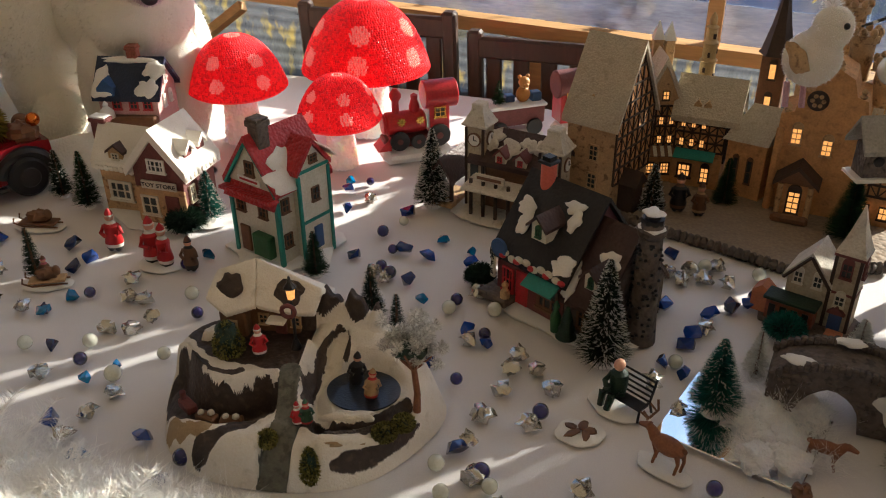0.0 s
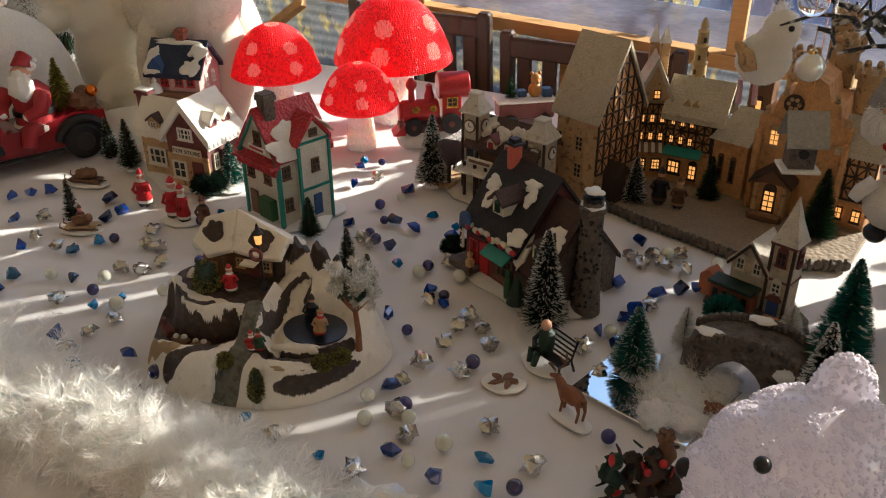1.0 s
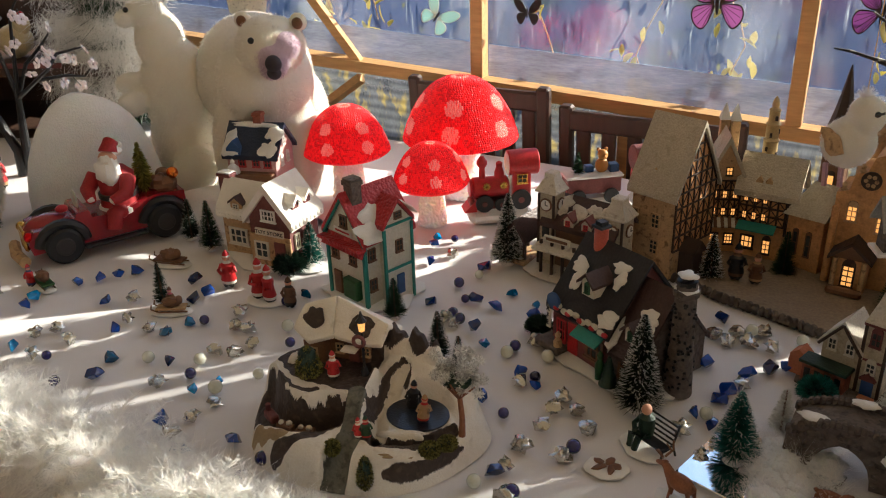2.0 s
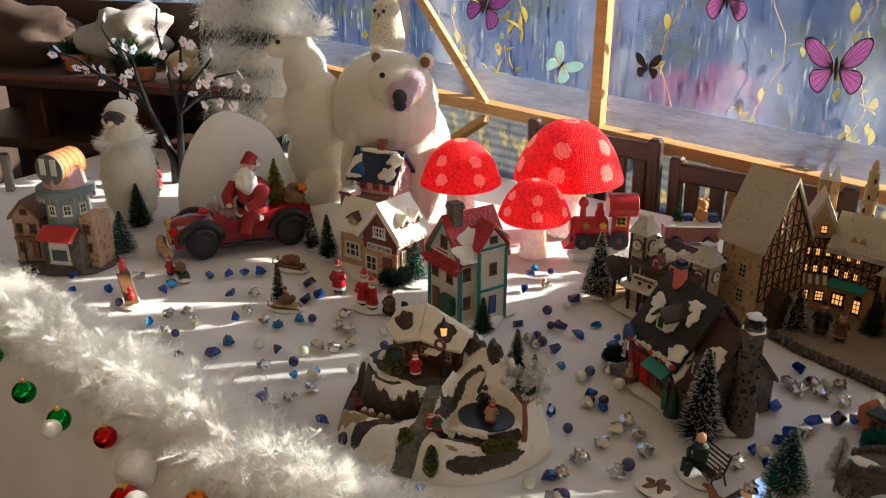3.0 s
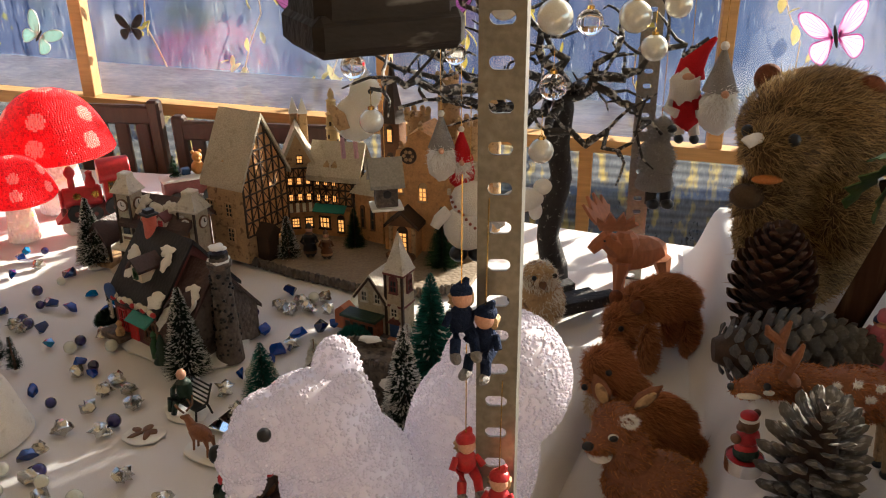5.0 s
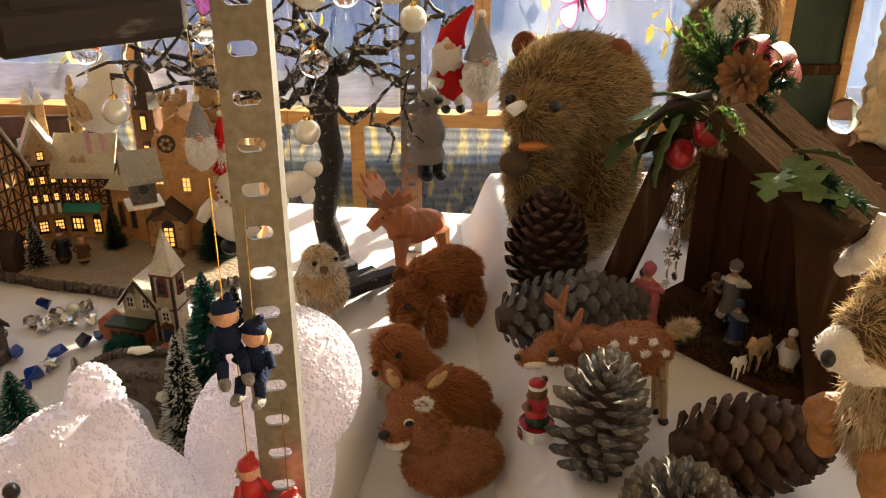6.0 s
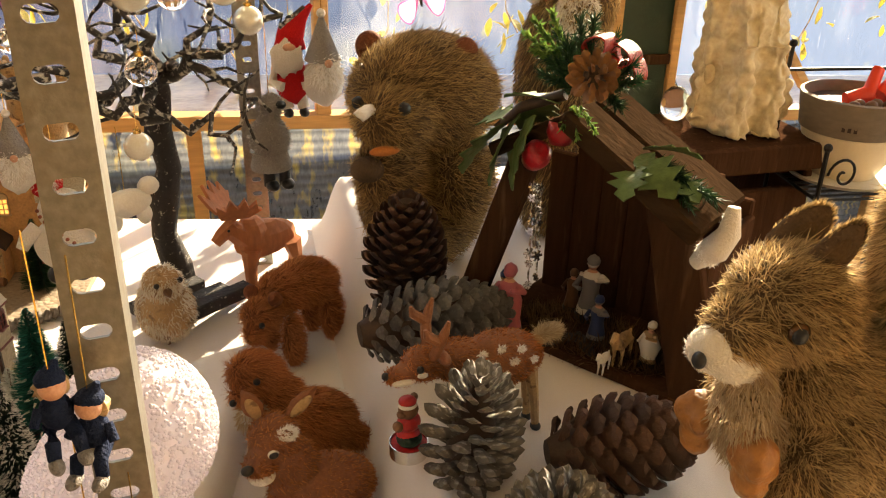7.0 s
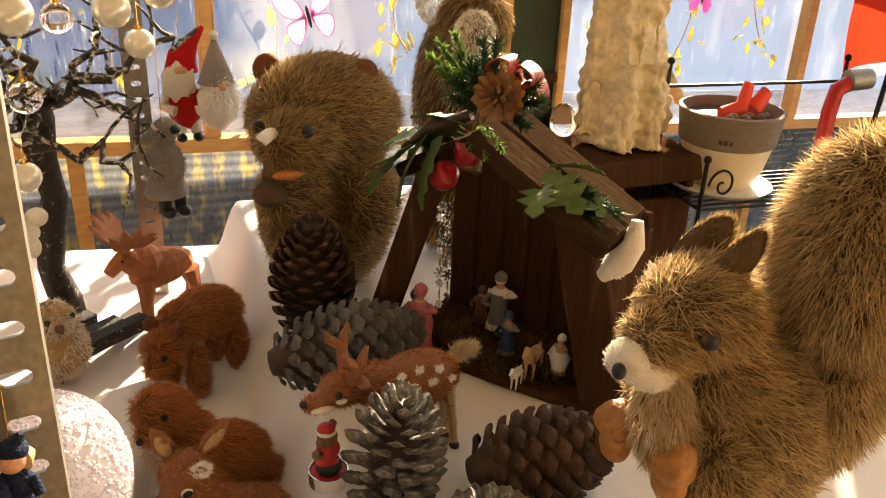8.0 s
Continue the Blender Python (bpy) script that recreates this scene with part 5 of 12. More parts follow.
            for xx in (-0.012, 0.014):
                window(row, B @ at(xx, -0.005, 0.028), 0.017, 0.022, "beam", "lit", (2, 2))
            for i in range(9):
                part("awning_stripe", Geo().prism([(0, 0), (ww / 9, 0), (ww / 9, 0.002), (0, 0.002)], -0.016, 0.004, B @ at(-ww / 2 + i * ww / 9, -0.006, 0.064) @ rot("X", 38)), M["cream"] if i % 2 else M["brown"], row)
            g = Geo()
            gable_wall(g, ww * 0.96, 0.06, 0.012, 0.070, 0, 0.03, hh - 0.004)
            up = part("gable", Geo().add(g.v, g.f, B), M["tan"], row)
            g = Geo()
            gable_roof(g, ww * 0.96, 0.06, 0.012, 0.070, 0.006, 0.006, 0, 0.03, hh - 0.003)
            part("roof", Geo().add(g.v, g.f, B), sandsnow, up, "roof with thin sandy snow")
            window(up, B @ at(0.004, -0.0005, hh + 0.016), 0.012, 0.016, "beam", "lit")
    # pair of small turrets with white caps
    for x, y in ((0.283, 1.392), (0.302, 1.388)):
        tw = part("turret", Geo().box(0, 0, 0.115, 0.016, 0.016, 0.23, spot(x, y, 10), bev=0.001), M["tan"], h)
        part("turret_cap", Geo().lathe([(0.013, 0), (0.011, 0.006), (0.0008, 0.030)], 4, spot(x, y, 55) @ at(0, 0, 0.23)), M["snow"], tw, "white pointed cap")
    # slim round tower
    prof = [(0.0130, 0.0), (0.0125, 0.212), (0.0145, 0.214), (0.0112, 0.218), (0.0108, 0.240), (0.0130, 0.243), (0.0095, 0.247), (0.0088, 0.266), (0.0105, 0.268), (0.0055, 0.272), (0.0065, 0.279), (0.0045, 0.286), (0.0008, 0.292)]
    R = at(0.364, 1.355, 0.002)
    mi = part("round_tower", Geo().lathe(prof, 16, R), paint("ochre_tower", (0.50, 0.36, 0.16), 0.55, 0.25), h, "slim ochre round tower")
    for z, a in ((0.225, -10), (0.230, 80), (0.255, 20), (0.20, -30), (0.19, 50)):
        part("slot", Geo().box(0, -0.0108 if z > 0.215 else -0.0126, z, 0.004, 0.003, 0.008, R @ rot("Z", a)), M["beam"], mi)
    # low hall with a sandy roof
    H = spot(0.434, 1.281, -33)
    hall = part("low_hall", Geo().box(0, 0.03, 0.05, 0.066, 0.06, 0.1, H, bev=0.001), M["orange"], h, "low sandstone hall")
    part("roof", Geo().add([(-0.040, -0.008, 0.096), (0.038, -0.008, 0.100), (0.038, 0.045, 0.150), (-0.018, 0.045, 0.148), (-0.040, 0.06, 0.096), (0.038, 0.06, 0.096)], [(0, 1, 2, 3), (3, 2, 5, 4), (0, 3, 4), (1, 5, 2), (0, 4, 5, 1)], H), sandsnow, hall, "sloping roof with sandy snow")
    for x in (-0.014, 0.010):
        window(hall, H @ at(x, 0.0, 0.048), 0.010, 0.042, "brown", "glasspane", (0, 1), arch=True)
    # dark bell tower behind
    S = spot(0.478, 1.40, -17)
    sp = part("bell_tower", Geo().box(0, 0, 0.105, 0.040, 0.040, 0.21, S, bev=0.001), M["brown"], h, "dark brown bell tower")
    part("spire", Geo().lathe([(0.030, 0.21), (0.026, 0.216), (0.015, 0.26), (0.001, 0.335)], 6, S), M["beam"], sp, "tall dark spire")
    for z in (0.13, 0.185):
        window(sp, S @ at(0, -0.020, z), 0.013, 0.028, "beam", "lit", (0, 0), arch=True)
    # sandstone church with a curved stepped gable, rose window and porch
    C = spot(0.537, 1.230, -17)
    ch = part("church_front", Geo().prism([(-0.070, 0), (0.070, 0), (0.070, 0.160), (0.052, 0.166), (0.046, 0.196), (0.030, 0.200), (0.022, 0.226), (0.0, 0.238), (-0.022, 0.226), (-0.030, 0.200), (-0.046, 0.196), (-0.052, 0.166), (-0.070, 0.160)], 0, 0.085, C), M["orange"], h, "sandstone church with a stepped gable")
    for x, z in ((-0.061, 0.163), (-0.038, 0.198), (0.0, 0.236), (0.038, 0.198), (0.061, 0.163)):
        part("finial", Geo().lathe([(0.005, 0), (0.006, 0.003), (0.003, 0.006), (0.005, 0.010), (0.001, 0.015)], 10, C @ at(x, 0.006, z)), M["tan"], ch)
    ro = part("rose_window", Geo().cyl(0, 0, 0, 0.0155, 0.003, 24, C @ at(-0.022, 0, 0.188) @ FRONT), M["beam"], ch, "round rose window")
    for i in range(6):
        a = i * math.pi / 3
        part("petal", Geo().cyl(0.008 * math.cos(a), 0.008 * math.sin(a), 0.002, 0.0034, 0.002, 10, C @ at(-0.022, 0, 0.188) @ FRONT), M["tan"], ro)
    for x, z in ((-0.042, 0.128), (0.004, 0.116)):
        window(ch, C @ at(x, 0, z), 0.017, 0.028, "tan", "lit", (1, 2), arch=True)
    po = part("porch", Geo().box(-0.026, -0.016, 0.032, 0.052, 0.034, 0.064, C, bev=0.001), M["orange"], ch)
    g = Geo()
    gable_roof(g, 0.056, 0.040, 0.064, 0.088, 0.006, 0.005, -0.026, -0.016)
    part("porch_roof", Geo().add(g.v, g.f, C), M["beam"], po, "dark porch roof")
    part("porch_gable", Geo().prism([(-0.027, 0.062), (0.027, 0.062), (0, 0.086)], -0.020, 0.017, C @ at(-0.026, -0.015, 0)), M["brown"], po)
    window(po, C @ at(-0.026, -0.033, 0.032), 0.021, 0.040, "beam", "lit", (1, 3), arch=True)
    for q in (-1, 1):
        part("column", Geo().cyl(-0.026 + q * 0.022, -0.036, 0, 0.004, 0.062, 10, C), M["tan"], po)
        part("buttress", Geo().box(q * 0.066, -0.005, 0.070, 0.011, 0.012, 0.14, C, bev=0.003), M["orange"], ch)
    part("planter", Geo().box(-0.026, -0.046, 0.008, 0.056, 0.014, 0.014, C, bev=0.004), M["brown"], po, "dark planter at the porch")
    # timbered house at the end
    R = spot(0.622, 1.205, -22)
    rt = part("end_house", Geo().box(0, 0.03, 0.065, 0.056, 0.06, 0.13, R, bev=0.001), M["orange"], h, "timbered end house")
    timber(rt, R @ at(0, -0.0005, 0.05), 0.056, 0.078, 4, 4)
    for x in (-0.014, 0.014):
        window(rt, R @ at(x, -0.002, 0.026), 0.015, 0.022, "beam", "lit")
    g = Geo()
    gable_roof(g, 0.06, 0.062, 0.128, 0.168, 0.006, 0.006, 0, 0.03, 0, 90)
    part("roof", Geo().add(g.v, g.f, R), sandsnow, rt)


market_town()


def sand_castle():
    h = thing("model_castle", "sand-coloured castle model with round battlement towers", "model castle", 0.60, 1.36, 0, -25)
    part("keep", Geo().box(0, 0, 0.10, 0.13, 0.07, 0.20, bev=0.003), M["tan"], h)
    for i, (x, y, r, t) in enumerate(((-0.065, -0.03, 0.022, 0.23), (0.0, -0.02, 0.02, 0.26), (0.05, -0.035, 0.024, 0.225), (-0.03, 0.03, 0.02, 0.29), (0.065, 0.03, 0.02, 0.275))):
        t0 = part("tower", Geo().cyl(x, y, 0, r, t, 14, top=r * 0.9).cyl(x, y, t, r * 1.15, 0.012, 14), M["tan"], h)
        for k in range(8):
            a = k * math.pi / 4
            part("merlon", Geo().ball(x + r * math.cos(a), y + r * math.sin(a), t + 0.016, 0.006, 0.006, 0.008, seg=8, rings=6), M["tan"], t0)


sand_castle()

# ---- light-up mushrooms ----
def mushroom(x, y, cap_r, top, label, rz=0):
    t = thing("mushroom_lamp", label, "mushroom lamp", x, y, 0, rz, group="red mushrooms")
    hgt = cap_r * 1.10
    z0 = top - hgt

    def skin(q):
        """Radius and height of the cap from its crown (0) to its rim (1)."""
        return cap_r * 1.04 * (0.66 * math.sqrt(max(0.0, 1 - (1 - q) ** 2)) + 0.34 * q), top - hgt * q ** 1.25

    prof = [(0.001, z0 + 0.016), (cap_r * 0.86, z0 + 0.010), (cap_r * 0.98, z0 - 0.004), (cap_r * 1.045, z0 + 0.001)]
    prof += [skin(1 - k / 16) for k in range(1, 16)] + [(0.002, top)]
    cap = part("cap", Geo().lathe([(r * 0.992, z - 0.001) for r, z in prof], 48), M["mushred"], t, "red beaded acrylic cap", smooth=80)
    spots = []
    for el, n, off in ((0.22, 6, 0.3), (0.56, 5, 0.75)):
        for i in range(n):
            a = 2 * math.pi * i / n + off
            spots.append((a, 1 - el))
    centres = [Vector((0, 0, top))]
    for a, q in spots:
        r, z = skin(q)
        centres.append(Vector((r * math.cos(a), r * math.sin(a), z)))
    # rows of round beads over the cap; those within a spot are pale
    red, pale = Geo(), Geo()
    bead, jit = 0.0050 if cap_r > 0.1 else 0.0044, random.Random(int(cap_r * 1000))
    walk_q, s_prev = 0.012, 0.0
    while walk_q < 1.0:
        r, z = skin(walk_q)
        n = max(5, int(2 * math.pi * r / bead))
        for i in range(n):
            a = 2 * math.pi * (i + 0.5 * jit.random()) / n + s_prev
            p = Vector((r * math.cos(a), r * math.sin(a), z))
            near = min((p - c_).length for c_ in centres)
            g = pale if near < cap_r * 0.16 else red
            b = bead * jit.uniform(0.46, 0.62)
            g.ball(p.x, p.y, p.z, b, b, b, seg=6, rings=4)
        s_prev += 1.1
        r2, z2 = skin(walk_q + 0.01)
        walk_q += 0.01 * bead * 0.86 / max(1e-6, math.hypot(r2 - r, z2 - z))
    for nm, g, mt, lb in (("bead_cover", red, "mushbead", "rows of clear red beads"), ("pale_bead_cover", pale, "mushwhite", "pale pink round bead spots")):
        b = part(nm, g, M[mt], cap, lb, smooth=80)
        b["kind"] = "stuff"
    g = Geo().lathe([(cap_r * 0.44, 0), (cap_r * 0.40, z0 * 0.3), (cap_r * 0.36, z0 * 0.7), (cap_r * 0.40, z0 + 0.012)], 40, wob=0.03)
    stem = pebbled(fused("stem", g, M["stem"], t, "clear beaded acrylic stem", smooth=80, voxel=0.0024), 0.0055, 0.0030)


mushroom(-0.255, 1.50, 0.118, 0.262, "largest red spotted acrylic mushroom lamp on a clear stem", 20)
mushroom(-0.487, 1.415, 0.090, 0.208, "middle red spotted acrylic mushroom lamp on a clear stem", 70)
mushroom(-0.262, 1.325, 0.073, 0.171, "smallest red spotted acrylic mushroom lamp on a clear stem", 40)


# ---- frosted winter hill with pond, cottage and toy railway ----
CANAL = ((-0.122, -0.050), (-0.106, -0.074), (-0.080, -0.093), (-0.045, -0.101), (-0.018, -0.092), (-0.006, -0.080))
LIP = ((-0.140, -0.020), (-0.112, -0.034), (-0.092, -0.056), (-0.064, -0.080), (-0.042, -0.085), (-0.026, -0.074), (-0.004, -0.066), (0.030, -0.056))
FLOOR = ((-0.140, 0.010), (-0.115, -0.014), (-0.081, -0.044), (-0.038, -0.055), (0.002, -0.057), (0.024, -0.046))
RUN = ((0.056, 0.010), (0.051, -0.026), (0.053, -0.060), (0.061, -0.091), (0.068, -0.108))
MOAT = ((0.144, -0.056), (0.133, -0.080), (0.109, -0.099), (0.080, -0.108), (0.056, -0.100))


def near_line(x, y, line):
    """Distance of points from a bent line."""
    best = np.full(np.shape(x), 9.0)
    for (ax, ay), (bx, by) in zip(line, line[1:]):
        k = np.clip(((x - ax) * (bx - ax) + (y - ay) * (by - ay)) / ((bx - ax) ** 2 + (by - ay) ** 2), 0, 1)
        best = np.minimum(best, np.hypot(x - ax - (bx - ax) * k, y - ay - (by - ay) * k))
    return best


def over_line(x, y, line):
    """How far points lie behind a line that runs along x."""
    return y - np.interp(x, [p[0] for p in line], [p[1] for p in line])


def ease(a, b, x):
    k = np.clip((np.asarray(x, float) - a) / (b - a), 0, 1)
    return k * k * (3 - 2 * k)


def ripple(x, y, f, seed):
    """A cheap uneven wave."""
    return (np.sin(x * f + seed) * np.sin(y * f * 1.13 + seed * 2.1) + 0.6 * np.sin(x * f * 2.3 - y * f * 1.7 + seed * 3.7) + 0.4 * np.sin(x * f * 4.1 + y * f * 3.3 + seed)) / 2


def hill_rim(x, y):
    rx = np.where(x < 0.018, 0.166, 0.157)
    a = np.arctan2((y + 0.034) / 0.124, (x - 0.018) / rx)
    return np.hypot((x - 0.018) / rx, (y + 0.034) / 0.124) / (1 + 0.03 * np.sin(3 * a + 0.6) + 0.025 * np.sin(5 * a)), a


def hill_height(x, y):
    x, y = np.asarray(x, float), np.asarray(y, float)
    k, a = hill_rim(x, y)
    edge = np.clip(1 - np.clip((k - 0.76) / 0.24, 0, 1) ** 2.6, 0, 1)
    inside = ease(0.99, 0.88, k)
    left = ease(0.034, 0.020, x)
    z = 0.047 + 0.027 * ease(-0.007, 0.006, over_line(x, y, LIP)) * left * inside
    z = z + 0.004 * ease(0.007, 0.0, np.abs(over_line(x, y, LIP) - 0.004)) * left * inside
    right = 1 - left
    z = z + right * inside * (0.040 * ease(-0.050, 0.030, y) * (0.45 + 0.55 * ease(0.17, 0.08, x)))
    z = z + 0.010 * ease(0.010, 0.002, near_line(x, y, ((0.026, -0.012), (0.031, -0.060), (0.039, -0.088)))) * inside
    run = near_line(x, y, RUN)
    z = z - 0.013 * ease(0.012, 0.006, run)
    pond = np.hypot((x - 0.096) / 0.042, (y + 0.047) / 0.036)
    z = 0.047 + (z - 0.047) * ease(0.97, 1.30, pond)
    z = z - 0.009 * ease(0.009, 0.004, near_line(x, y, MOAT))
    z = z + 0.006 * ease(0.012, 0.003, near_line(x, y, ((0.140, -0.104), (0.112, -0.124), (0.074, -0.128))))
    # jagged crest behind the slope
    crest = ease(0.013, 0.004, near_line(x, y, ((0.010, 0.030), (0.050, 0.036), (0.094, 0.028))))
    z = z + crest * np.maximum(0, 0.116 + 0.008 * np.sin(x * 190 + 1.0) + 0.004 * np.sin(x * 420) - 0.25 * np.maximum(0, x - 0.065) - z)
    c = near_line(x, y, CANAL)
    z = np.where(c < 0.022, 0.022 + (z - 0.022) * ease(0.0085, 0.0215, c), z)
    d = near_line(x, y, ((0.017, -0.052), (0.026, -0.104)))
    z = z + (0.047 + 0.027 * ease(-0.104, -0.056, y) - z) * ease(0.014, 0.010, d)
    d = near_line(x, y, ((0.028, -0.108), (0.026, -0.150), (0.018, -0.180)))
    z = z + (0.046 * np.clip((y + 0.168) / 0.058, 0, 1) - z) * ease(0.019, 0.014, d) * ease(-0.096, -0.106, y)
    z = z * edge + 0.0012 * ripple(x, y, 90, 2) * edge
    return np.where(k >= 1, -0.002, np.maximum(z, 0))


def hill():
    h = thing("winter_hill", "white and brown winter village hill with skating pond and small railway", "village scene", -0.135, 0.685, 0, 0)
    snowy = paint("plaster_snow", (0.78, 0.73, 0.64), 0.6, 0.12, 40, 0.3, 500, spec=0.35, second=(0.50, 0.45, 0.36), cut=0.60, sharp=0.25)
    rock = paint("brown_rock", (0.046, 0.030, 0.023), 0.6, 0.4, 70, 0.5, 200, second=(0.085, 0.058, 0.040), cut=0.56)
    ochre = paint("ochre_rock", (0.34, 0.24, 0.13), 0.8, 0.3, 60)
    path = paint("grey_green_path", (0.15, 0.145, 0.115), 0.75, 0.35, 60, 0.4, 200, second=(0.085, 0.085, 0.065), cut=0.52)
    # one fine grid; its cells are sorted by what they are made of
    step = 0.00085
    xs, ys = np.arange(-0.152, 0.190, step), np.arange(-0.172, 0.100, step)
    X, Y = np.meshgrid(xs, ys)
    Z = hill_height(X, Y)
    cx, cy = X[:-1, :-1] + step / 2, Y[:-1, :-1] + step / 2
    cz = (Z[:-1, :-1] + Z[1:, 1:] + Z[1:, :-1] + Z[:-1, 1:]) / 4
    wob = 0.0020 * np.sin(cx * 95 + 1) * np.sin(cy * 120 + 2) + 0.0011 * np.sin(cx * 230 - cy * 190) + 0.0005 * np.sin(cx * 420 + cy * 390)
    k, a = hill_rim(cx, cy)
    deg = np.degrees(a)
    zone = np.zeros(cx.shape, int)
    zone[(over_line(cx, cy, FLOOR) + wob > 0) & (cx < 0.024) & (k < 0.95)] = 1
    zone[near_line(cx, cy, ((-0.098, -0.046), (-0.068, -0.066), (-0.050, -0.070), (-0.036, -0.066))) + wob < 0.0042] = 1
    zone[near_line(cx, cy, CANAL) + wob * 0.6 < 0.0180] = 1
    zone[(near_line(cx, cy, CANAL) < 0.0235) & (over_line(cx, cy, CANAL) > 0) & (over_line(cx, cy, LIP) + 0.5 * wob < 0.0015) & (cx > -0.128)] = 1
    dark_side = near_line(cx, cy, ((0.040, -0.076), (0.037, -0.040), (0.042, -0.008), (0.052, 0.016), (0.064, 0.006), (0.066, -0.006))) + wob
    zone[dark_side < 0.0062] = 1
    zone[near_line(cx, cy, RUN) + wob * 0.5 < 0.0085] = 0
    zone[near_line(cx, cy, MOAT) + wob < 0.0088] = 1
    zone[(near_line(cx, cy, ((0.036, -0.100), (0.056, -0.104), (0.070, -0.112))) + wob < 0.009)] = 1
    zone[near_line(cx, cy, ((-0.056, -0.142), (-0.034, -0.131), (-0.013, -0.116), (0.004, -0.094), (0.008, -0.078))) + wob < 0.0074] = 1
    zone[near_line(cx, cy, ((-0.110, -0.105), (-0.082, -0.124), (-0.052, -0.123))) + wob < 0.0058] = 2
    taper = np.interp(deg, [-64, -56, -40, -20, -12], [0.35, 1, 1, 0.6, 0.0])
    zone[(deg > -64) & (deg < -12) & (cz > 0.024 - 0.013 * taper + wob) & (cz < 0.024 + 0.012 * taper + wob) & (k > 0.8)] = 1
    zone[(deg < -150) & (deg > -168) & (cz > 0.010 + wob) & (cz < 0.030 + wob) & (k > 0.86)] = 1
    zone[(cz > 0.100 + 0.008 * np.sin(cx * 150) + wob) & (cx > 0.0) & (cy > 0.010)] = 1
    zone[(near_line(cx, cy, ((0.017, -0.054), (0.026, -0.104))) + wob * 0.4 < 0.0115)] = 3
    zone[(near_line(cx, cy, ((0.028, -0.112), (0.026, -0.150), (0.018, -0.180))) + wob * 0.4 < 0.0155)] = 3
    live = cz > -0.0015
    nx = len(xs)
    verts = np.stack([X, Y, Z], -1).reshape(-1, 3)
    for num, name, mat, label in ((0, "hill_body", snowy, "snow-white plaster hill"), (1, "rock_band", rock, "dark brown rock between the snow"), (2, "rock_patch", ochre, "ochre rock patch"), (3, "garden_path", path, "worn grey-green path")):
        j, i = np.nonzero((zone == num) & live)
        quads = np.stack([j * nx + i, j * nx + i + 1, (j + 1) * nx + i + 1, (j + 1) * nx + i], 1)
        used, inv = np.unique(quads, return_inverse=True)
        part(name, Geo().add(verts[used].tolist(), inv.reshape(-1, 4).tolist()), mat, h, label, smooth=70)
    part("snow_lip", Geo().patch(0.030, 0.0075, 0.007, 9, at(0.102, -0.122, 0.042) @ rot("Z", 14)), snowy, h)
    part("rock_patch", Geo().patch(0.020, 0.0035, 0.002, 5, at(0.099, -0.1265, 0.0455) @ rot("Z", 12) @ rot("X", 28)), ochre, h, "ochre rock patch")
    part("snow_islet", Geo().patch(0.026, 0.008, 0.008, 7, at(0.092, -0.088, 0.044) @ rot("Z", 12)), snowy, h)
    ice = part("pond_ice", Geo().cyl(0, 0, 0.0485, 1, 0.002, 40, at(0.096, -0.047, 0) @ Matrix.Diagonal((0.0405, 0.0345, 1, 1))), paint("dark_blue_ice", (0.012, 0.016, 0.024), 0.3, 0.4, 20, 0.15, coat=0.2), h, "dark blue ice pond")
    for i in range(17):
        q = i / 16
        for j in range(3):
            x = 0.128 - 0.052 * q + 0.0015 * (j % 2)
            y = -0.086 - 0.030 * q ** 0.8 - 0.0042 * (j - 1)
            part("cobble", Geo().ball(x, y, float(hill_height(x, y)) + 0.0012, 0.0026, 0.0023, 0.0022, seg=7, rings=5), M["stone"], h)
    # little train in the hollow
    lead = part("little_train", Geo().box(0, 0, 0.033, 0.024, 0.012, 0.012, at(-0.094, -0.083, 0) @ rot("Z", -36), bev=0.002).cyl(0, 0, 0.038, 0.0035, 0.010, 8, at(-0.100, -0.079, 0)), M["maroon"], h, "tiny maroon train")
    for x, y, turn in ((-0.066, -0.097, -14), (-0.037, -0.099, 10)):
        wg = part("wagon", Geo().box(0, 0, 0.031, 0.025, 0.013, 0.011, at(x, y, 0) @ rot("Z", turn), bev=0.002), M["brown"], lead)
        part("load", Geo().ball(x - 0.006, y, 0.038, 0.0036, 0.004, 0.003, seg=10, rings=7).ball(x + 0.005, y + 0.001, 0.038, 0.0042, 0.004, 0.0034, seg=10, rings=7), M["greysnow"], wg)
    # cottage under two snowy roofs that meet in an inner corner
    c = part("cottage", Geo().box(-0.040, 0.030, 0.092, 0.094, 0.038, 0.044, bev=0.002).box(-0.066, 0.008, 0.088, 0.032, 0.024, 0.034, bev=0.002), M["brown"], h, "dark timber cottage")
    apex, valley = Vector((-0.044, 0.034, 0.158)), Vector((-0.037, -0.002, 0.117))
    wings = ((apex, Vector((-0.092, 0.028, 0.141)), Vector((-0.098, 0.002, 0.118)), Vector((-0.070, -0.012, 0.108)), valley),
             (apex, valley, Vector((0.004, -0.006, 0.114)), Vector((0.030, 0.000, 0.112)), Vector((0.036, 0.018, 0.134))))
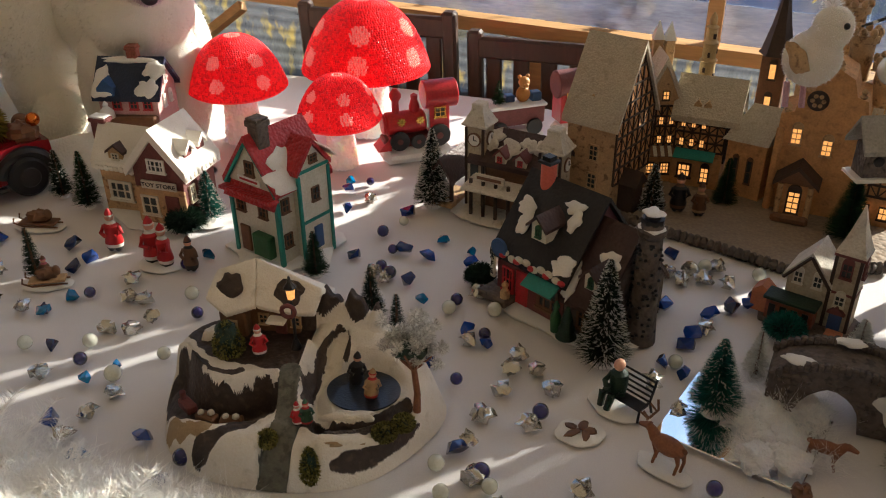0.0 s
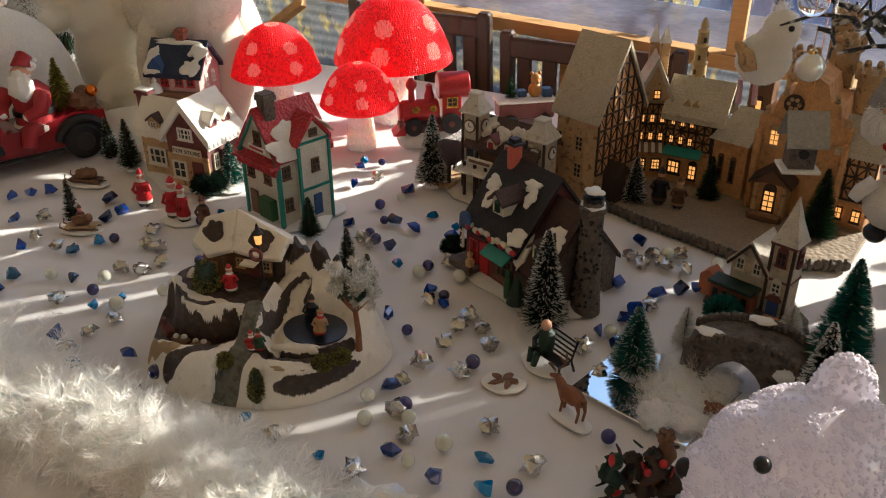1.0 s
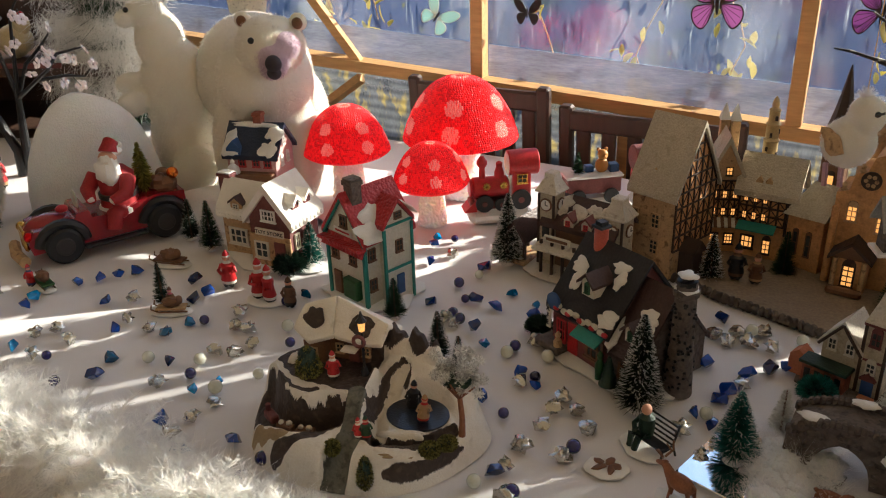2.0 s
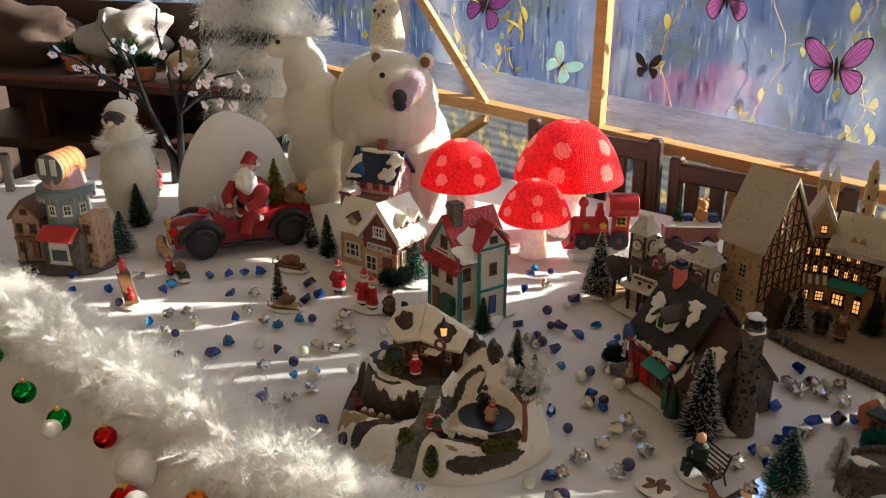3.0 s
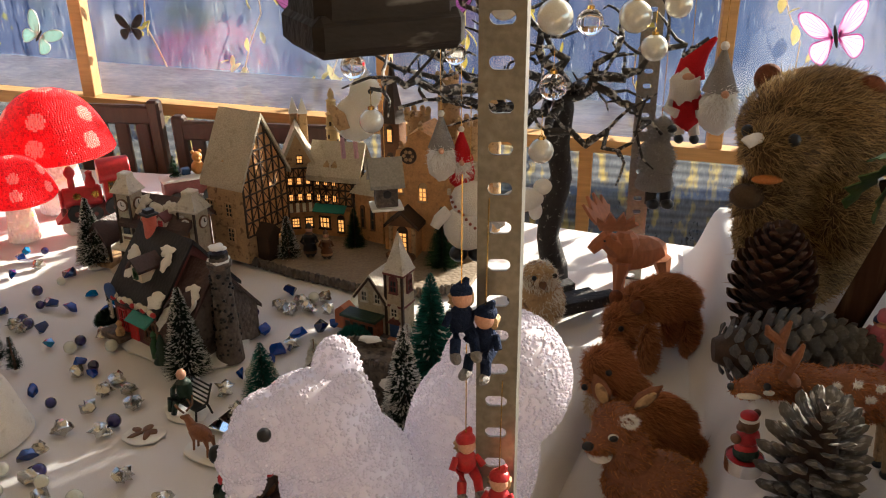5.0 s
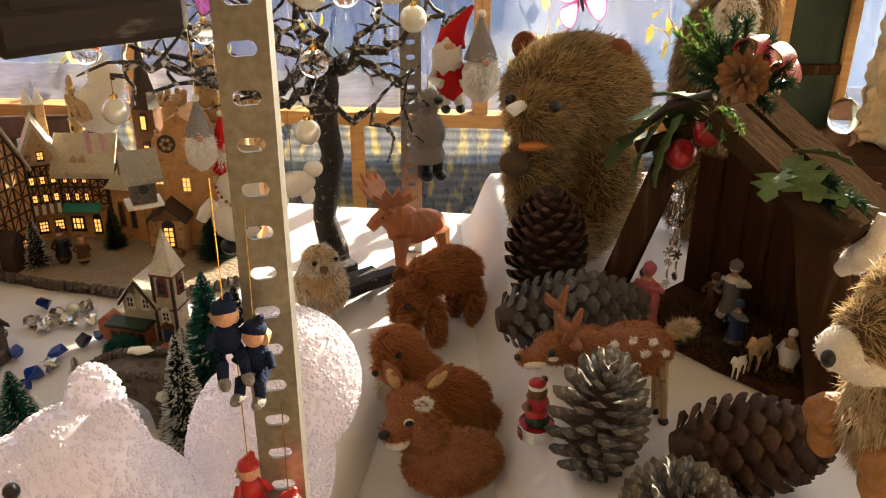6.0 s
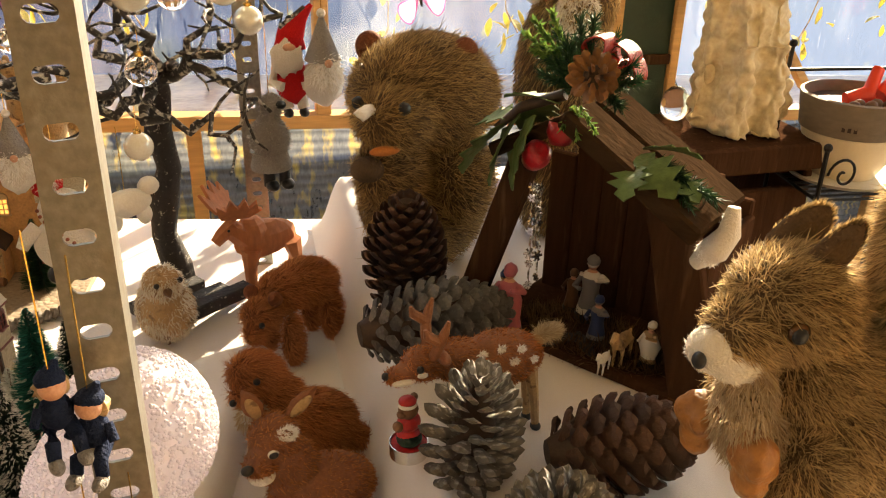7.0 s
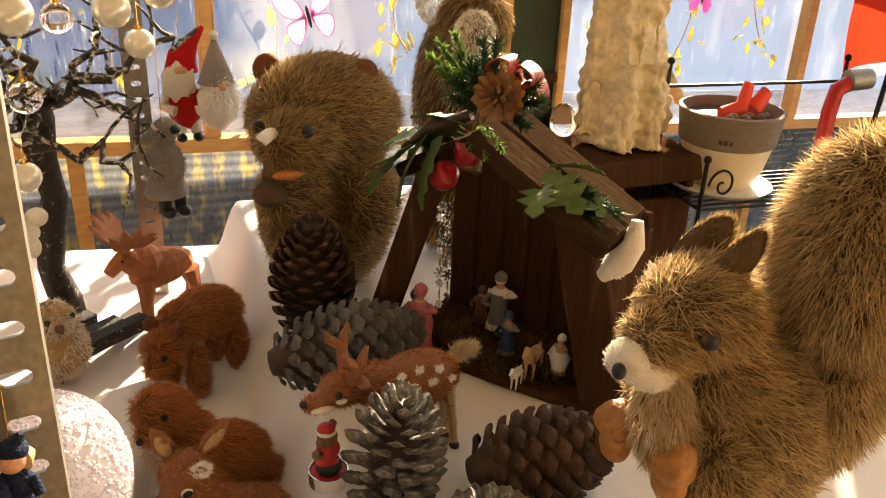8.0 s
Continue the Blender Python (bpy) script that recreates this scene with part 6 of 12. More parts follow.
    for n, poly in enumerate(wings):
        m = len(poly)
        g = Geo().add([tuple(p) for p in poly] + [tuple(p + Vector((0, 0.004, -0.008))) for p in poly], [tuple(range(m)), tuple(range(2 * m - 1, m - 1, -1))] + [(i, i + m, (i + 1) % m + m, (i + 1) % m) for i in range(m)])
        back = (poly[0], poly[1] if n == 0 else poly[4])
        g.add([tuple(back[0]), tuple(back[1]), (back[1].x, 0.064, 0.106), (back[0].x, 0.066, 0.110), tuple(back[0] - Vector((0, 0, 0.008))), tuple(back[1] - Vector((0, 0, 0.008))), (back[1].x, 0.062, 0.098), (back[0].x, 0.064, 0.102)],
              [(0, 1, 2, 3), (7, 6, 5, 4), (0, 4, 5, 1), (1, 5, 6, 2), (2, 6, 7, 3), (3, 7, 4, 0)])
        roof = fused("roof_wing", g, snowy, c, "snowy roof wing", voxel=0.0016)
        mid = sum(poly, Vector()) / m + (Vector((-0.001, 0.003, 0.002)) if n == 0 else Vector((0.001, 0.003, 0.002)))
        nrm = (poly[1] - poly[0]).cross(poly[-1] - poly[0]).normalized()
        nrm = nrm if nrm.z > 0 else -nrm
        part("roof_patch", Geo().patch(0.0165, 0.0150, 0.0024, 131 + n, Matrix.Translation(mid + nrm * 0.0006) @ nrm.to_track_quat("Z", "Y").to_matrix().to_4x4(), wob=0.22), rock, roof, "bare brown roof patch")
    part("porch_canopy", Geo().box(-0.012, -0.006, 0.102, 0.022, 0.016, 0.004, bev=0.0015), snowy, c)
    part("cottage_door", Geo().box(-0.014, 0.0095, 0.086, 0.014, 0.003, 0.026, bev=0.001), M["maroon"], c)
    for x in (-0.034, 0.004):
        window(c, at(x, 0.0105, 0.092), 0.012, 0.014, "tan", "glasspane")
    window(c, at(-0.066, -0.0045, 0.090), 0.012, 0.012, "tan", "glasspane")
    part("side_snow", Geo().patch(0.012, 0.012, 0.012, 12, at(-0.090, -0.008, 0.072)).patch(0.010, 0.009, 0.008, 14, at(-0.070, -0.022, 0.074)), snowy, c)
    # street lamp
    lx, ly = 0.012, -0.016
    lz = float(hill_height(lx, ly)) - 0.002
    lp = part("street_lamp", Geo().tube([(lx, ly, lz), (lx, ly, 0.140)], 0.0018, 8).cyl(lx, ly, lz, 0.007, 0.014, 10, top=0.0028), M["black"], h, "black street lamp")
    part("lamp_glass", Geo().cyl(lx, ly, 0.140, 0.0042, 0.014, 6, top=0.0058), M["lit"], lp, "yellow lamp glass")
    part("lamp_top", Geo().lathe([(0.0078, 0.154), (0.003, 0.160), (0.001, 0.168)], 8, at(lx, ly, 0)), M["black"], lp)
    part("lamp_wreath", Geo().tube([(lx - 0.003 + 0.0075 * math.cos(q), ly - 0.005, 0.126 + 0.0075 * math.sin(q)) for q in np.linspace(0, 6.28, 13)], 0.0026, 7), M["maroon"], lp)
    moss = fibre("moss_bush", (0.035, 0.042, 0.010), (0.36, 0.32, 0.10), 0.4)
    for x, y, z, r, hh in ((-0.060, -0.034, 0.090, 0.016, 0.027), (0.064, -0.144, 0.026, 0.009, 0.026), (0.150, -0.092, 0.050, 0.012, 0.007), (0.134, -0.108, 0.049, 0.013, 0.007), (0.014, -0.128, 0.040, 0.010, 0.009)):
        n = 900
        d = np.random.normal(size=(n, 3))
        d /= np.linalg.norm(d, axis=1, keepdims=True)
        taper = np.clip(1.05 - 0.55 * d[:, 2], 0.4, 1.4) if hh > 0.02 else np.ones(n)
        b = part("bush", Geo().blades(d * np.array([r, r, hh]) * 0.85 * np.stack([taper, taper, np.ones(n)], 1) + np.array([x, y, z]), d + np.random.normal(0, 0.6, (n, 3)), 0.0042, 0.0024, 0.3), moss, h, "mossy green bush", smooth=0)
        part("bush_core", Geo().ball(x, y, z, r * 0.85, r * 0.85, hh * 0.85, lump=0.3), M["darkgreen"], b)
    # tree with a frosted crown
    tx, ty = 0.156, -0.054
    g = Geo().tube([(tx, ty, 0.035), (tx + 0.001, ty, 0.06), (tx - 0.003, ty + 0.002, 0.098)], [0.0046, 0.0036, 0.003], 8)
    for i in range(7):
        q = i * 0.9
        g.tube([(tx - 0.003, ty + 0.002, 0.088), (tx - 0.003 + 0.02 * math.cos(q), ty + 0.002 + 0.02 * math.sin(q), 0.108 + 0.006 * (i % 3))], [0.002, 0.001], 6)
    tt = part("frosted_tree", g, M["fur_brown"], h, "little tree with frosted crown")
    r = random.Random(8)
    cl = np.array([(tx - 0.004 + r.gauss(0, 0.0135), ty + 0.002 + r.gauss(0, 0.0125), 0.122 + r.gauss(0, 0.012)) for i in range(46)])
    n = 9000
    d = np.random.normal(size=(n, 3))
    d /= np.linalg.norm(d, axis=1, keepdims=True)
    roots = cl[np.random.randint(0, len(cl), n)] + d * np.random.uniform(0.001, 0.006, (n, 1))
    part("crown", Geo().blades(roots, d + np.random.normal(0, 0.4, (n, 3)) + np.array([0, 0, 0.2]), 0.0045, 0.0012, 0.3), fibre("frosted_foliage", (0.42, 0.41, 0.36), (0.97, 0.95, 0.90), 0.15), tt, "white frosted leaves", smooth=0)
    part("bough", Geo().ball(tx - 0.004, ty + 0.002, 0.116, 0.016, 0.015, 0.010, lump=0.5), M["darkgreen"], tt)
    # figures on the hill
    for nm, x, y, hh, c1, c2 in (("santa_figure", -0.023, -0.036, 0.042, "red", "white"), ("couple_figure", 0.051, -0.106, 0.034, "green", "red"),
                                 ("couple_figure", 0.042, -0.108, 0.031, "red", "white"), ("skater_figure", 0.084, -0.036, 0.044, "black", "black"), ("skater_figure", 0.107, -0.059, 0.041, "tan", "red")):
        f = figurine(nm, "tiny painted figure on the winter hill", 0, 0, hh, c1, c2)
        f.parent = h
        f.matrix_basis = at(x, y, float(hill_height(x, y)) + (0.0015 if "skater" in nm else 0)) @ rot("Z", 25) @ rot("Y", 6 if "skater" in nm else 0)
        for key in ("category", "group", "label"):
            if key in f:
                del f[key]


hill()
bottle_brush("bottle_brush_tree", "small dark green bottle brush tree", -0.082, 0.838, 0.085, 0.022, "frostgreen", 0.1, n=900)
bottle_brush("bottle_brush_tree", "very small dark green bottle brush tree", -0.045, 0.822, 0.058, 0.013, "frostgreen", 0.1, n=600)
bottle_brush("bottle_brush_tree", "dark bottle brush tree with white frost beside the cafe", 0.217, 0.796, 0.150, 0.036, "frostgreen", 0.22, n=3200)
bottle_brush("bottle_brush_tree", "dark frosted bottle brush tree beside the station", -0.066, 1.185, 0.140, 0.034, "frostgreen", 0.35, n=2400)
bottle_brush("bottle_brush_tree", "teal bottle brush tree standing on the mirror", 0.342, 0.722, 0.100, 0.033, "tealgreen", 0.12, z=0.004, n=2400)
bottle_brush("bottle_brush_tree", "tall teal bottle brush tree", 0.566, 0.745, 0.195, 0.05, "tealgreen", 0.05, n=3200)
bottle_brush("bottle_brush_tree", "tall dark frosted bottle brush tree", 0.535, 0.640, 0.172, 0.038, "frostgreen", 0.4, n=2800)
bottle_brush("bottle_brush_tree", "dark bottle brush tree behind the bridge", 0.60, 0.86, 0.11, 0.03, "frostgreen", 0.2, n=1500)
bottle_brush("bottle_brush_tree", "small white frosted tree by the chapel", 0.527, 0.86, 0.055, 0.02, "frosttip", 0.5, n=900)
bottle_brush("bottle_brush_tree", "silver sparkling little tree", 0.398, 0.80, 0.065, 0.018, "frosttip", 0.5, n=700)
bottle_brush("bottle_brush_tree", "dark fir on the town square", 0.289, 1.209, 0.092, 0.025, "frostgreen", 0.35, z=0.0, n=1200)
bottle_brush("bottle_brush_tree", "dark green fir on the town square", 0.408, 1.255, 0.09, 0.024, "fir", 0.0, n=1200)
bottle_brush("bottle_brush_tree", "dark green fir beside the town church", 0.576, 1.16, 0.128, 0.036, "fir", 0.0, n=1500)
bottle_brush("bottle_brush_tree", "dark fir with baubles beside the red car", -0.70, 1.12, 0.09, 0.022, "frostgreen", 0.15, n=1100)
bottle_brush("bottle_brush_tree", "green fir with snow beside the toy store", -0.635, 1.09, 0.105, 0.026, "fir", 0.15, n=1200)
bottle_brush("bottle_brush_tree", "blue green fir beside the toy store", -0.413, 1.08, 0.09, 0.028, "tealgreen", 0.2, n=1200)
bottle_brush("bottle_brush_tree", "dark fir in front of the cream house", -0.191, 0.937, 0.075, 0.022, "fir", 0.0, n=1000)
bottle_brush("bottle_brush_tree", "teal frosted tree beside the lighthouse", -1.035, 0.895, 0.105, 0.034, "tealgreen", 0.3, n=1800)
bottle_brush("bottle_brush_tree", "dark green tree behind the lighthouse", -1.13, 1.03, 0.115, 0.033, "fir", 0.05, n=1600)
bottle_brush("bottle_brush_tree", "dark teal tree at the edge of the table", -1.28, 0.74, 0.08, 0.03, "tealgreen", 0.1, n=1000)


def round_bush(x, y, r, mat, label, squash=0.8):
    t = thing("round_bush", label, "bush", x, y, 0, group="round bushes")
    n = 1500
    d = np.random.normal(size=(n, 3))
    d /= np.linalg.norm(d, axis=1, keepdims=True)
    d[:, 2] = np.abs(d[:, 2]) * 1.0 - 0.1
    part("twig_ball", Geo().blades(d * r * 0.55 * np.array([1, 1, squash]) + np.array([0, 0, r * 0.45]), d + np.random.normal(0, 0.4, (n, 3)), r * 0.45, r * 0.06, 0.2), M[mat], t, smooth=0)
    part("bush_core", Geo().ball(0, 0, r * 0.45, r * 0.65, r * 0.65, r * 0.5, lump=0.3), M["darkgreen"], t)


round_bush(0.444, 0.885, 0.030, "tealgreen", "round teal frosted bush")
round_bush(-0.437, 1.04, 0.036, "frostgreen", "round dark frosted bush")
round_bush(0.045, 0.955, 0.026, "frostgreen", "round dark bush beside the cafe")

# ---- scattered gems ----
def gem_mesh(seed, s):
    r = random.Random(seed)
    bm = bmesh.new()
    for i in range(10):
        up = 1 - 2 * (i + 0.5) / 10
        a, q = i * 2.39996 + r.uniform(-0.5, 0.5), math.sqrt(1 - up * up)
        k = r.uniform(0.62, 1.30)
        bm.verts.new(Vector((q * math.cos(a) * 1.18, q * math.sin(a) * 0.92, up * 0.80)) * s * k)
    bmesh.ops.convex_hull(bm, input=bm.verts)
    loose = [v for v in bm.verts if not v.link_faces]
    bmesh.ops.delete(bm, geom=loose, context="VERTS")
    bmesh.ops.bevel(bm, geom=bm.edges[:], offset=s * 0.06, segments=1, affect="EDGES")
    low = min(v.co.z for v in bm.verts)
    for v in bm.verts:
        v.co.z -= low
    g = Geo()
    bm.verts.index_update()
    g.add([v.co for v in bm.verts], [[v.index for v in f.verts] for f in bm.faces])
    bm.free()
    return g


def gem_pile(name, label, category, group, mats, meshes, places, size=1.0):
    data = [m.mesh(name, M[mats], 0 if name == "gem" else 60) for m in meshes]
    for i, (x, y) in enumerate(places):
        k = size * rnd.uniform(0.85, 1.15)
        o = new(name, data[i % len(data)])
        o.matrix_basis = pose(x, y, -0.001, 0, 0, rnd.uniform(0, 360)) @ Matrix.Diagonal((k, k, k, 1))
        tagged(o, label, category, group)


def foil_mesh(seed):
    """A crinkled foil nugget."""
    g = Geo().ball(0, 0, 0.008, 0.012, 0.010, 0.008, seg=9, rings=6, lump=0.9, freq=2.0)
    r = random.Random(seed)
    g.v = [(x + r.uniform(-1, 1) * 0.0028, y + r.uniform(-1, 1) * 0.0028, max(0, z + r.uniform(-1, 1) * 0.0024)) for x, y, z in g.v]
    return g


gem_pile("gem", "navy blue faceted acrylic gem lying on the cloth", "gem", "blue gems", "bluegem", [gem_mesh(i, 0.0125) for i in range(6)], [
    (-0.584, 0.957), (-0.540, 0.925), (-0.549, 0.899), (-0.529, 0.788), (-0.471, 0.716), (-0.384, 0.578), (-0.273, 0.573), (-0.223, 0.515), (-0.150, 1.000), (-0.082, 1.023), (-0.041, 1.012), (-0.055, 0.937), (0.025, 1.001), (0.047, 0.836), (0.074, 0.809), (0.011, 0.758), (0.067, 0.613), (0.314, 1.068), (0.355, 0.913), (0.328, 0.868), (0.322, 0.844), (0.288, 0.803), (0.315, 0.785), (0.409, 0.949), (-0.220, 1.216), (-0.203, 1.148), (-0.099, 1.148)])
gem_pile("gem", "navy blue faceted acrylic gem lying on the cloth", "gem", "blue gems", "bluegem", [gem_mesh(i + 20, 0.0125) for i in range(5)], [
    (-1.109, 0.730), (-1.023, 0.754), (-0.977, 0.710), (-0.916, 0.751), (-0.821, 0.798), (-0.789, 0.894), (-0.733, 0.937), (-0.690, 0.846), (-0.613, 0.770), (-0.553, 0.649), (0.107, 0.505), (0.168, 0.479), (-0.76, 0.92), (-0.71, 0.96), (0.30, 0.93), (0.385, 0.94)])
gem_pile("gem", "bright teal blue acrylic gem lying on the cloth", "gem", "teal gems", "tealgem", [gem_mesh(i + 40, 0.0114) for i in range(5)], [
    (-0.507, 0.825), (-0.391, 0.658), (-0.368, 0.690), (-0.329, 0.535), (-0.369, 0.966), (-0.027, 1.067), (-0.028, 0.894), (0.021, 1.039), (-0.224, 1.250), (-0.739, 0.684), (-0.560, 0.696), (-0.525, 0.785), (-0.072, 0.508), (-0.196, 0.478), (0.207, 0.526), (0.222, 0.483), (-0.010, 0.428), (0.034, 0.477), (-0.83, 0.83)])
gem_pile("foil_nugget", "crinkled silver nugget lying on the cloth", "nugget", "silver nuggets", "silvergem", [foil_mesh(i) for i in range(7)], [
    (-0.560, 0.790), (-0.452, 0.660), (-0.447, 0.880), (-0.428, 0.836), (-0.421, 0.762), (-0.387, 0.764), (-0.373, 0.795), (-0.403, 0.832), (-0.345, 0.642), (-0.364, 0.565), (0.051, 0.809), (0.117, 0.789), (0.140, 0.764), (0.110, 0.759), (0.103, 0.718), (0.160, 0.727), (0.089, 0.669), (0.140, 0.664), (0.078, 0.628), (0.092, 0.575), (0.201, 0.573), (0.277, 0.762), (0.306, 1.018), (0.356, 1.010), (0.389, 1.000), (0.379, 1.045)])
gem_pile("foil_nugget", "crinkled silver nugget lying on the cloth", "nugget", "silver nuggets", "silvergem", [foil_mesh(i + 30) for i in range(6)], [
    (0.303, 0.717), (-0.174, 1.185), (-0.090, 0.939), (0.050, 0.923), (0.349, 0.888), (-0.356, 0.604), (-0.732, 0.727), (-0.709, 0.749), (-0.665, 0.726), (-0.914, 0.823), (-0.654, 0.873), (-0.616, 0.808), (-0.693, 0.675), (-0.028, 0.492), (0.117, 0.536), (0.262, 0.530), (0.081, 0.469), (-0.11, 0.955), (0.34, 1.03), (0.325, 1.0)])
gem_pile("marble", "dark purple glass marble on the cloth", "marble", "glass marbles", "marble", [Geo().ball(0, 0, 0.0085, 0.0085, seg=20, rings=12)], [
    (-0.486, 0.835), (-0.416, 0.691), (-0.216, 0.549), (-0.386, 0.929), (-0.124, 1.071), (-0.097, 1.021), (-0.102, 0.969), (0.021, 0.897), (0.069, 0.824), (0.048, 0.728), (0.151, 0.683), (0.098, 0.580), (0.331, 0.595), (0.419, 0.965), (-0.316, 0.811), (-0.085, 0.951), (-0.847, 0.714), (-0.662, 0.673), (-0.599, 0.618), (0.250, 0.489), (-0.19, 1.25), (0.27, 0.99)])
gem_pile("pearl", "pale greenish pearl bead on the cloth", "pearl", "pearl beads", "pearl", [Geo().ball(0, 0, 0.009, 0.009, seg=20, rings=12)], [
    (-0.343, 0.854), (-0.319, 0.719), (-0.360, 0.669), (-0.504, 0.711), (-0.424, 0.728), (0.014, 0.875), (0.075, 0.880), (0.050, 0.585), (0.109, 0.562), (0.062, 0.545), (0.433, 1.027), (-0.100, 1.113), (0.305, 0.802), (0.161, 0.531), (0.132, 0.496), (0.051, 0.421), (0.36, 1.04)])

# ---- soft animals and fibres ----
def coat(blobs, n, length, width, flow=(0, 0, 0), lift=0.5, bend=0.25, jitter=0.35, keep=None):
    """Fibres over ellipsoids (centre, radii); those inside another ellipsoid are left out."""
    cs, rs = np.array([b[0] for b in blobs], float), np.array([b[1] for b in blobs], float)
    area = np.array([(r[0] * r[1] + r[1] * r[2] + r[0] * r[2]) for r in rs])
    pick = np.random.choice(len(blobs), n, p=area / area.sum())
    d = np.random.normal(size=(n, 3))
    d /= np.linalg.norm(d, axis=1, keepdims=True)
    p = cs[pick] + d * rs[pick]
    nrm = d / rs[pick]
    nrm /= np.linalg.norm(nrm, axis=1, keepdims=True)
    ok = np.ones(n, bool)
    for c, r in zip(cs, rs):
        ok &= (((p - c) / r) ** 2).sum(1) > 0.86
    if keep is not None:
        ok &= keep(p)
    p, nrm = p[ok], nrm[ok]
    way = nrm * lift + np.array(flow) + np.random.normal(0, jitter, p.shape)
    k = (way * nrm).sum(1, keepdims=True)
    way = way + nrm * np.maximum(0.12 - k, 0)
    return Geo().blades(p - nrm * 0.002, way, np.random.uniform(0.6, 1.1, len(p)) * length, width, bend)


def blobs_mesh(blobs, lump=0.06, grow=1.0):
    g = Geo()
    for c, r in blobs:
        g.ball(*c, *(v * grow for v in r), seg=20, rings=13, lump=lump)
    return g


def beads(blobs, n, r, seed):
    """Small round beads crowded over ellipsoids; those inside another ellipsoid are left out."""
    rs = np.random.RandomState(seed)
    cs, rd = np.array([b[0] for b in blobs], float), np.array([b[1] for b in blobs], float)
    area = np.array([(q[0] * q[1] + q[1] * q[2] + q[0] * q[2]) for q in rd])
    pick = rs.choice(len(blobs), n, p=area / area.sum())
    d = rs.normal(size=(n, 3))
    d /= np.linalg.norm(d, axis=1, keepdims=True)
    p = cs[pick] + d * rd[pick]
    ok = p[:, 2] > 0.004
    for c, q in zip(cs, rd):
        ok &= (((p - c) / q) ** 2).sum(1) > 0.93
    one = Geo().ball(0, 0, 0, 1, seg=6, rings=4)
    base, g = np.array(one.v), Geo()
    for c in p[ok]:
        m = len(g.v)
        g.v += (c + base * r * rs.uniform(0.75, 1.25)).tolist()
        g.f += [tuple(i + m for i in f) for f in one.f]
    return g


def eyes(parent, places, r, mat="black"):
    for p in places:
        part("eye", Geo().ball(*p, r, seg=12, rings=8), M[mat], parent)


def polar_bear():
    t = thing("plush_polar_bear", "large cream plush polar bear standing on four legs", "plush bear", 0, 0, 0)
    blobs = [((-0.745, 1.50, 0.245), (0.125, 0.15, 0.135)), ((-0.66, 1.40, 0.255), (0.105, 0.10, 0.115)), ((-0.600, 1.335, 0.345), (0.072, 0.068, 0.062)), ((-0.585, 1.300, 0.325), (0.042, 0.042, 0.038)),
             ((-0.60, 1.40, 0.11), (0.06, 0.06, 0.13)), ((-0.72, 1.36, 0.11), (0.055, 0.058, 0.13)), ((-0.80, 1.58, 0.11), (0.065, 0.07, 0.13)), ((-0.68, 1.60, 0.11), (0.06, 0.06, 0.13))]
    fused("body", blobs_mesh(blobs, 0.03), M["plush"], t, smooth=60)
    part("fur", coat(blobs, 26000, 0.008, 0.0011, (0, 0, -0.2), 0.6), M["fluff"], t, "short cream fur", smooth=0)
    for x, y in ((-0.662, 1.345), (-0.537, 1.345)):
        e = part("ear", Geo().ball(x, y, 0.393, 0.019, 0.012, 0.018), M["plush"], t)
        part("inner_ear", Geo().ball(x + 0.002, y - 0.008, 0.392, 0.012, 0.007, 0.012), M["brown"], e)
    eyes(t, ((-0.604, 1.272, 0.368), (-0.545, 1.309, 0.370)), 0.0065)
    # purple light on the bear's face, put into the plush and fur colour
    mauve = paint("purple_lit_muzzle", (0.60, 0.47, 0.54), 0.95, 0.25, 60, 0.5, spec=0.1)
    mz = [((-0.572, 1.290, 0.330), (0.034, 0.034, 0.032)), ((-0.562, 1.275, 0.321), (0.026, 0.026, 0.025)), ((-0.556, 1.312, 0.352), (0.030, 0.030, 0.030))]
    fused("muzzle", blobs_mesh(mz, 0.03), mauve, t, "muzzle with purple light painted on as mauve")
    part("muzzle_fur", coat(mz, 7000, 0.009, 0.0010, (0, 0, -0.2), 0.6), fibre("purple_lit_fur", (0.48, 0.34, 0.43), (0.78, 0.68, 0.72)), t, smooth=0)
    part("nose", Geo().ball(-0.5485, 1.252, 0.330, 0.0170, 0.0130, 0.0170).ball(-0.550, 1.254, 0.312, 0.015, 0.011, 0.013), paint("dark_nose", (0.03, 0.025, 0.035), 0.6, 0.3), t, "dark violet nose", smooth=60)


polar_bear()


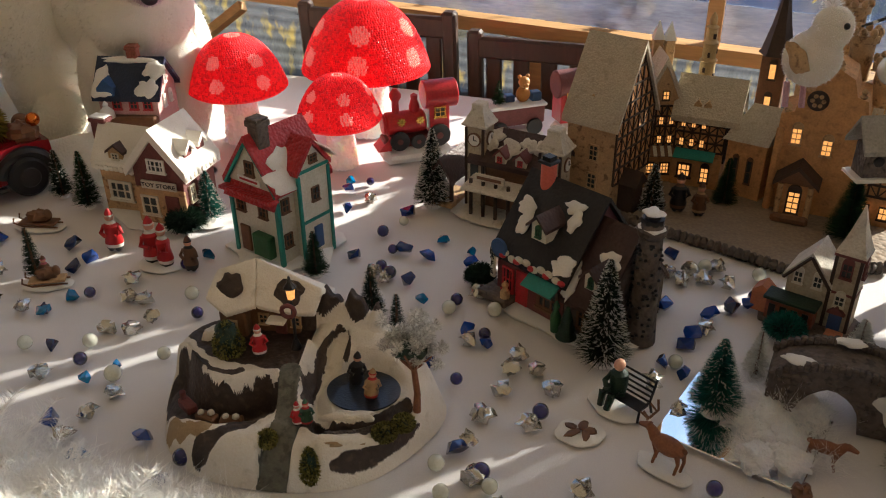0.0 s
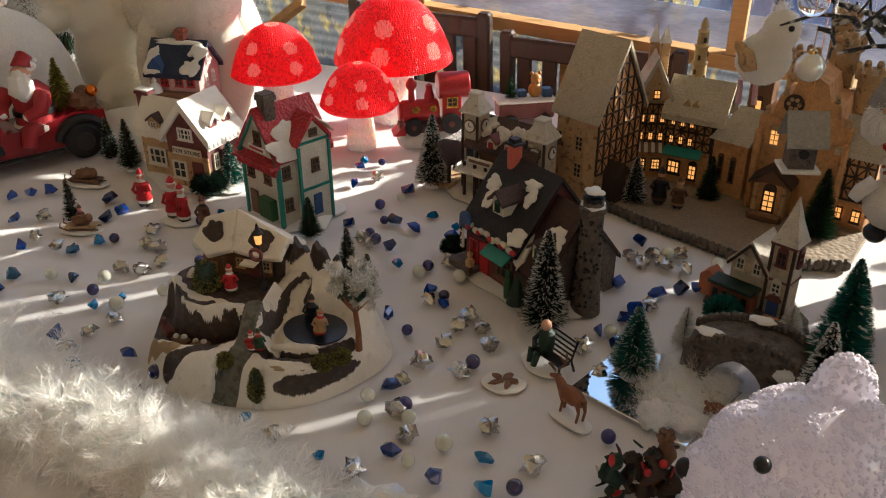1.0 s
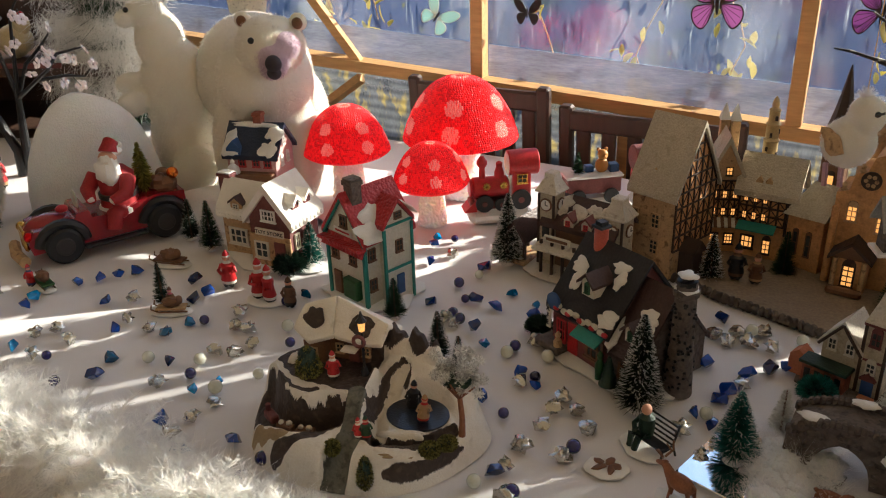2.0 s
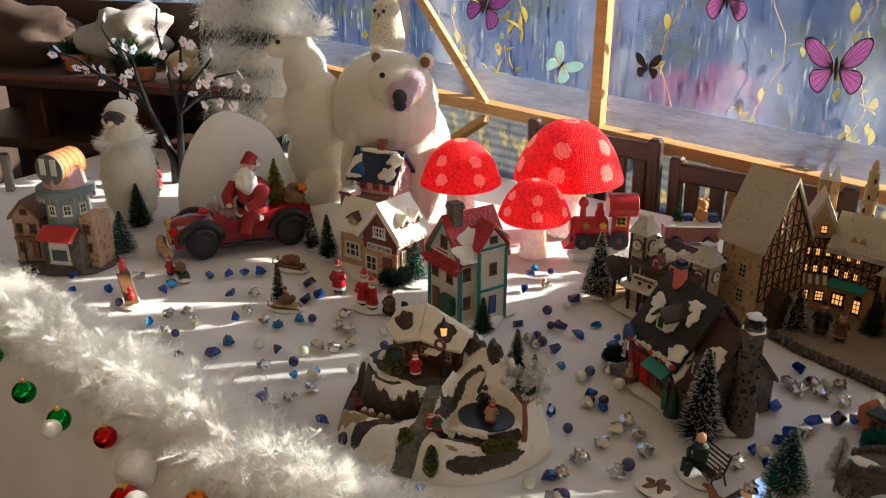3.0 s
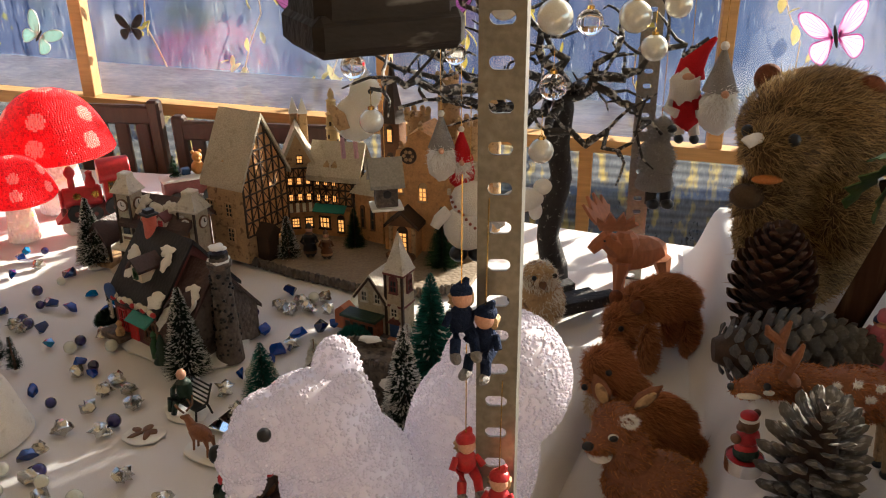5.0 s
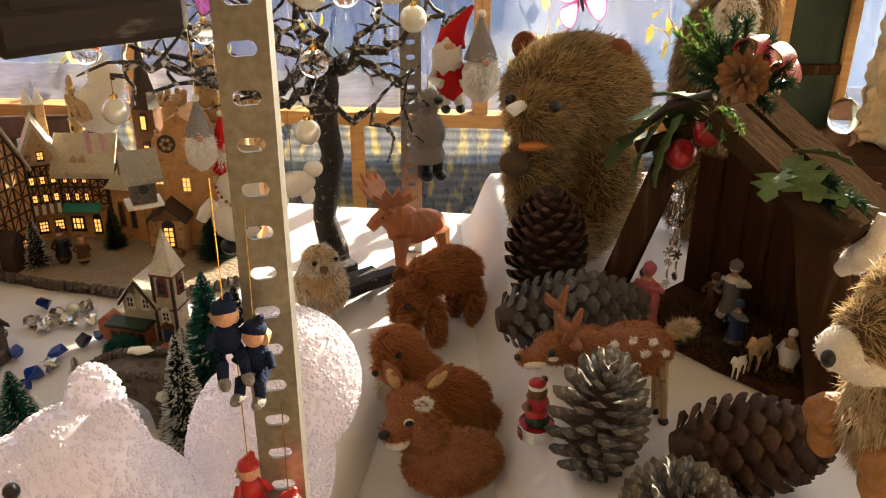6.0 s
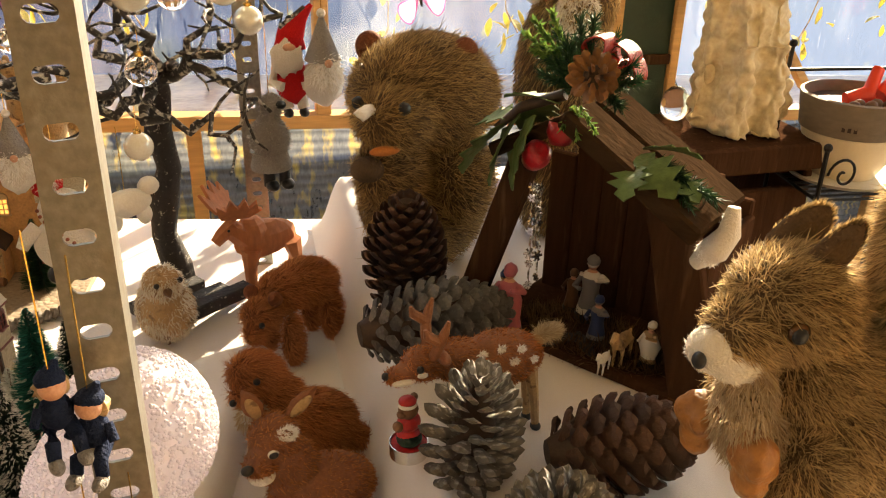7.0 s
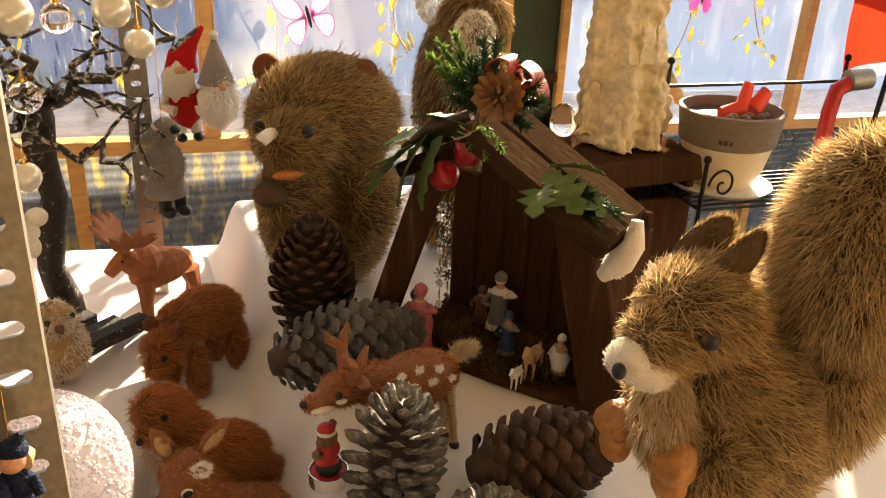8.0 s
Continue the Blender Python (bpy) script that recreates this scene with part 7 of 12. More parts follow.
def bear_cub():
    t = thing("plush_bear_cub", "slim white plush bear standing upright", "plush bear", 0, 0, 0)
    blobs = [((-0.90, 1.42, 0.10), (0.075, 0.075, 0.13)), ((-0.895, 1.415, 0.22), (0.085, 0.075, 0.12)), ((-0.91, 1.40, 0.33), (0.055, 0.052, 0.075)), ((-0.925, 1.385, 0.395), (0.042, 0.05, 0.035)),
             ((-0.945, 1.345, 0.388), (0.022, 0.03, 0.02)), ((-0.985, 1.38, 0.235), (0.045, 0.028, 0.028)), ((-0.955, 1.33, 0.205), (0.03, 0.04, 0.028)), ((-0.84, 1.36, 0.05), (0.05, 0.06, 0.05))]
    fused("body", blobs_mesh(blobs, 0.03), M["plush"], t, smooth=60)
    part("fur", coat(blobs, 16000, 0.008, 0.0011, (0, 0, -0.2), 0.6), M["fluff"], t, "short white fur", smooth=0)
    eyes(t, ((-0.935, 1.335, 0.407),), 0.006)
    n = 900
    a = np.random.uniform(0, 6.28, n)
    roots = np.stack([-0.905 + 0.035 * np.cos(a), 1.40 + 0.035 * np.sin(a), np.random.uniform(0.415, 0.44, n)], 1)
    part("feather_cap", Geo().blades(roots, np.stack([np.cos(a), np.sin(a), np.random.uniform(0.2, 1.4, n)], 1), 0.045, 0.0016, 0.5, 0.2), M["down"], t, "white feather cap", smooth=0)


bear_cub()


def owl():
    t = thing("owl_figure", "pale carved owl with grey speckles on a dark post", "owl figure", -0.958, 1.85, 0)
    part("perch", Geo().box(0, 0.02, -0.22, 0.06, 0.06, 1.03, bev=0.004), M["beam"], t, "dark post")
    sp = paint("speckled_plaster", (0.62, 0.56, 0.42), 0.7, 0.2, 120, 0.5, 260, second=(0.12, 0.10, 0.08), cut=0.58)
    part("body", Geo().lathe([(0.030, 0.295), (0.052, 0.32), (0.056, 0.36), (0.046, 0.405), (0.044, 0.425), (0.038, 0.45), (0.012, 0.466)], 20, squash=0.8), sp, t)
    for x in (-0.016, 0.014):
        part("eye", Geo().ball(x, -0.036, 0.432, 0.006), M["black"], t)
    part("beak", Geo().lathe([(0.006, 0), (0.001, 0.014)], 8, at(0, -0.038, 0.424) @ rot("X", 150)), M["brown"], t)


owl()


# ---- red toy car with a driver figure ----
def santa_car():
    t = thing("toy_car", "red vintage toy car with a bearded red-coated driver and presents", "toy car", -0.856, 1.072, 0, 54)
    body = Geo()
    body.prism([(-0.15, 0.028), (0.135, 0.028), (0.148, 0.05), (0.146, 0.088), (0.09, 0.092), (0.01, 0.074), (-0.035, 0.076), (-0.04, 0.092), (-0.062, 0.090), (-0.066, 0.082), (-0.142, 0.072), (-0.155, 0.05)], -0.045, 0.045)
    enamel = paint("dark_red_enamel", (0.24, 0.008, 0.014), 0.25, 0.25, 40, 0.05, coat=0.5)
    cloth = paint("worn_red_coat", (0.32, 0.014, 0.018), 0.55, 0.3, 60, 0.3, 300)
    part("body", body, enamel, t, "glossy dark red body", smooth=20)
    part("bonnet", Geo().ball(-0.105, 0, 0.062, 0.05, 0.036, 0.026, seg=20, rings=12), enamel, t)
    for s in (-1, 1):
        for x in (-0.095, 0.098):
            w = part("wheel", Geo().cyl(0, 0, -0.011, 0.035, 0.022, 28, at(x, s * 0.047, 0.035) @ rot("X", 90), bev=0.005), M["black"], t)
            part("rim", Geo().cyl(0, 0, -0.013, 0.019, 0.026, 20, at(x, s * 0.047, 0.035) @ rot("X", 90), bev=0.003), paint("dark_hub", (0.03, 0.025, 0.025), 0.35, 0.3), w)
            part("mudguard", Geo().tube([(x + 0.043 * math.cos(a), s * 0.047, 0.035 + 0.043 * math.sin(a)) for a in np.linspace(0.1, 3.0, 10)], 0.010, 8), M["black"], t, "black mudguard")
        part("headlight", Geo().ball(-0.150, s * 0.034, 0.062, 0.010, 0.010, 0.010), M["redball"] if s < 0 else M["gold"], t, "round headlight")
        part("running_board", Geo().box(0, s * 0.052, 0.024, 0.12, 0.016, 0.006, bev=0.002), M["black"], t)
    part("grille", Geo().box(-0.155, 0, 0.05, 0.008, 0.044, 0.044, bev=0.004), M["gold"], t, "brass grille")
    part("bumper", Geo().tube([(-0.168, -0.05, 0.022), (-0.174, 0, 0.022), (-0.168, 0.05, 0.022)], 0.011, 8), M["tan"], t, "tan front bumper")
    part("windscreen", Geo().ball(-0.052, 0, 0.103, 0.004, 0.022, 0.018), paint("pale_windscreen", (0.42, 0.45, 0.38), 0.3), t, "oval pale windscreen")
    part("steering_wheel", Geo().cyl(0, 0, 0, 0.016, 0.004, 18, at(-0.028, 0, 0.098) @ rot("Y", 60)), M["black"], t)
    part("bow", Geo().ball(-0.08, -0.01, 0.094, 0.012, 0.008, 0.008), M["red"], t)
    # driver figure, one plain shape per colour
    d = part("driver_figure", Geo().lathe([(0.036, 0.05), (0.040, 0.075), (0.036, 0.11), (0.038, 0.135), (0.022, 0.15)], 18, at(0.032, -0.006, 0), squash=0.9)
             .tube([(0.02, -0.04, 0.135), (-0.005, -0.048, 0.112), (-0.026, -0.03, 0.102)], [0.016, 0.014, 0.010], 10).tube([(0.02, 0.03, 0.135), (-0.005, 0.036, 0.112), (-0.026, 0.016, 0.102)], [0.016, 0.014, 0.010], 10)
             .tube([(0.02, -0.02, 0.07), (-0.02, -0.025, 0.072), (-0.03, -0.025, 0.045)], [0.018, 0.016, 0.014], 10), cloth, t, "seated driver in a red coat", smooth=60, m=at(0.030, -0.006, 0.002) @ rot("Z", 42) @ at(-0.032, 0.006, 0))
    part("beard", Geo().ball(0.006, -0.010, 0.150, 0.020, 0.024, 0.030, lump=0.35).ball(0.034, -0.006, 0.180, 0.020, 0.021, 0.010), M["white"], d, "white beard and hat trim")
    part("face", Geo().ball(0.018, -0.006, 0.172, 0.018, 0.018, 0.016), M["skin"], d)
    part("hat", Geo().tube([(0.026, -0.006, 0.182), (0.034, -0.006, 0.198), (0.056, -0.004, 0.190)], [0.020, 0.014, 0.005], 12), cloth, d)
    part("bobble", Geo().ball(0.062, -0.004, 0.184, 0.008, lump=0.2), M["white"], d)
    part("coat_trim", Geo().lathe([(0.041, 0.062), (0.044, 0.066), (0.044, 0.074), (0.041, 0.078)], 18, at(0.032, -0.006, 0), squash=0.92), M["white"], d)
    part("belt", Geo().lathe([(0.0385, 0.092), (0.0405, 0.094), (0.0405, 0.102), (0.0385, 0.104)], 18, at(0.032, -0.006, 0), squash=0.92), M["black"], d, "black belt")
    for q in (-1, 1):
        part("cuff", Geo().ball(-0.022, -0.006 + q * 0.026, 0.104, 0.009, 0.009, 0.009, lump=0.2), M["white"], d)
    tr = Geo()
    n = 700
    k = np.random.uniform(0, 1, n)
    a = np.random.uniform(0, 6.28, n)
    tr.blades(np.stack([0.085 + 0 * k, 0.012 + 0 * k, 0.085 + 0.1 * k], 1), np.stack([np.cos(a), np.sin(a), 0 * a - 0.2], 1), 0.034 * (1 - k) + 0.004, 0.004, 0.2)
    part("little_fir", tr, fibre("yellow_green_fir", (0.12, 0.12, 0.02), (0.40, 0.36, 0.08)), t, "yellow green fir in the back", smooth=0)
    part("sack", Geo().ball(0.118, -0.012, 0.098, 0.026, 0.026, 0.022, lump=0.4).ball(0.128, 0.02, 0.106, 0.016), M["brown"], t, "brown sack of presents")
    part("bauble", Geo().ball(0.136, -0.02, 0.120, 0.012), M["orangeball"], t)


santa_car()


# ---- observatory tower house ----
def lighthouse():
    t = thing("model_house", "ceramic harbour house with round grey tower and copper dome", "model house", -1.115, 0.815, 0, 18, group="village houses")
    part("base", Geo().patch(0.11, 0.08, 0.010, 90, wob=0.12), M["stone"], t)
    g = Geo()
    gable_wall(g, 0.062, 0.06, 0.105, 0.138, -0.062, 0.0)
    ochre = paint("aged_ochre_wall", (0.40, 0.26, 0.17), 0.65, 0.35, 50, 0.4, 250, second=(0.20, 0.12, 0.08), cut=0.56)
    hs = part("side_house", g, ochre, t, "narrow ochre house")
    g = Geo()
    gable_roof(g, 0.062, 0.06, 0.105, 0.138, 0.006, 0.005, -0.062, 0)
    part("roof", g, M["brown"], hs)
    for x, z in ((-0.078, 0.082), (-0.046, 0.082), (-0.062, 0.118), (-0.078, 0.04)):
        window(hs, at(x, -0.03, z), 0.014, 0.02 if z < 0.1 else 0.012, "brown", "glasspane")
    part("door", Geo().box(-0.046, -0.032, 0.036, 0.016, 0.004, 0.036, bev=0.001), M["brown"], hs)
    part("balcony", Geo().box(-0.062, -0.036, 0.062, 0.05, 0.012, 0.006, bev=0.001), M["brown"], hs)
    tw = part("tower", Geo().cyl(0.02, 0.005, 0, 0.046, 0.165, 20, top=0.042), paint("slate_blue_wall", (0.20, 0.24, 0.25), 0.6, 0.2), t, "round slate grey tower")
    part("gallery", Geo().cyl(0.02, 0.005, 0.158, 0.058, 0.010, 24).cyl(0.02, 0.005, 0.168, 0.056, 0.004, 24), paint("slate_gallery", (0.15, 0.19, 0.2), 0.55, 0.2), tw, "projecting gallery")
    g = Geo()
    for i in range(24):
        a = i * math.pi / 12
        g.box(0.02 + 0.055 * math.cos(a), 0.005 + 0.055 * math.sin(a), 0.152, 0.005, 0.005, 0.012)
    part("corbel", g, M["greyroof"], tw)
    part("dome_wall", Geo().cyl(0.02, 0.005, 0.170, 0.044, 0.040, 8, top=0.036), M["pink"], tw, "pink dome wall")
    dm = part("dome", Geo().cyl(0, 0, -0.036, 0.032, 0.072, 24, at(0.02, 0.005, 0.212) @ rot("Z", 84) @ rot("Y", 90), bev=0.002), paint("copper_dome", (0.60, 0.25, 0.09), 0.4, 0.2, 60, 0.3, stretch=(1, 8, 1)), tw, "rounded copper dome")
    face = at(0.02, 0.005, 0.212) @ rot("Z", 84) @ rot("Y", 90)
    part("dome_front", Geo().cyl(0, 0, -0.039, 0.0325, 0.004, 24, face), paint("slate_arch", (0.13, 0.14, 0.13), 0.6, 0.3), dm, "grey arched front")
    for x in (-0.013, 0.013):
        part("arch_panel", Geo().box(-0.006, x, -0.0405, 0.034, 0.014, 0.003, face, bev=0.001), M["pearl"], dm)
    for k in range(5):
        part("dome_rib", Geo().cyl(0, 0, -0.030 + 0.015 * k, 0.0328, 0.0016, 24, face), paint("copper_rib", (0.42, 0.16, 0.06), 0.45, 0.2), dm)
    for a in (-60, -100, -20):
        window(tw, at(0.02, 0.005, 0.128) @ rot("Z", a + 90) @ at(0, -0.0435, 0), 0.016, 0.022, "cream", "glasspane")
    lf = part("lower_front", Geo().box(0.03, -0.03, 0.042, 0.09, 0.05, 0.084, bev=0.002), M["stone"], t, "dark stone lower front")
    part("awning", Geo().prism([(0, 0), (0.082, 0), (0.078, 0.004), (0.004, 0.004)], -0.02, 0.02, at(-0.012, -0.062, 0.085) @ rot("X", 32)), M["red"], lf, "red awning")
    window(lf, at(0.025, -0.0555, 0.038), 0.044, 0.034, "cream", "glasspane", (0, 0), arch=True)
    rs = part("right_house", Geo().box(0.078, 0.0, 0.058, 0.036, 0.06, 0.116, bev=0.002), ochre, t)
    for z in (0.05, 0.09):
        window(rs, at(0.078, -0.031, z), 0.014, 0.02, "brown", "glasspane")
    part("street_lamp", Geo().tube([(-0.055, -0.055, 0.005), (-0.055, -0.055, 0.04)], 0.002, 6).ball(-0.055, -0.055, 0.044, 0.005), M["black"], t)


lighthouse()


def penguin():
    t = thing("plush_penguin", "cream fluffy penguin with dark face and knitted cap", "plush penguin", -1.19, 1.07, 0, 15)
    blobs = [((0, 0, 0.11), (0.062, 0.062, 0.125)), ((0, 0, 0.20), (0.044, 0.044, 0.05)), ((0.0, -0.008, 0.25), (0.034, 0.034, 0.034))]
    fused("body", blobs_mesh(blobs, 0.05), M["plush"], t, smooth=60)
    part("fur", coat(blobs, 9000, 0.014, 0.0016, (0, 0, -0.7), 0.35, 0.4), M["fluff"], t, "shaggy cream fur", smooth=0)
    part("face", Geo().ball(0, -0.024, 0.255, 0.028, 0.022, 0.020), paint("dark_face", (0.06, 0.05, 0.06), 0.7), t, "dark face")
    part("beak", Geo().lathe([(0.010, 0), (0.001, 0.026)], 10, at(0, -0.038, 0.247) @ rot("X", 100)), paint("pale_beak", (0.66, 0.58, 0.44), 0.5), t)
    part("cap", Geo().ball(0, 0.004, 0.268, 0.036, 0.036, 0.024), M["white_felt"], t, "white knitted cap")
    n = 700
    a = np.random.uniform(0, 6.28, n)
    part("collar", Geo().blades(np.stack([0.04 * np.cos(a), 0.04 * np.sin(a), 0.205 + 0 * a], 1), np.stack([np.cos(a), np.sin(a), np.random.uniform(-1.6, 0.1, n)], 1), 0.036, 0.0024, 0.6), M["down"], t, "looped white wool collar", smooth=0)


penguin()
g = Geo().ball(0, 0, 0.0, 0.15, 0.085, 0.25, seg=36, rings=20, lump=0.12, freq=1.2)
g.v = [(x, y, max(z, 0)) for x, y, z in g.v]
solid("snow_mound", g, M["cotton"], "tall rounded white snow mound of felted wadding", "snow mound", pose(-1.0, 1.235, 0, 0, 0, 32), smooth=60)
g = Geo().ball(0, 0, 0.0, 0.20, 0.07, 0.07, seg=30, rings=16, lump=0.3, freq=1.4)
g.v = [(x, y, max(z, 0)) for x, y, z in g.v]
solid("snow_drift", g, M["cotton"], "low white snow drift of felted wadding behind the houses", "snow mound", pose(-0.66, 1.24, 0, 0, 0, 10), smooth=60)


# ---- blossom tree, elf and dark shelf behind ----
def blossom_tree():
    t = thing("blossom_tree", "black wire tree with clear blossom lights", "light tree", -1.355, 1.35, 0)
    r = random.Random(8)
    tips = [(-0.40, -0.02, 0.33), (-0.22, 0.02, 0.40), (0.0, 0.02, 0.46), (0.13, 0.0, 0.43), (0.27, 0.0, 0.32), (0.25, 0.02, 0.25), (-0.31, 0.0, 0.28), (-0.10, -0.03, 0.36), (0.16, 0.03, 0.34), (-0.16, 0.0, 0.24)]
    part("trunk", Geo().tube([(0.02, 0, 0.0), (0.02, 0, 0.06), (-0.02, 0, 0.14), (-0.06, 0, 0.20)], [0.014, 0.012, 0.010, 0.008], 10).tube([(0.03, 0.01, 0.0), (0.04, 0.01, 0.1), (0.05, 0.01, 0.2)], [0.012, 0.010, 0.007], 10), M["black"], t)
    for i, tip in enumerate(tips):
        a = Vector((-0.05, 0, 0.19)) if tip[0] < 0 else Vector((0.05, 0.01, 0.19))
        b = Vector(tip)
        m1 = a.lerp(b, 0.4) + Vector((r.uniform(-0.03, 0.03), 0, 0.02))
        m2 = a.lerp(b, 0.75) + Vector((r.uniform(-0.03, 0.03), 0, 0.015))
        br = part("branch", Geo().tube([a, m1, m2, b], [0.006, 0.0045, 0.0035, 0.002], 7), M["black"], t)
        for k in range(5):
            p = m1.lerp(b, k / 4) + Vector((r.uniform(-0.025, 0.025), r.uniform(-0.02, 0.02), r.uniform(-0.02, 0.025)))
            g = Geo()
            q = rot("Z", r.uniform(0, 360)) @ rot("X", r.uniform(40, 120))
            for j in range(5):
                g.ball(0.008 * math.cos(j * 1.257), 0.008 * math.sin(j * 1.257), 0, 0.0065, 0.0065, 0.0022, Matrix.Translation(p) @ q, 8, 6)
            part("blossom", g, M["stem"], br, "clear white blossom")
            part("stalk", Geo().tube([p, m1.lerp(b, k / 4)], 0.0012, 5), M["black"], br)


blossom_tree()
figurine("elf_figure", "small elf figure with red cap on skis", -1.31, 1.25, 0.10, "red", "tan", 20)


def back_shelf():
    t = thing("rustic_shelf", "dark weathered wooden shelf with clutter in shadow", "shelf", -1.95, 1.72, 0, 14)
    for z in (0.185, -0.02):
        part("board", Geo().box(0, 0, z, 1.25, 0.42, 0.035, bev=0.004), M["darkwood"], t)
    for x in (-0.58, -0.2, 0.18, 0.58):
        part("upright", Geo().box(x, -0.14, -0.28, 0.07, 0.07, 0.94, bev=0.004), M["hutwood"], t)
    part("back_board", Geo().box(0, 0.2, -0.1, 1.25, 0.02, 1.0), M["darkwood"], t)
    part("red_edge", Geo().box(0.05, -0.214, 0.20, 0.9, 0.008, 0.014, bev=0.002), M["maroon"], t, "dark red shelf edge")


back_shelf()
solid("brown_blanket", Geo().ball(0, 0, 0, 0.26, 0.14, 0.10, seg=32, rings=18, lump=0.5, freq=1.6), paint("dark_brown_fabric", (0.07, 0.045, 0.035), 0.95, 0.4, 30, 0.6, 300), "dark brown rolled blanket on the shelf", "blanket", pose(-2.36, 1.68, 0.30, 0, 6, 10), smooth=60)
solid("white_blanket", Geo().ball(0, 0, 0, 0.18, 0.12, 0.09, seg=32, rings=18, lump=0.5, freq=1.8), paint("grey_white_wadding", (0.40, 0.38, 0.36), 0.95, 0.2, 30, 0.6, 300, spec=0.1), "white snow blanket heaped on the shelf", "blanket", pose(-1.93, 1.76, 0.30, 0, -12, 10), smooth=60)
lan = thing("metal_lantern", "brass lantern with yellow glass", "lantern", -2.5, 1.85, 0.38)
part("lantern_body", Geo().lathe([(0.06, 0), (0.055, 0.02), (0.05, 0.03), (0.05, 0.09), (0.03, 0.12), (0.01, 0.14)], 12), M["silver"], lan)
part("lantern_glass", Geo().cyl(0, 0, 0.03, 0.052, 0.05, 12), M["yellow"], lan)
hen = thing("hen_figure", "cream ceramic hen on the shelf", "figure", -1.60, 1.68, 0.205)
part("hen_body", Geo().ball(0, 0, 0.045, 0.055, 0.04, 0.045, lump=0.15).ball(0.035, 0, 0.09, 0.024, 0.022, 0.028), paint("cream_ceramic", (0.55, 0.45, 0.26), 0.4, 0.15), hen)
part("comb", Geo().ball(0.04, 0, 0.118, 0.012, 0.004, 0.008), M["red"], hen)
for i, (x, c, r_) in enumerate(((-1.78, "darkgreen", 0.05), (-1.70, "brown", 0.035), (-2.02, "brown", 0.045))):
    gb = thing("flower_pot", "small plant pot on the shelf", "plant pot", x, 1.62, 0.205, group="shelf pots")
    part("pot", Geo().cyl(0, 0, 0, r_ * 0.7, r_ * 1.2, 16, top=r_), M["terracotta" if i else "black"], gb)
    n = 300
    d = np.random.normal(size=(n, 3))
    part("leaves", Geo().blades(np.zeros((n, 3)) + np.array([0, 0, r_ * 1.1]), d + np.array([0, 0, 1]), r_ * 1.4, 0.006, 0.4), M["fir"], gb, smooth=0)


def feather_tree():
    t = thing("feather_tree", "dark green fir garland hung with white feathers", "feather tree", -1.33, 1.78, 0)
    part("trunk", Geo().tube([(0, 0, -0.7), (0, 0, 0.55)], 0.012, 8), M["brown"], t)
    n = 3500
    z = np.random.uniform(0.05, 0.55, n)
    a = np.random.uniform(0, 6.28, n)
    ln_ = np.random.uniform(0.07, 0.16, n)
    part("needles", Geo().blades(np.stack([0 * z, 0 * z, z], 1), np.stack([np.cos(a), np.sin(a), np.random.uniform(-0.6, 0.3, n)], 1), ln_, 0.006, 0.3, 0.2), M["fir"], t, smooth=0)
    n = 26000
    c = np.stack([np.random.uniform(-0.16, 0.16, n), np.random.uniform(-0.14, 0.02, n), np.random.choice([0.14, 0.22, 0.3, 0.42, 0.5], n) + np.random.normal(0, 0.02, n)], 1)
    part("hanging_down", Geo().blades(c, np.random.normal(size=(n, 3)) + np.array([0, 0, -0.5]), np.random.uniform(0.02, 0.05, n), 0.0014, 1.4, 0.4), M["down"], t, "hanging white down", smooth=0)


feather_tree()
part_frame = thing("picture_frame", "pale wooden frame with yellow edge leaning in shadow", "frame", -1.72, 1.05, -0.06, 30)
part("frame_side", Geo().box(-0.06, 0, 0.08, 0.02, 0.02, 0.16, bev=0.002).box(0.06, 0, 0.08, 0.02, 0.02, 0.16, bev=0.002).box(0, 0, 0.15, 0.14, 0.02, 0.02, bev=0.002), M["greyroof"], part_frame)

# ---- garden chairs in front of the window ----
def slat_chair(x, y, rz, w, top):
    t = thing("garden_chair", "dark brown slatted wooden garden chair", "chair", x, y, 0, rz, group="garden chairs")
    for s in (-1, 1):
        part("back_post", Geo().box(s * w / 2, 0, top / 2 - 0.37, 0.034, 0.03, top + 0.76, rot("X", 4), bev=0.006), M["darkwood"], t)
    part("top_rail", Geo().box(0, -0.002, top - 0.028, w, 0.022, 0.05, rot("X", 4), bev=0.006), M["darkwood"], t)
    part("lower_rail", Geo().box(0, -0.002, top - 0.34, w, 0.022, 0.04, rot("X", 4), bev=0.006), M["darkwood"], t)
    n = 6
    for i in range(n):
        part("back_slat", Geo().box(-w / 2 + w * (i + 0.7) / (n + 0.4), -0.002, top - 0.18, 0.036, 0.012, 0.28, rot("X", 4), bev=0.003), M["darkwood"], t)
    part("seat", Geo().box(0, -0.22, top - 0.42, w, 0.42, 0.025, bev=0.006), M["darkwood"], t)
    for s in (-1, 1):
        part("front_leg", Geo().box(s * w / 2, -0.40, (top - 0.43 - 0.75) / 2, 0.034, 0.034, 0.75 + top - 0.43, bev=0.005), M["darkwood"], t)


slat_chair(-0.325, 1.875, -8.5, 0.36, 0.150)
slat_chair(0.115, 1.81, -8.5, 0.41, 0.112)

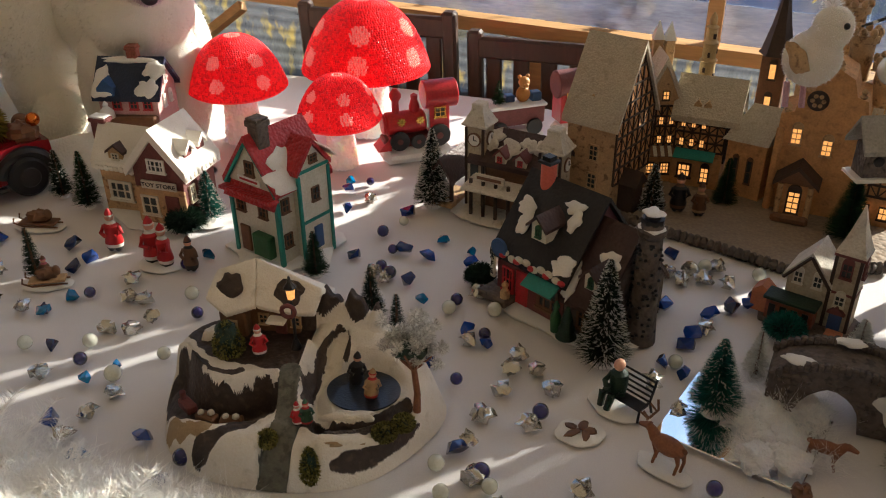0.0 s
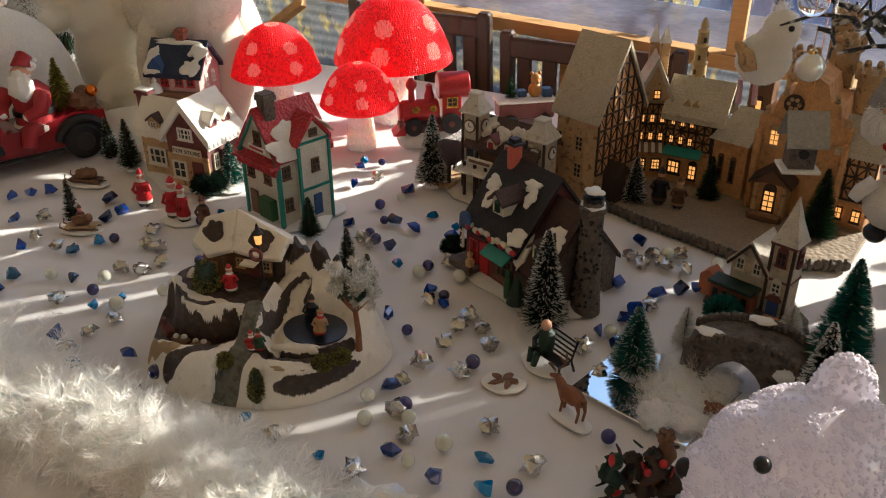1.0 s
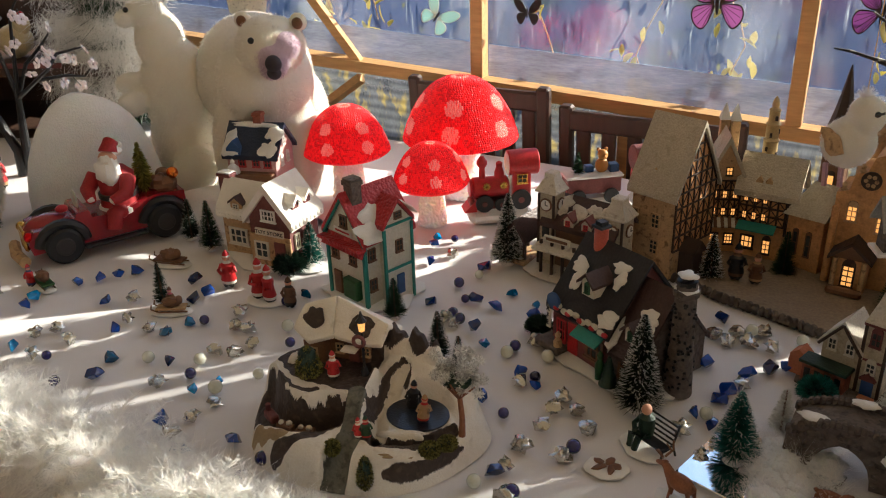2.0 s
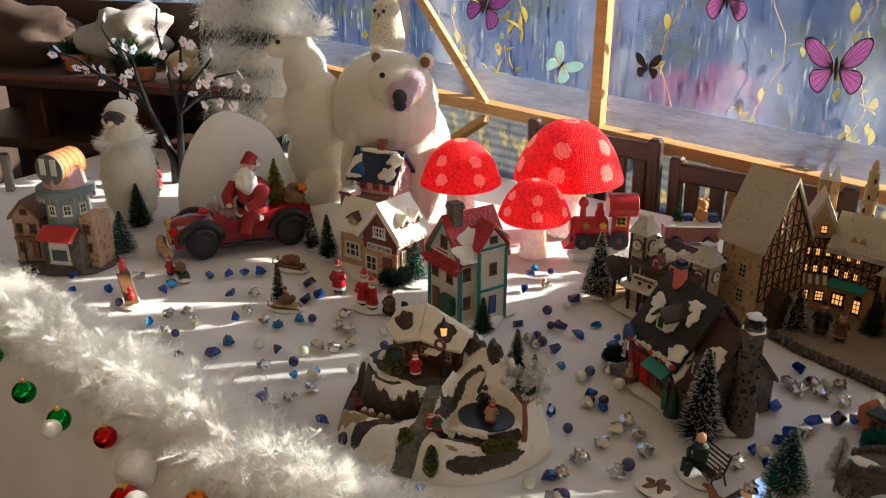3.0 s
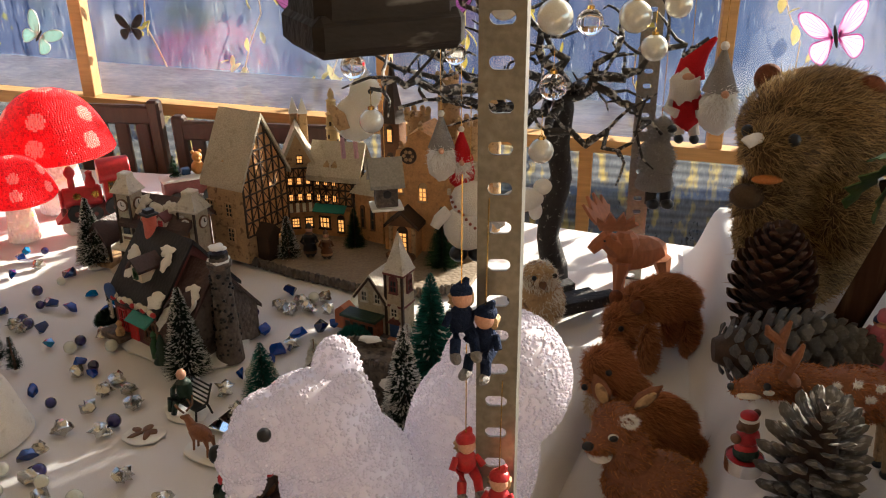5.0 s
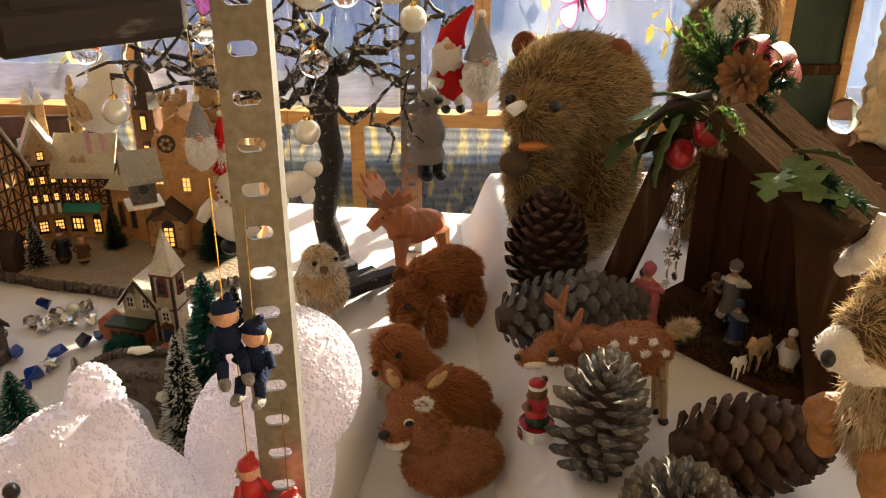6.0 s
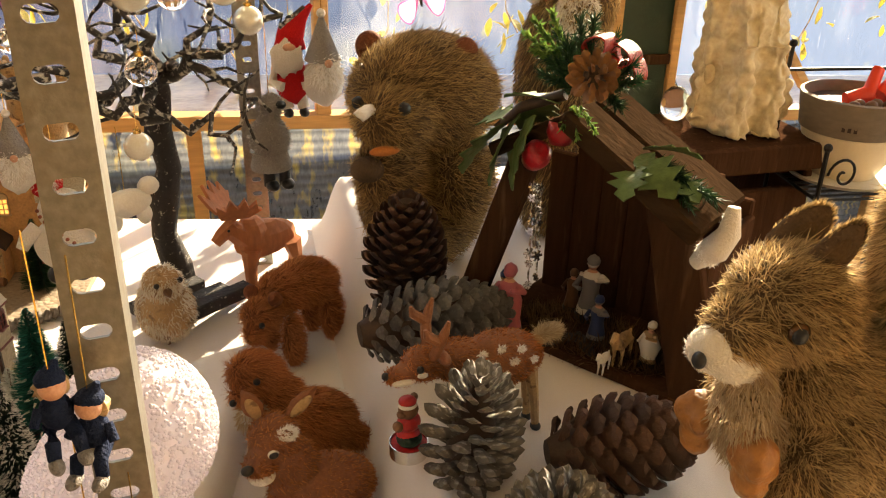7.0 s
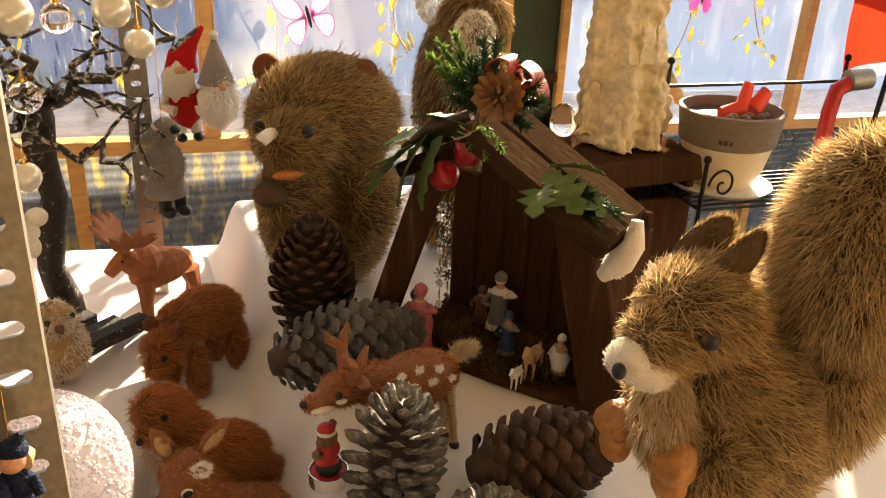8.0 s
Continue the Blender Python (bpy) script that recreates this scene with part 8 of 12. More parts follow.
# ---- red toy train on a white base ----
def toy_train():
    L = thing("toy_locomotive", "glossy red toy steam locomotive with gold trim on a snowy base", "toy train", -0.135, 1.375, 0, 28, group="toy train")
    part("base", Geo().box(0, 0, 0.016, 0.13, 0.05, 0.032, bev=0.012), M["snow"], L, "snowy base with holly")
    part("chassis", Geo().box(0, 0, 0.042, 0.125, 0.036, 0.02, bev=0.003), M["maroon"], L)
    part("boiler", Geo().cyl(0, 0, -0.045, 0.021, 0.075, 24, at(-0.012, 0, 0.075) @ rot("Y", 90), bev=0.004), M["red"], L)
    part("boiler_front", Geo().cyl(0, 0, 0, 0.019, 0.006, 20, at(-0.062, 0, 0.075) @ rot("Y", 90), bev=0.002), M["red"], L)
    part("cow_catcher", Geo().prism([(-0.075, 0.03), (-0.05, 0.03), (-0.05, 0.055)], -0.02, 0.02), M["red"], L)
    part("funnel", Geo().lathe([(0.007, 0), (0.006, 0.022), (0.011, 0.030), (0.011, 0.036), (0.004, 0.046)], 16, at(-0.035, 0, 0.094)), M["red"], L)
    part("steam_dome", Geo().lathe([(0.010, 0), (0.010, 0.012), (0.006, 0.024), (0.007, 0.032), (0.001, 0.036)], 14, at(0.0, 0, 0.092)), M["red"], L)
    part("cab", Geo().box(0.042, 0, 0.088, 0.038, 0.042, 0.070, bev=0.002), M["red"], L)
    part("cab_roof", Geo().cyl(0, 0, -0.032, 0.026, 0.062, 20, at(0.048, 0, 0.122) @ rot("Y", 90), bev=0.002), M["red"], L, "rounded red roof")
    for s in (-1, 1):
        for x, r_ in ((-0.035, 0.018), (0.0, 0.014), (0.04, 0.021)):
            w = part("wheel", Geo().cyl(0, 0, -0.003, r_, 0.006, 22, at(x, s * 0.024, 0.03 + r_) @ rot("X", 90), bev=0.001), M["black"], L)
            part("hub", Geo().cyl(0, 0, -0.005, r_ * 0.3, 0.010, 10, at(x, s * 0.024, 0.03 + r_) @ rot("X", 90)), M["maroon"], w)
        g = Geo()
        for x in (-0.03, 0.005):
            for j in range(4):
                g.box(x, s * 0.021, 0.083, 0.016, 0.002, 0.003, at(x, 0, 0.083) @ rot("Y", j * 45) @ at(-x, 0, -0.083))
        part("star_trim", g, M["gold"], L, "gold star trim")
    window(L, at(0.042, -0.0215, 0.095), 0.022, 0.02, "gold", "glasspane")
    W = thing("toy_wagon", "open red toy wagon with a golden teddy and presents", "toy train", 0.035, 1.475, 0, 28, group="toy train")
    part("base", Geo().box(0, 0, 0.016, 0.12, 0.05, 0.032, bev=0.012), M["snow"], W)
    part("tub", Geo().box(0, 0, 0.062, 0.115, 0.044, 0.036, bev=0.003), M["maroon"], W, "dark red tub with white rim")
    part("rim", Geo().box(0, 0, 0.081, 0.122, 0.05, 0.006, bev=0.002), M["snow"], W)
    part("teddy", Geo().ball(0.02, 0, 0.098, 0.014, 0.012, 0.016).ball(0.02, -0.004, 0.122, 0.011).ball(0.012, 0, 0.132, 0.004).ball(0.028, 0, 0.132, 0.004).ball(0.02, -0.014, 0.119, 0.005), paint("golden_teddy", (0.45, 0.20, 0.04), 0.5, 0.2), W, "golden teddy")
    part("present", Geo().box(0.045, 0, 0.092, 0.02, 0.02, 0.018, bev=0.002), M["blue"], W, "wrapped present")
    part("present", Geo().box(-0.005, 0.008, 0.09, 0.018, 0.018, 0.014, bev=0.002), M["blue"], W, "wrapped present")
    n = 300
    k = np.random.uniform(0, 1, n)
    a = np.random.uniform(0, 6.28, n)
    part("little_fir", Geo().blades(np.stack([-0.03 + 0 * k, 0 * k, 0.085 + 0.045 * k], 1), np.stack([np.cos(a), np.sin(a), 0 * a], 1), 0.016 * (1 - k) + 0.002, 0.002), M["fir"], W, smooth=0)
    for s in (-1, 1):
        for x in (-0.035, 0.035):
            part("wheel", Geo().cyl(0, 0, -0.003, 0.016, 0.006, 20, at(x, s * 0.026, 0.04) @ rot("X", 90), bev=0.001), M["black"], W)
    C = thing("toy_carriage", "closed red toy carriage with rounded roof", "toy train", 0.155, 1.54, 0, 28, group="toy train")
    part("base", Geo().box(0, 0, 0.016, 0.10, 0.05, 0.032, bev=0.012), M["snow"], C)
    part("cabin", Geo().box(0, 0, 0.072, 0.09, 0.042, 0.075, bev=0.002), M["red"], C)
    part("carriage_roof", Geo().cyl(0, 0, -0.05, 0.027, 0.1, 20, at(0, 0, 0.108) @ rot("Y", 90), bev=0.002), M["maroon"], C)
    for x in (-0.028, 0.0, 0.028):
        window(C, at(x, -0.0215, 0.085), 0.016, 0.024, "gold", "glasspane")


toy_train()

# ---- figures and small scenes on the cloth ----
def oval_base(parent, rx, ry, seed=1):
    part("snow_base", Geo().patch(rx, ry, 0.005, seed, wob=0.12), M["snow"], parent, "oval snowy base")


def bench_man():
    t = thing("bench_figure", "old man figure sitting on a black park bench", "figurine", 0.236, 0.716, 0, -38, group="village figurines")
    oval_base(t, 0.034, 0.024, 3)
    b = part("bench", Geo().box(0.01, 0, 0.018, 0.05, 0.016, 0.002), M["black"], t, "black slatted bench")
    for i in range(5):
        part("bench_slat", Geo().box(0.01, 0.010 + 0.0022 * i, 0.022 + 0.0055 * i, 0.05, 0.0015, 0.003, bev=0.0005), M["black"], b)
    for s in (-1, 1):
        part("bench_leg", Geo().tube([(0.01 + s * 0.025, -0.01, 0.004), (0.01 + s * 0.025, -0.008, 0.022), (0.01 + s * 0.025, 0.010, 0.022), (0.01 + s * 0.025, 0.02, 0.048)], 0.0016, 6).tube([(0.01 + s * 0.025, 0.010, 0.022), (0.01 + s * 0.025, 0.016, 0.004)], 0.0016, 6), M["black"], b)
    m = part("man", Geo().lathe([(0.009, 0.018), (0.0105, 0.03), (0.010, 0.044), (0.004, 0.05)], 12, at(-0.004, 0.004, 0)).tube([(-0.006, 0.0, 0.022), (-0.012, -0.014, 0.022), (-0.012, -0.016, 0.005)], [0.006, 0.005, 0.004], 8).tube([(0.004, 0.0, 0.022), (0.0, -0.014, 0.022), (-0.002, -0.018, 0.005)], [0.006, 0.005, 0.004], 8).tube([(-0.012, 0.002, 0.042), (-0.016, -0.006, 0.032), (-0.008, -0.012, 0.028)], 0.0035, 8), M["darkgreen"], t, "figure in dark green coat")
    part("head", Geo().ball(-0.004, 0.002, 0.056, 0.0065, 0.007, 0.0075), M["skin"], m)


bench_man()


def deer_shape(g, s, head=(-0.042, 0.066), low=False):
    """A standing deer that looks along -x; s: size."""
    g.ball(0, 0, 0.042 * s, 0.027 * s, 0.011 * s, 0.0125 * s, lump=0.1)
    g.tube([(-0.02 * s, 0, 0.044 * s), (-0.03 * s, 0, 0.056 * s), (head[0] * s * 0.88, 0, head[1] * s)], [0.010 * s, 0.007 * s, 0.006 * s], 10)
    g.tube([(head[0] * s * 0.8, 0, head[1] * s + 0.002 * s), (head[0] * s * 1.25, 0, head[1] * s - 0.004 * s)], [0.0065 * s, 0.0032 * s], 10)
    for x, y in ((-0.018, -0.006), (-0.021, 0.006), (0.019, -0.006), (0.022, 0.006)):
        g.tube([(x * s, y * s, 0.04 * s), ((x + 0.004) * s, y * s, 0.022 * s), (x * s, y * s, 0.0)], [0.0052 * s, 0.0026 * s, 0.0022 * s], 8)
    g.ball(0.027 * s, 0, 0.047 * s, 0.005 * s, 0.003 * s, 0.005 * s)


def reindeer():
    t = thing("reindeer_figure", "brown reindeer figure with antlers on an oval snow base", "figurine", 0.284, 0.622, 0, -36, group="village figurines")
    oval_base(t, 0.032, 0.016, 5)
    g = Geo()
    deer_shape(g, 0.70, (-0.040, 0.058))
    g.ball(0, 0, 0.029, 0.020, 0.010, 0.0105, lump=0.1)
    part("body", Geo().add(g.v, g.f, at(0, 0, 0.004)), M["fur_brown"], t, smooth=60)
    for s in (-1, 1):
        part("antler", Geo().tube([(-0.026, s * 0.002, 0.053), (-0.021, s * 0.009, 0.062), (-0.025, s * 0.013, 0.071)], 0.0014, 6).tube([(-0.022, s * 0.008, 0.060), (-0.031, s * 0.009, 0.065)], 0.0012, 6), M["brown"], t)


reindeer()
lp = thing("leaf_plate", "white oval snow plate with brown leaves", "figurine", 0.196, 0.663, 0, 0, group="village figurines")
oval_base(lp, 0.028, 0.022, 8)
for i in range(5):
    part("leaf", Geo().patch(0.009, 0.005, 0.002, i, pose(0.012 * math.cos(i * 1.3), 0.009 * math.sin(i * 1.3), 0.005, 8, 6, i * 70), 10, 0.4), M["brown"], lp)

# mirror pond with cotton wool
mi = thing("mirror_tile", "square mirror tile used as a frozen pond", "mirror", 0.373, 0.700, 0, -26)
part("glass", Geo().box(0, 0, 0.0025, 0.155, 0.13, 0.004, bev=0.0008), M["mirror"], mi)
r3 = random.Random(4)
cw = thing("cotton_wool", "loose tufts of white cotton wool lying on the mirror", "cotton wool", 0.40, 0.70, 0)
for i in range(15):
    x, y = r3.uniform(-0.03, 0.05), r3.uniform(-0.065, 0.055)
    part("tuft", Geo().ball(x, y, 0.010, r3.uniform(0.016, 0.026), r3.uniform(0.014, 0.022), r3.uniform(0.009, 0.014), seg=16, rings=10, lump=0.7, freq=2.2), M["cotton"], cw, smooth=80)
n = 2600
d = np.random.normal(size=(n, 3))
d[:, 2] = np.abs(d[:, 2])
part("loose_wool", Geo().blades(np.stack([np.random.uniform(-0.045, 0.065, n), np.random.uniform(-0.07, 0.065, n), np.random.uniform(0.006, 0.022, n)], 1), d, np.random.uniform(0.01, 0.03, n), 0.0004, 1.6), M["down"], cw, smooth=0)

# stone bridge
def bridge():
    t = thing("model_bridge", "grey brown rubble stone arch bridge with patches of snow", "model bridge", 0.478, 0.745, 0, -14)
    arch = [(0.034 * math.cos(a) - 0.012, 0.048 * math.sin(a)) for a in np.linspace(0, math.pi, 12)]
    g = Geo()
    pts_o = [(-0.078, 0.0), (-0.077, 0.025), (-0.076, 0.046), (-0.063, 0.058), (-0.05, 0.064), (-0.03, 0.070), (-0.01, 0.074), (0.01, 0.073), (0.03, 0.070), (0.06, 0.058), (0.09, 0.03), (0.092, 0.0)]
    pts_i = list(reversed(arch))
    vs, fs = [], []
    n = len(pts_o)
    for y in (-0.03, 0.03):
        for p in pts_o + pts_i:
            vs.append((p[0], y + 0.004 * noise.noise((p[0] * 50, p[1] * 50, y * 30)), p[1]))
    for k in range(n - 1):
        fs += [(k, k + 1, n + k + 1, n + k), (2 * n + k, 3 * n + k, 3 * n + k + 1, 2 * n + k + 1), (k, 2 * n + k, 2 * n + k + 1, k + 1), (n + k, n + k + 1, 3 * n + k + 1, 3 * n + k)]
    fs += [(0, n, 3 * n, 2 * n), (n - 1, 3 * n - 1, 4 * n - 1, 2 * n - 1)]
    part("arch", g.add(vs, fs), M["stone"], t, smooth=30)
    r5 = random.Random(6)
    for s in (-1, 1):
        for i in range(26):
            k = i / 25
            x = -0.074 + 0.165 * k
            z = np.interp(x, [p[0] for p in pts_o[2:]], [p[1] for p in pts_o[2:]])
            part("parapet_stone", Geo().box(x, s * 0.027, z + 0.004, 0.0075, 0.010, r5.uniform(0.008, 0.012), bev=0.002), M["stone"], t)
    for i in range(90):
        x, z = r5.uniform(-0.07, 0.085), r5.uniform(0.004, 0.060)
        top = np.interp(x, [p[0] for p in pts_o[2:]], [p[1] for p in pts_o[2:]])
        if z < top - 0.004 and ((x + 0.012) / 0.038) ** 2 + (z / 0.052) ** 2 > 1.05:
            part("rubble_stone", Geo().ball(x, -0.030, z, r5.uniform(0.004, 0.007), 0.0035, r5.uniform(0.003, 0.005), seg=8, rings=5, lump=0.4), M["stone"], t)
    part("snow_patch", Geo().patch(0.010, 0.022, 0.004, 5, at(0.045, -0.031, 0.044) @ rot("X", 90) @ rot("Z", 25), wob=0.5), M["snow"], t)
    part("snow_patch", Geo().patch(0.008, 0.020, 0.004, 9, at(0.066, -0.031, 0.036) @ rot("X", 90) @ rot("Z", 30), wob=0.5), M["snow"], t)
    part("snow_patch", Geo().patch(0.02, 0.008, 0.004, 2, at(-0.05, -0.02, 0.072)), M["snow"], t)
    part("snow_patch", Geo().patch(0.014, 0.008, 0.004, 3, at(0.0, 0.02, 0.082)), M["snow"], t)


bridge()
f1 = thing("holly_figure", "dark carved stump figure with red and white holly", "figurine", 0.368, 0.522, 0, 20, group="village figurines")
oval_base(f1, 0.042, 0.028, 11)
for k, (x, y, lean, hh, c) in enumerate(((-0.022, -0.002, -0.010, 0.052, "darkgreen"), (-0.006, 0.006, 0.004, 0.046, "beam"), (0.010, -0.004, 0.008, 0.060, "beam"), (0.024, 0.004, 0.004, 0.078, "brown"), (0.032, -0.008, 0.012, 0.036, "beam"))):
    part("stump", Geo().tube([(x, y, 0.004), (x - lean * 0.6, y + 0.003, hh * 0.35), (x + lean, y - 0.003, hh * 0.7), (x + lean * 0.4, y, hh)], [0.011, 0.008, 0.010, 0.005], 9).ball(x + lean * 0.3, y, hh * 0.95, 0.009, 0.008, 0.008, lump=0.6), M[c], f1, smooth=50)
for i in range(40):
    part("leaf", Geo().patch(0.0065, 0.0036, 0.0016, i + 3, pose(-0.034 + 0.0155 * (i % 5) + 0.004 * math.sin(i * 1.7), -0.014 + 0.0075 * (i % 4), 0.010 + 0.0085 * (i % 7), 60 + 23 * i, 20 * i, 31 * i), 10, 0.6), M["snow" if i % 9 == 1 else "red" if i % 8 == 4 else "darkgreen" if i % 2 else "beam"], f1)
part("berry", Geo().ball(0.004, -0.018, 0.048, 0.004), M["red"], f1)
part("berry", Geo().ball(0.020, -0.014, 0.055, 0.0045), M["red"], f1)
f2 = thing("fox_figure", "small brown dog figure under the bridge", "figurine", 0.445, 0.655, 0, 160, group="village figurines")
g = Geo()
deer_shape(g, 0.6, (-0.04, 0.055))
part("body", g, M["fur_brown"], f2, smooth=60)

figurine("santa_figure", "red-coated bearded figure with a lantern", -0.517, 0.963, 0.072, "red", "white", 10)
figurine("dancing_couple", "red-coated dancing couple on an oval base", -0.440, 0.938, 0.078, "red", "white", 40)
figurine("dancing_couple", "red-skirted dancer of the couple", -0.418, 0.930, 0.072, "red", "white", -30)
solid("figure_base", Geo().patch(0.036, 0.024, 0.005, 14, wob=0.1), M["snow"], "oval snowy base under the dancing couple", "figurine base", pose(-0.428, 0.932, 0))
figurine("villager_figure", "villager figure in a dark brown coat", -0.376, 0.925, 0.058, "brown", "black", 0)
figurine("villager_figure", "villager in dark coat on the town square", 0.330, 1.205, 0.068, "black", "brown", 0, z=0.012)
figurine("villager_figure", "villager woman with a pram on the town square", 0.362, 1.195, 0.058, "brown", "tan", 0, z=0.012)
figurine("skier_figure", "child figure in red and blue by a snow scooter", -0.868, 0.866, 0.045, "red", "blue", 0)
figurine("sledge_figure", "child figure with a pink cap", -0.572, 0.868, 0.04, "brown", "pink", 0)
bottle_brush("bottle_brush_tree", "tiny dark green fir by the sledge", -0.592, 0.872, 0.082, 0.017, "frostgreen", 0.05, n=700)


def sledge(x, y, rz, label, c="tan", big=1.0):
    t = thing("toy_sledge", label, "sledge", x, y, 0, rz, group="toy sledges")
    oval_base(t, 0.034 * big, 0.016 * big, 7)
    part("sledge_body", Geo().box(0, 0, 0.011, 0.05 * big, 0.02 * big, 0.004, bev=0.001), M[c], t)
    for s in (-1, 1):
        part("runner", Geo().tube([(0.028 * big, s * 0.009, 0.006), (-0.02 * big, s * 0.009, 0.006), (-0.032 * big, s * 0.009, 0.012), (-0.03 * big, s * 0.009, 0.02)], 0.0014, 6), M["brown"], t)
    part("load", Geo().ball(0.0, 0, 0.02, 0.014 * big, 0.010 * big, 0.010 * big, lump=0.4).ball(0.014 * big, 0, 0.024, 0.006 * big, 0.006, 0.008 * big), M["brown"], t)


sledge(-0.560, 0.852, 20, "wooden sledge with a bundle", "tan")
sledge(-0.675, 1.012, 5, "brown reindeer sledge figure on a base", "brown", 1.2)
sledge(-0.845, 0.872, -30, "green snow scooter figure on a base", "green", 1.1)
w1 = thing("toboggan_figure", "two figures on a tall brown toboggan ramp", "figurine", -0.845, 0.735, 0, -30, group="village figurines")
oval_base(w1, 0.045, 0.02, 15)
part("ramp", Geo().box(0, 0, 0, 0.072, 0.024, 0.005, at(0.006, 0, 0.030) @ rot("Y", 36), bev=0.001), M["brown"], w1, "brown ramp")
part("ramp_wall", Geo().box(-0.035, 0.004, 0.03, 0.022, 0.014, 0.05, bev=0.002), M["brick"], w1)
part("rider", Geo().ball(0.026, 0, 0.022, 0.008, 0.007, 0.009).ball(0.022, 0, 0.034, 0.005).ball(-0.02, 0, 0.066, 0.008, 0.007, 0.009).ball(-0.018, 0, 0.078, 0.005), M["red"], w1)

# ---- white feather garland with baubles along the front edge ----
def garland():
    t = thing("feather_garland", "long fluffy white feather garland along the table edge", "feather garland", 0, 0, 0)
    path = [(x, front_edge(x) + 0.080 - 0.02 * ease(-0.1, 0.15, x), 0.026) for x in np.linspace(-1.22, 0.145, 31)]
    part("cord", Geo().tube(path, 0.008, 8), M["white"], t)
    P = np.array(path)
    for k in range(46):
        b = P[k * 30 // 46]
        q = min(1.0, max(0.5, (0.4 - b[0]) / 0.45))
        part("wool_core", Geo().ball(b[0] + 0.02 * math.sin(k * 2.1), b[1] + 0.014 * math.sin(k * 1.3), 0.022, 0.042 * q, 0.040 * q, 0.032 * q, seg=14, rings=9, lump=0.5), M["cotton"], t, smooth=80)
    n = 74000
    u = np.random.uniform(0, len(P) - 1.001, n)
    i = u.astype(int)
    c = P[i] + (P[i + 1] - P[i]) * (u - i)[:, None]
    clump = 0.6 + 0.5 * np.sin(u * 2.1) * np.sin(u * 0.9 + 1)
    thick = np.clip((0.46 - c[:, 0]) / 0.42, 0.75, 1.15)
    d = np.random.normal(size=(n, 3))
    d /= np.linalg.norm(d, axis=1, keepdims=True)
    d[:, 2] = np.where(c[:, 2] + d[:, 2] * 0.07 < 0, np.abs(d[:, 2]) * 0.4, d[:, 2])
    roots = c + d * (0.058 * thick * np.random.uniform(0.1, 1, n))[:, None] * np.array([1, 1.15, 0.8])
    roots[:, 2] = np.maximum(roots[:, 2], 0.002)
    part("down", Geo().blades(roots, d + np.random.normal(0, 0.9, (n, 3)) + np.array([0.0, 0.0, 0.1]), np.random.uniform(0.010, 0.026, n) * thick * (0.7 + 0.5 * clump), 0.00065, 1.6, 0.25), M["down"], t, "soft white down", smooth=0)
    r = random.Random(17)
    for k in range(470):
        j = r.uniform(0, len(P) - 1.01)
        b = Vector(P[int(j)])
        a = r.uniform(-0.6, 3.7)
        way = Vector((r.uniform(-0.7, 0.7), math.cos(a), abs(math.sin(a)) + 0.25)).normalized()
        ln_ = r.uniform(0.05, 0.10) * min(1, max(0.7, (0.45 - b.x) / 0.45))
        curl = Vector((r.uniform(-1, 1), r.uniform(-1, 1), -0.7)) * 0.4
        pts = [b + way * ln_ * q + curl * ln_ * q * q for q in (0.15, 0.4, 0.7, 1.0)]
        g = Geo().tube(pts, [0.0008, 0.0007, 0.0005, 0.0003], 4)
        m = 170
        q = np.random.uniform(0.1, 1, m)
        base = np.array([np.array(b + way * ln_ * v + curl * ln_ * v * v) for v in q])
        side = np.array(way.cross(Vector((r.gauss(0, 1), r.gauss(0, 1), r.gauss(0, 1)))).normalized())
        sg = np.where(np.random.rand(m) < 0.5, -1, 1)[:, None]
        g.blades(base, side * sg + np.array(way) * 0.9 + np.random.normal(0, 0.15, (m, 3)), (0.005 + 0.016 * np.sin(q * math.pi * 0.95)) * ln_ / 0.08, 0.00055, 0.9)
        part("feather", g, M["down"], t, smooth=0)


garland()


def bauble(x, y, z, r, mat, label, group="garland baubles", hang=0.0):
    t = thing("bauble", label, "bauble", x, y, z, rnd.uniform(0, 360), group=group)
    part("ball", Geo().ball(0, 0, 0, r, seg=24, rings=16), M[mat], t, smooth=80)
    part("cap", Geo().cyl(0, 0, r * 0.93, r * 0.28, r * 0.25, 12), M["gold"], t, "gold cap")
    part("hook", Geo().tube([(0.0, 0, r * 1.15), (r * 0.12, 0, r * 1.3), (0, 0, r * 1.45), (-r * 0.12, 0, r * 1.3), (0, 0, r * 1.15)], r * 0.03, 5), M["gold"], t)
    if hang:
        part("thread", Geo().tube([(0, 0, r * 1.4), (0, 0, r + hang)], 0.0005, 4), M["gold"], t)
    return t


for x, y, z, r, c in ((-0.876, 0.470, 0.004, 0.018, "greenball"), (-0.724, 0.418, 0.004, 0.018, "greenball"), (-0.612, 0.392, 0.004, 0.0175, "greenball"), (-0.52, 0.396, 0.002, 0.0165, "redball"), (-0.395, 0.318, -0.006, 0.020, "redball"), (-0.305, 0.352, 0.002, 0.0155, "orangeball"), (-0.135, 0.268, 0.014, 0.017, "redball")):
    bauble(x, y, z, r, c, {"greenball": "shiny green glass bauble on the garland", "redball": "shiny red glass bauble on the garland", "orangeball": "shiny copper bauble on the garland"}[c])
for x, y, r in ((-0.42, 0.36, 0.028), (-0.365, 0.31, 0.017), (-0.60, 0.37, 0.014)):
    solid("felt_ball", Geo().ball(0, 0, 0, r, seg=20, rings=14, lump=0.1), M["white_felt"], "white felt snowball tucked in the garland", "felt ball", at(x, y, 0.005), group="felt snowballs", smooth=60)
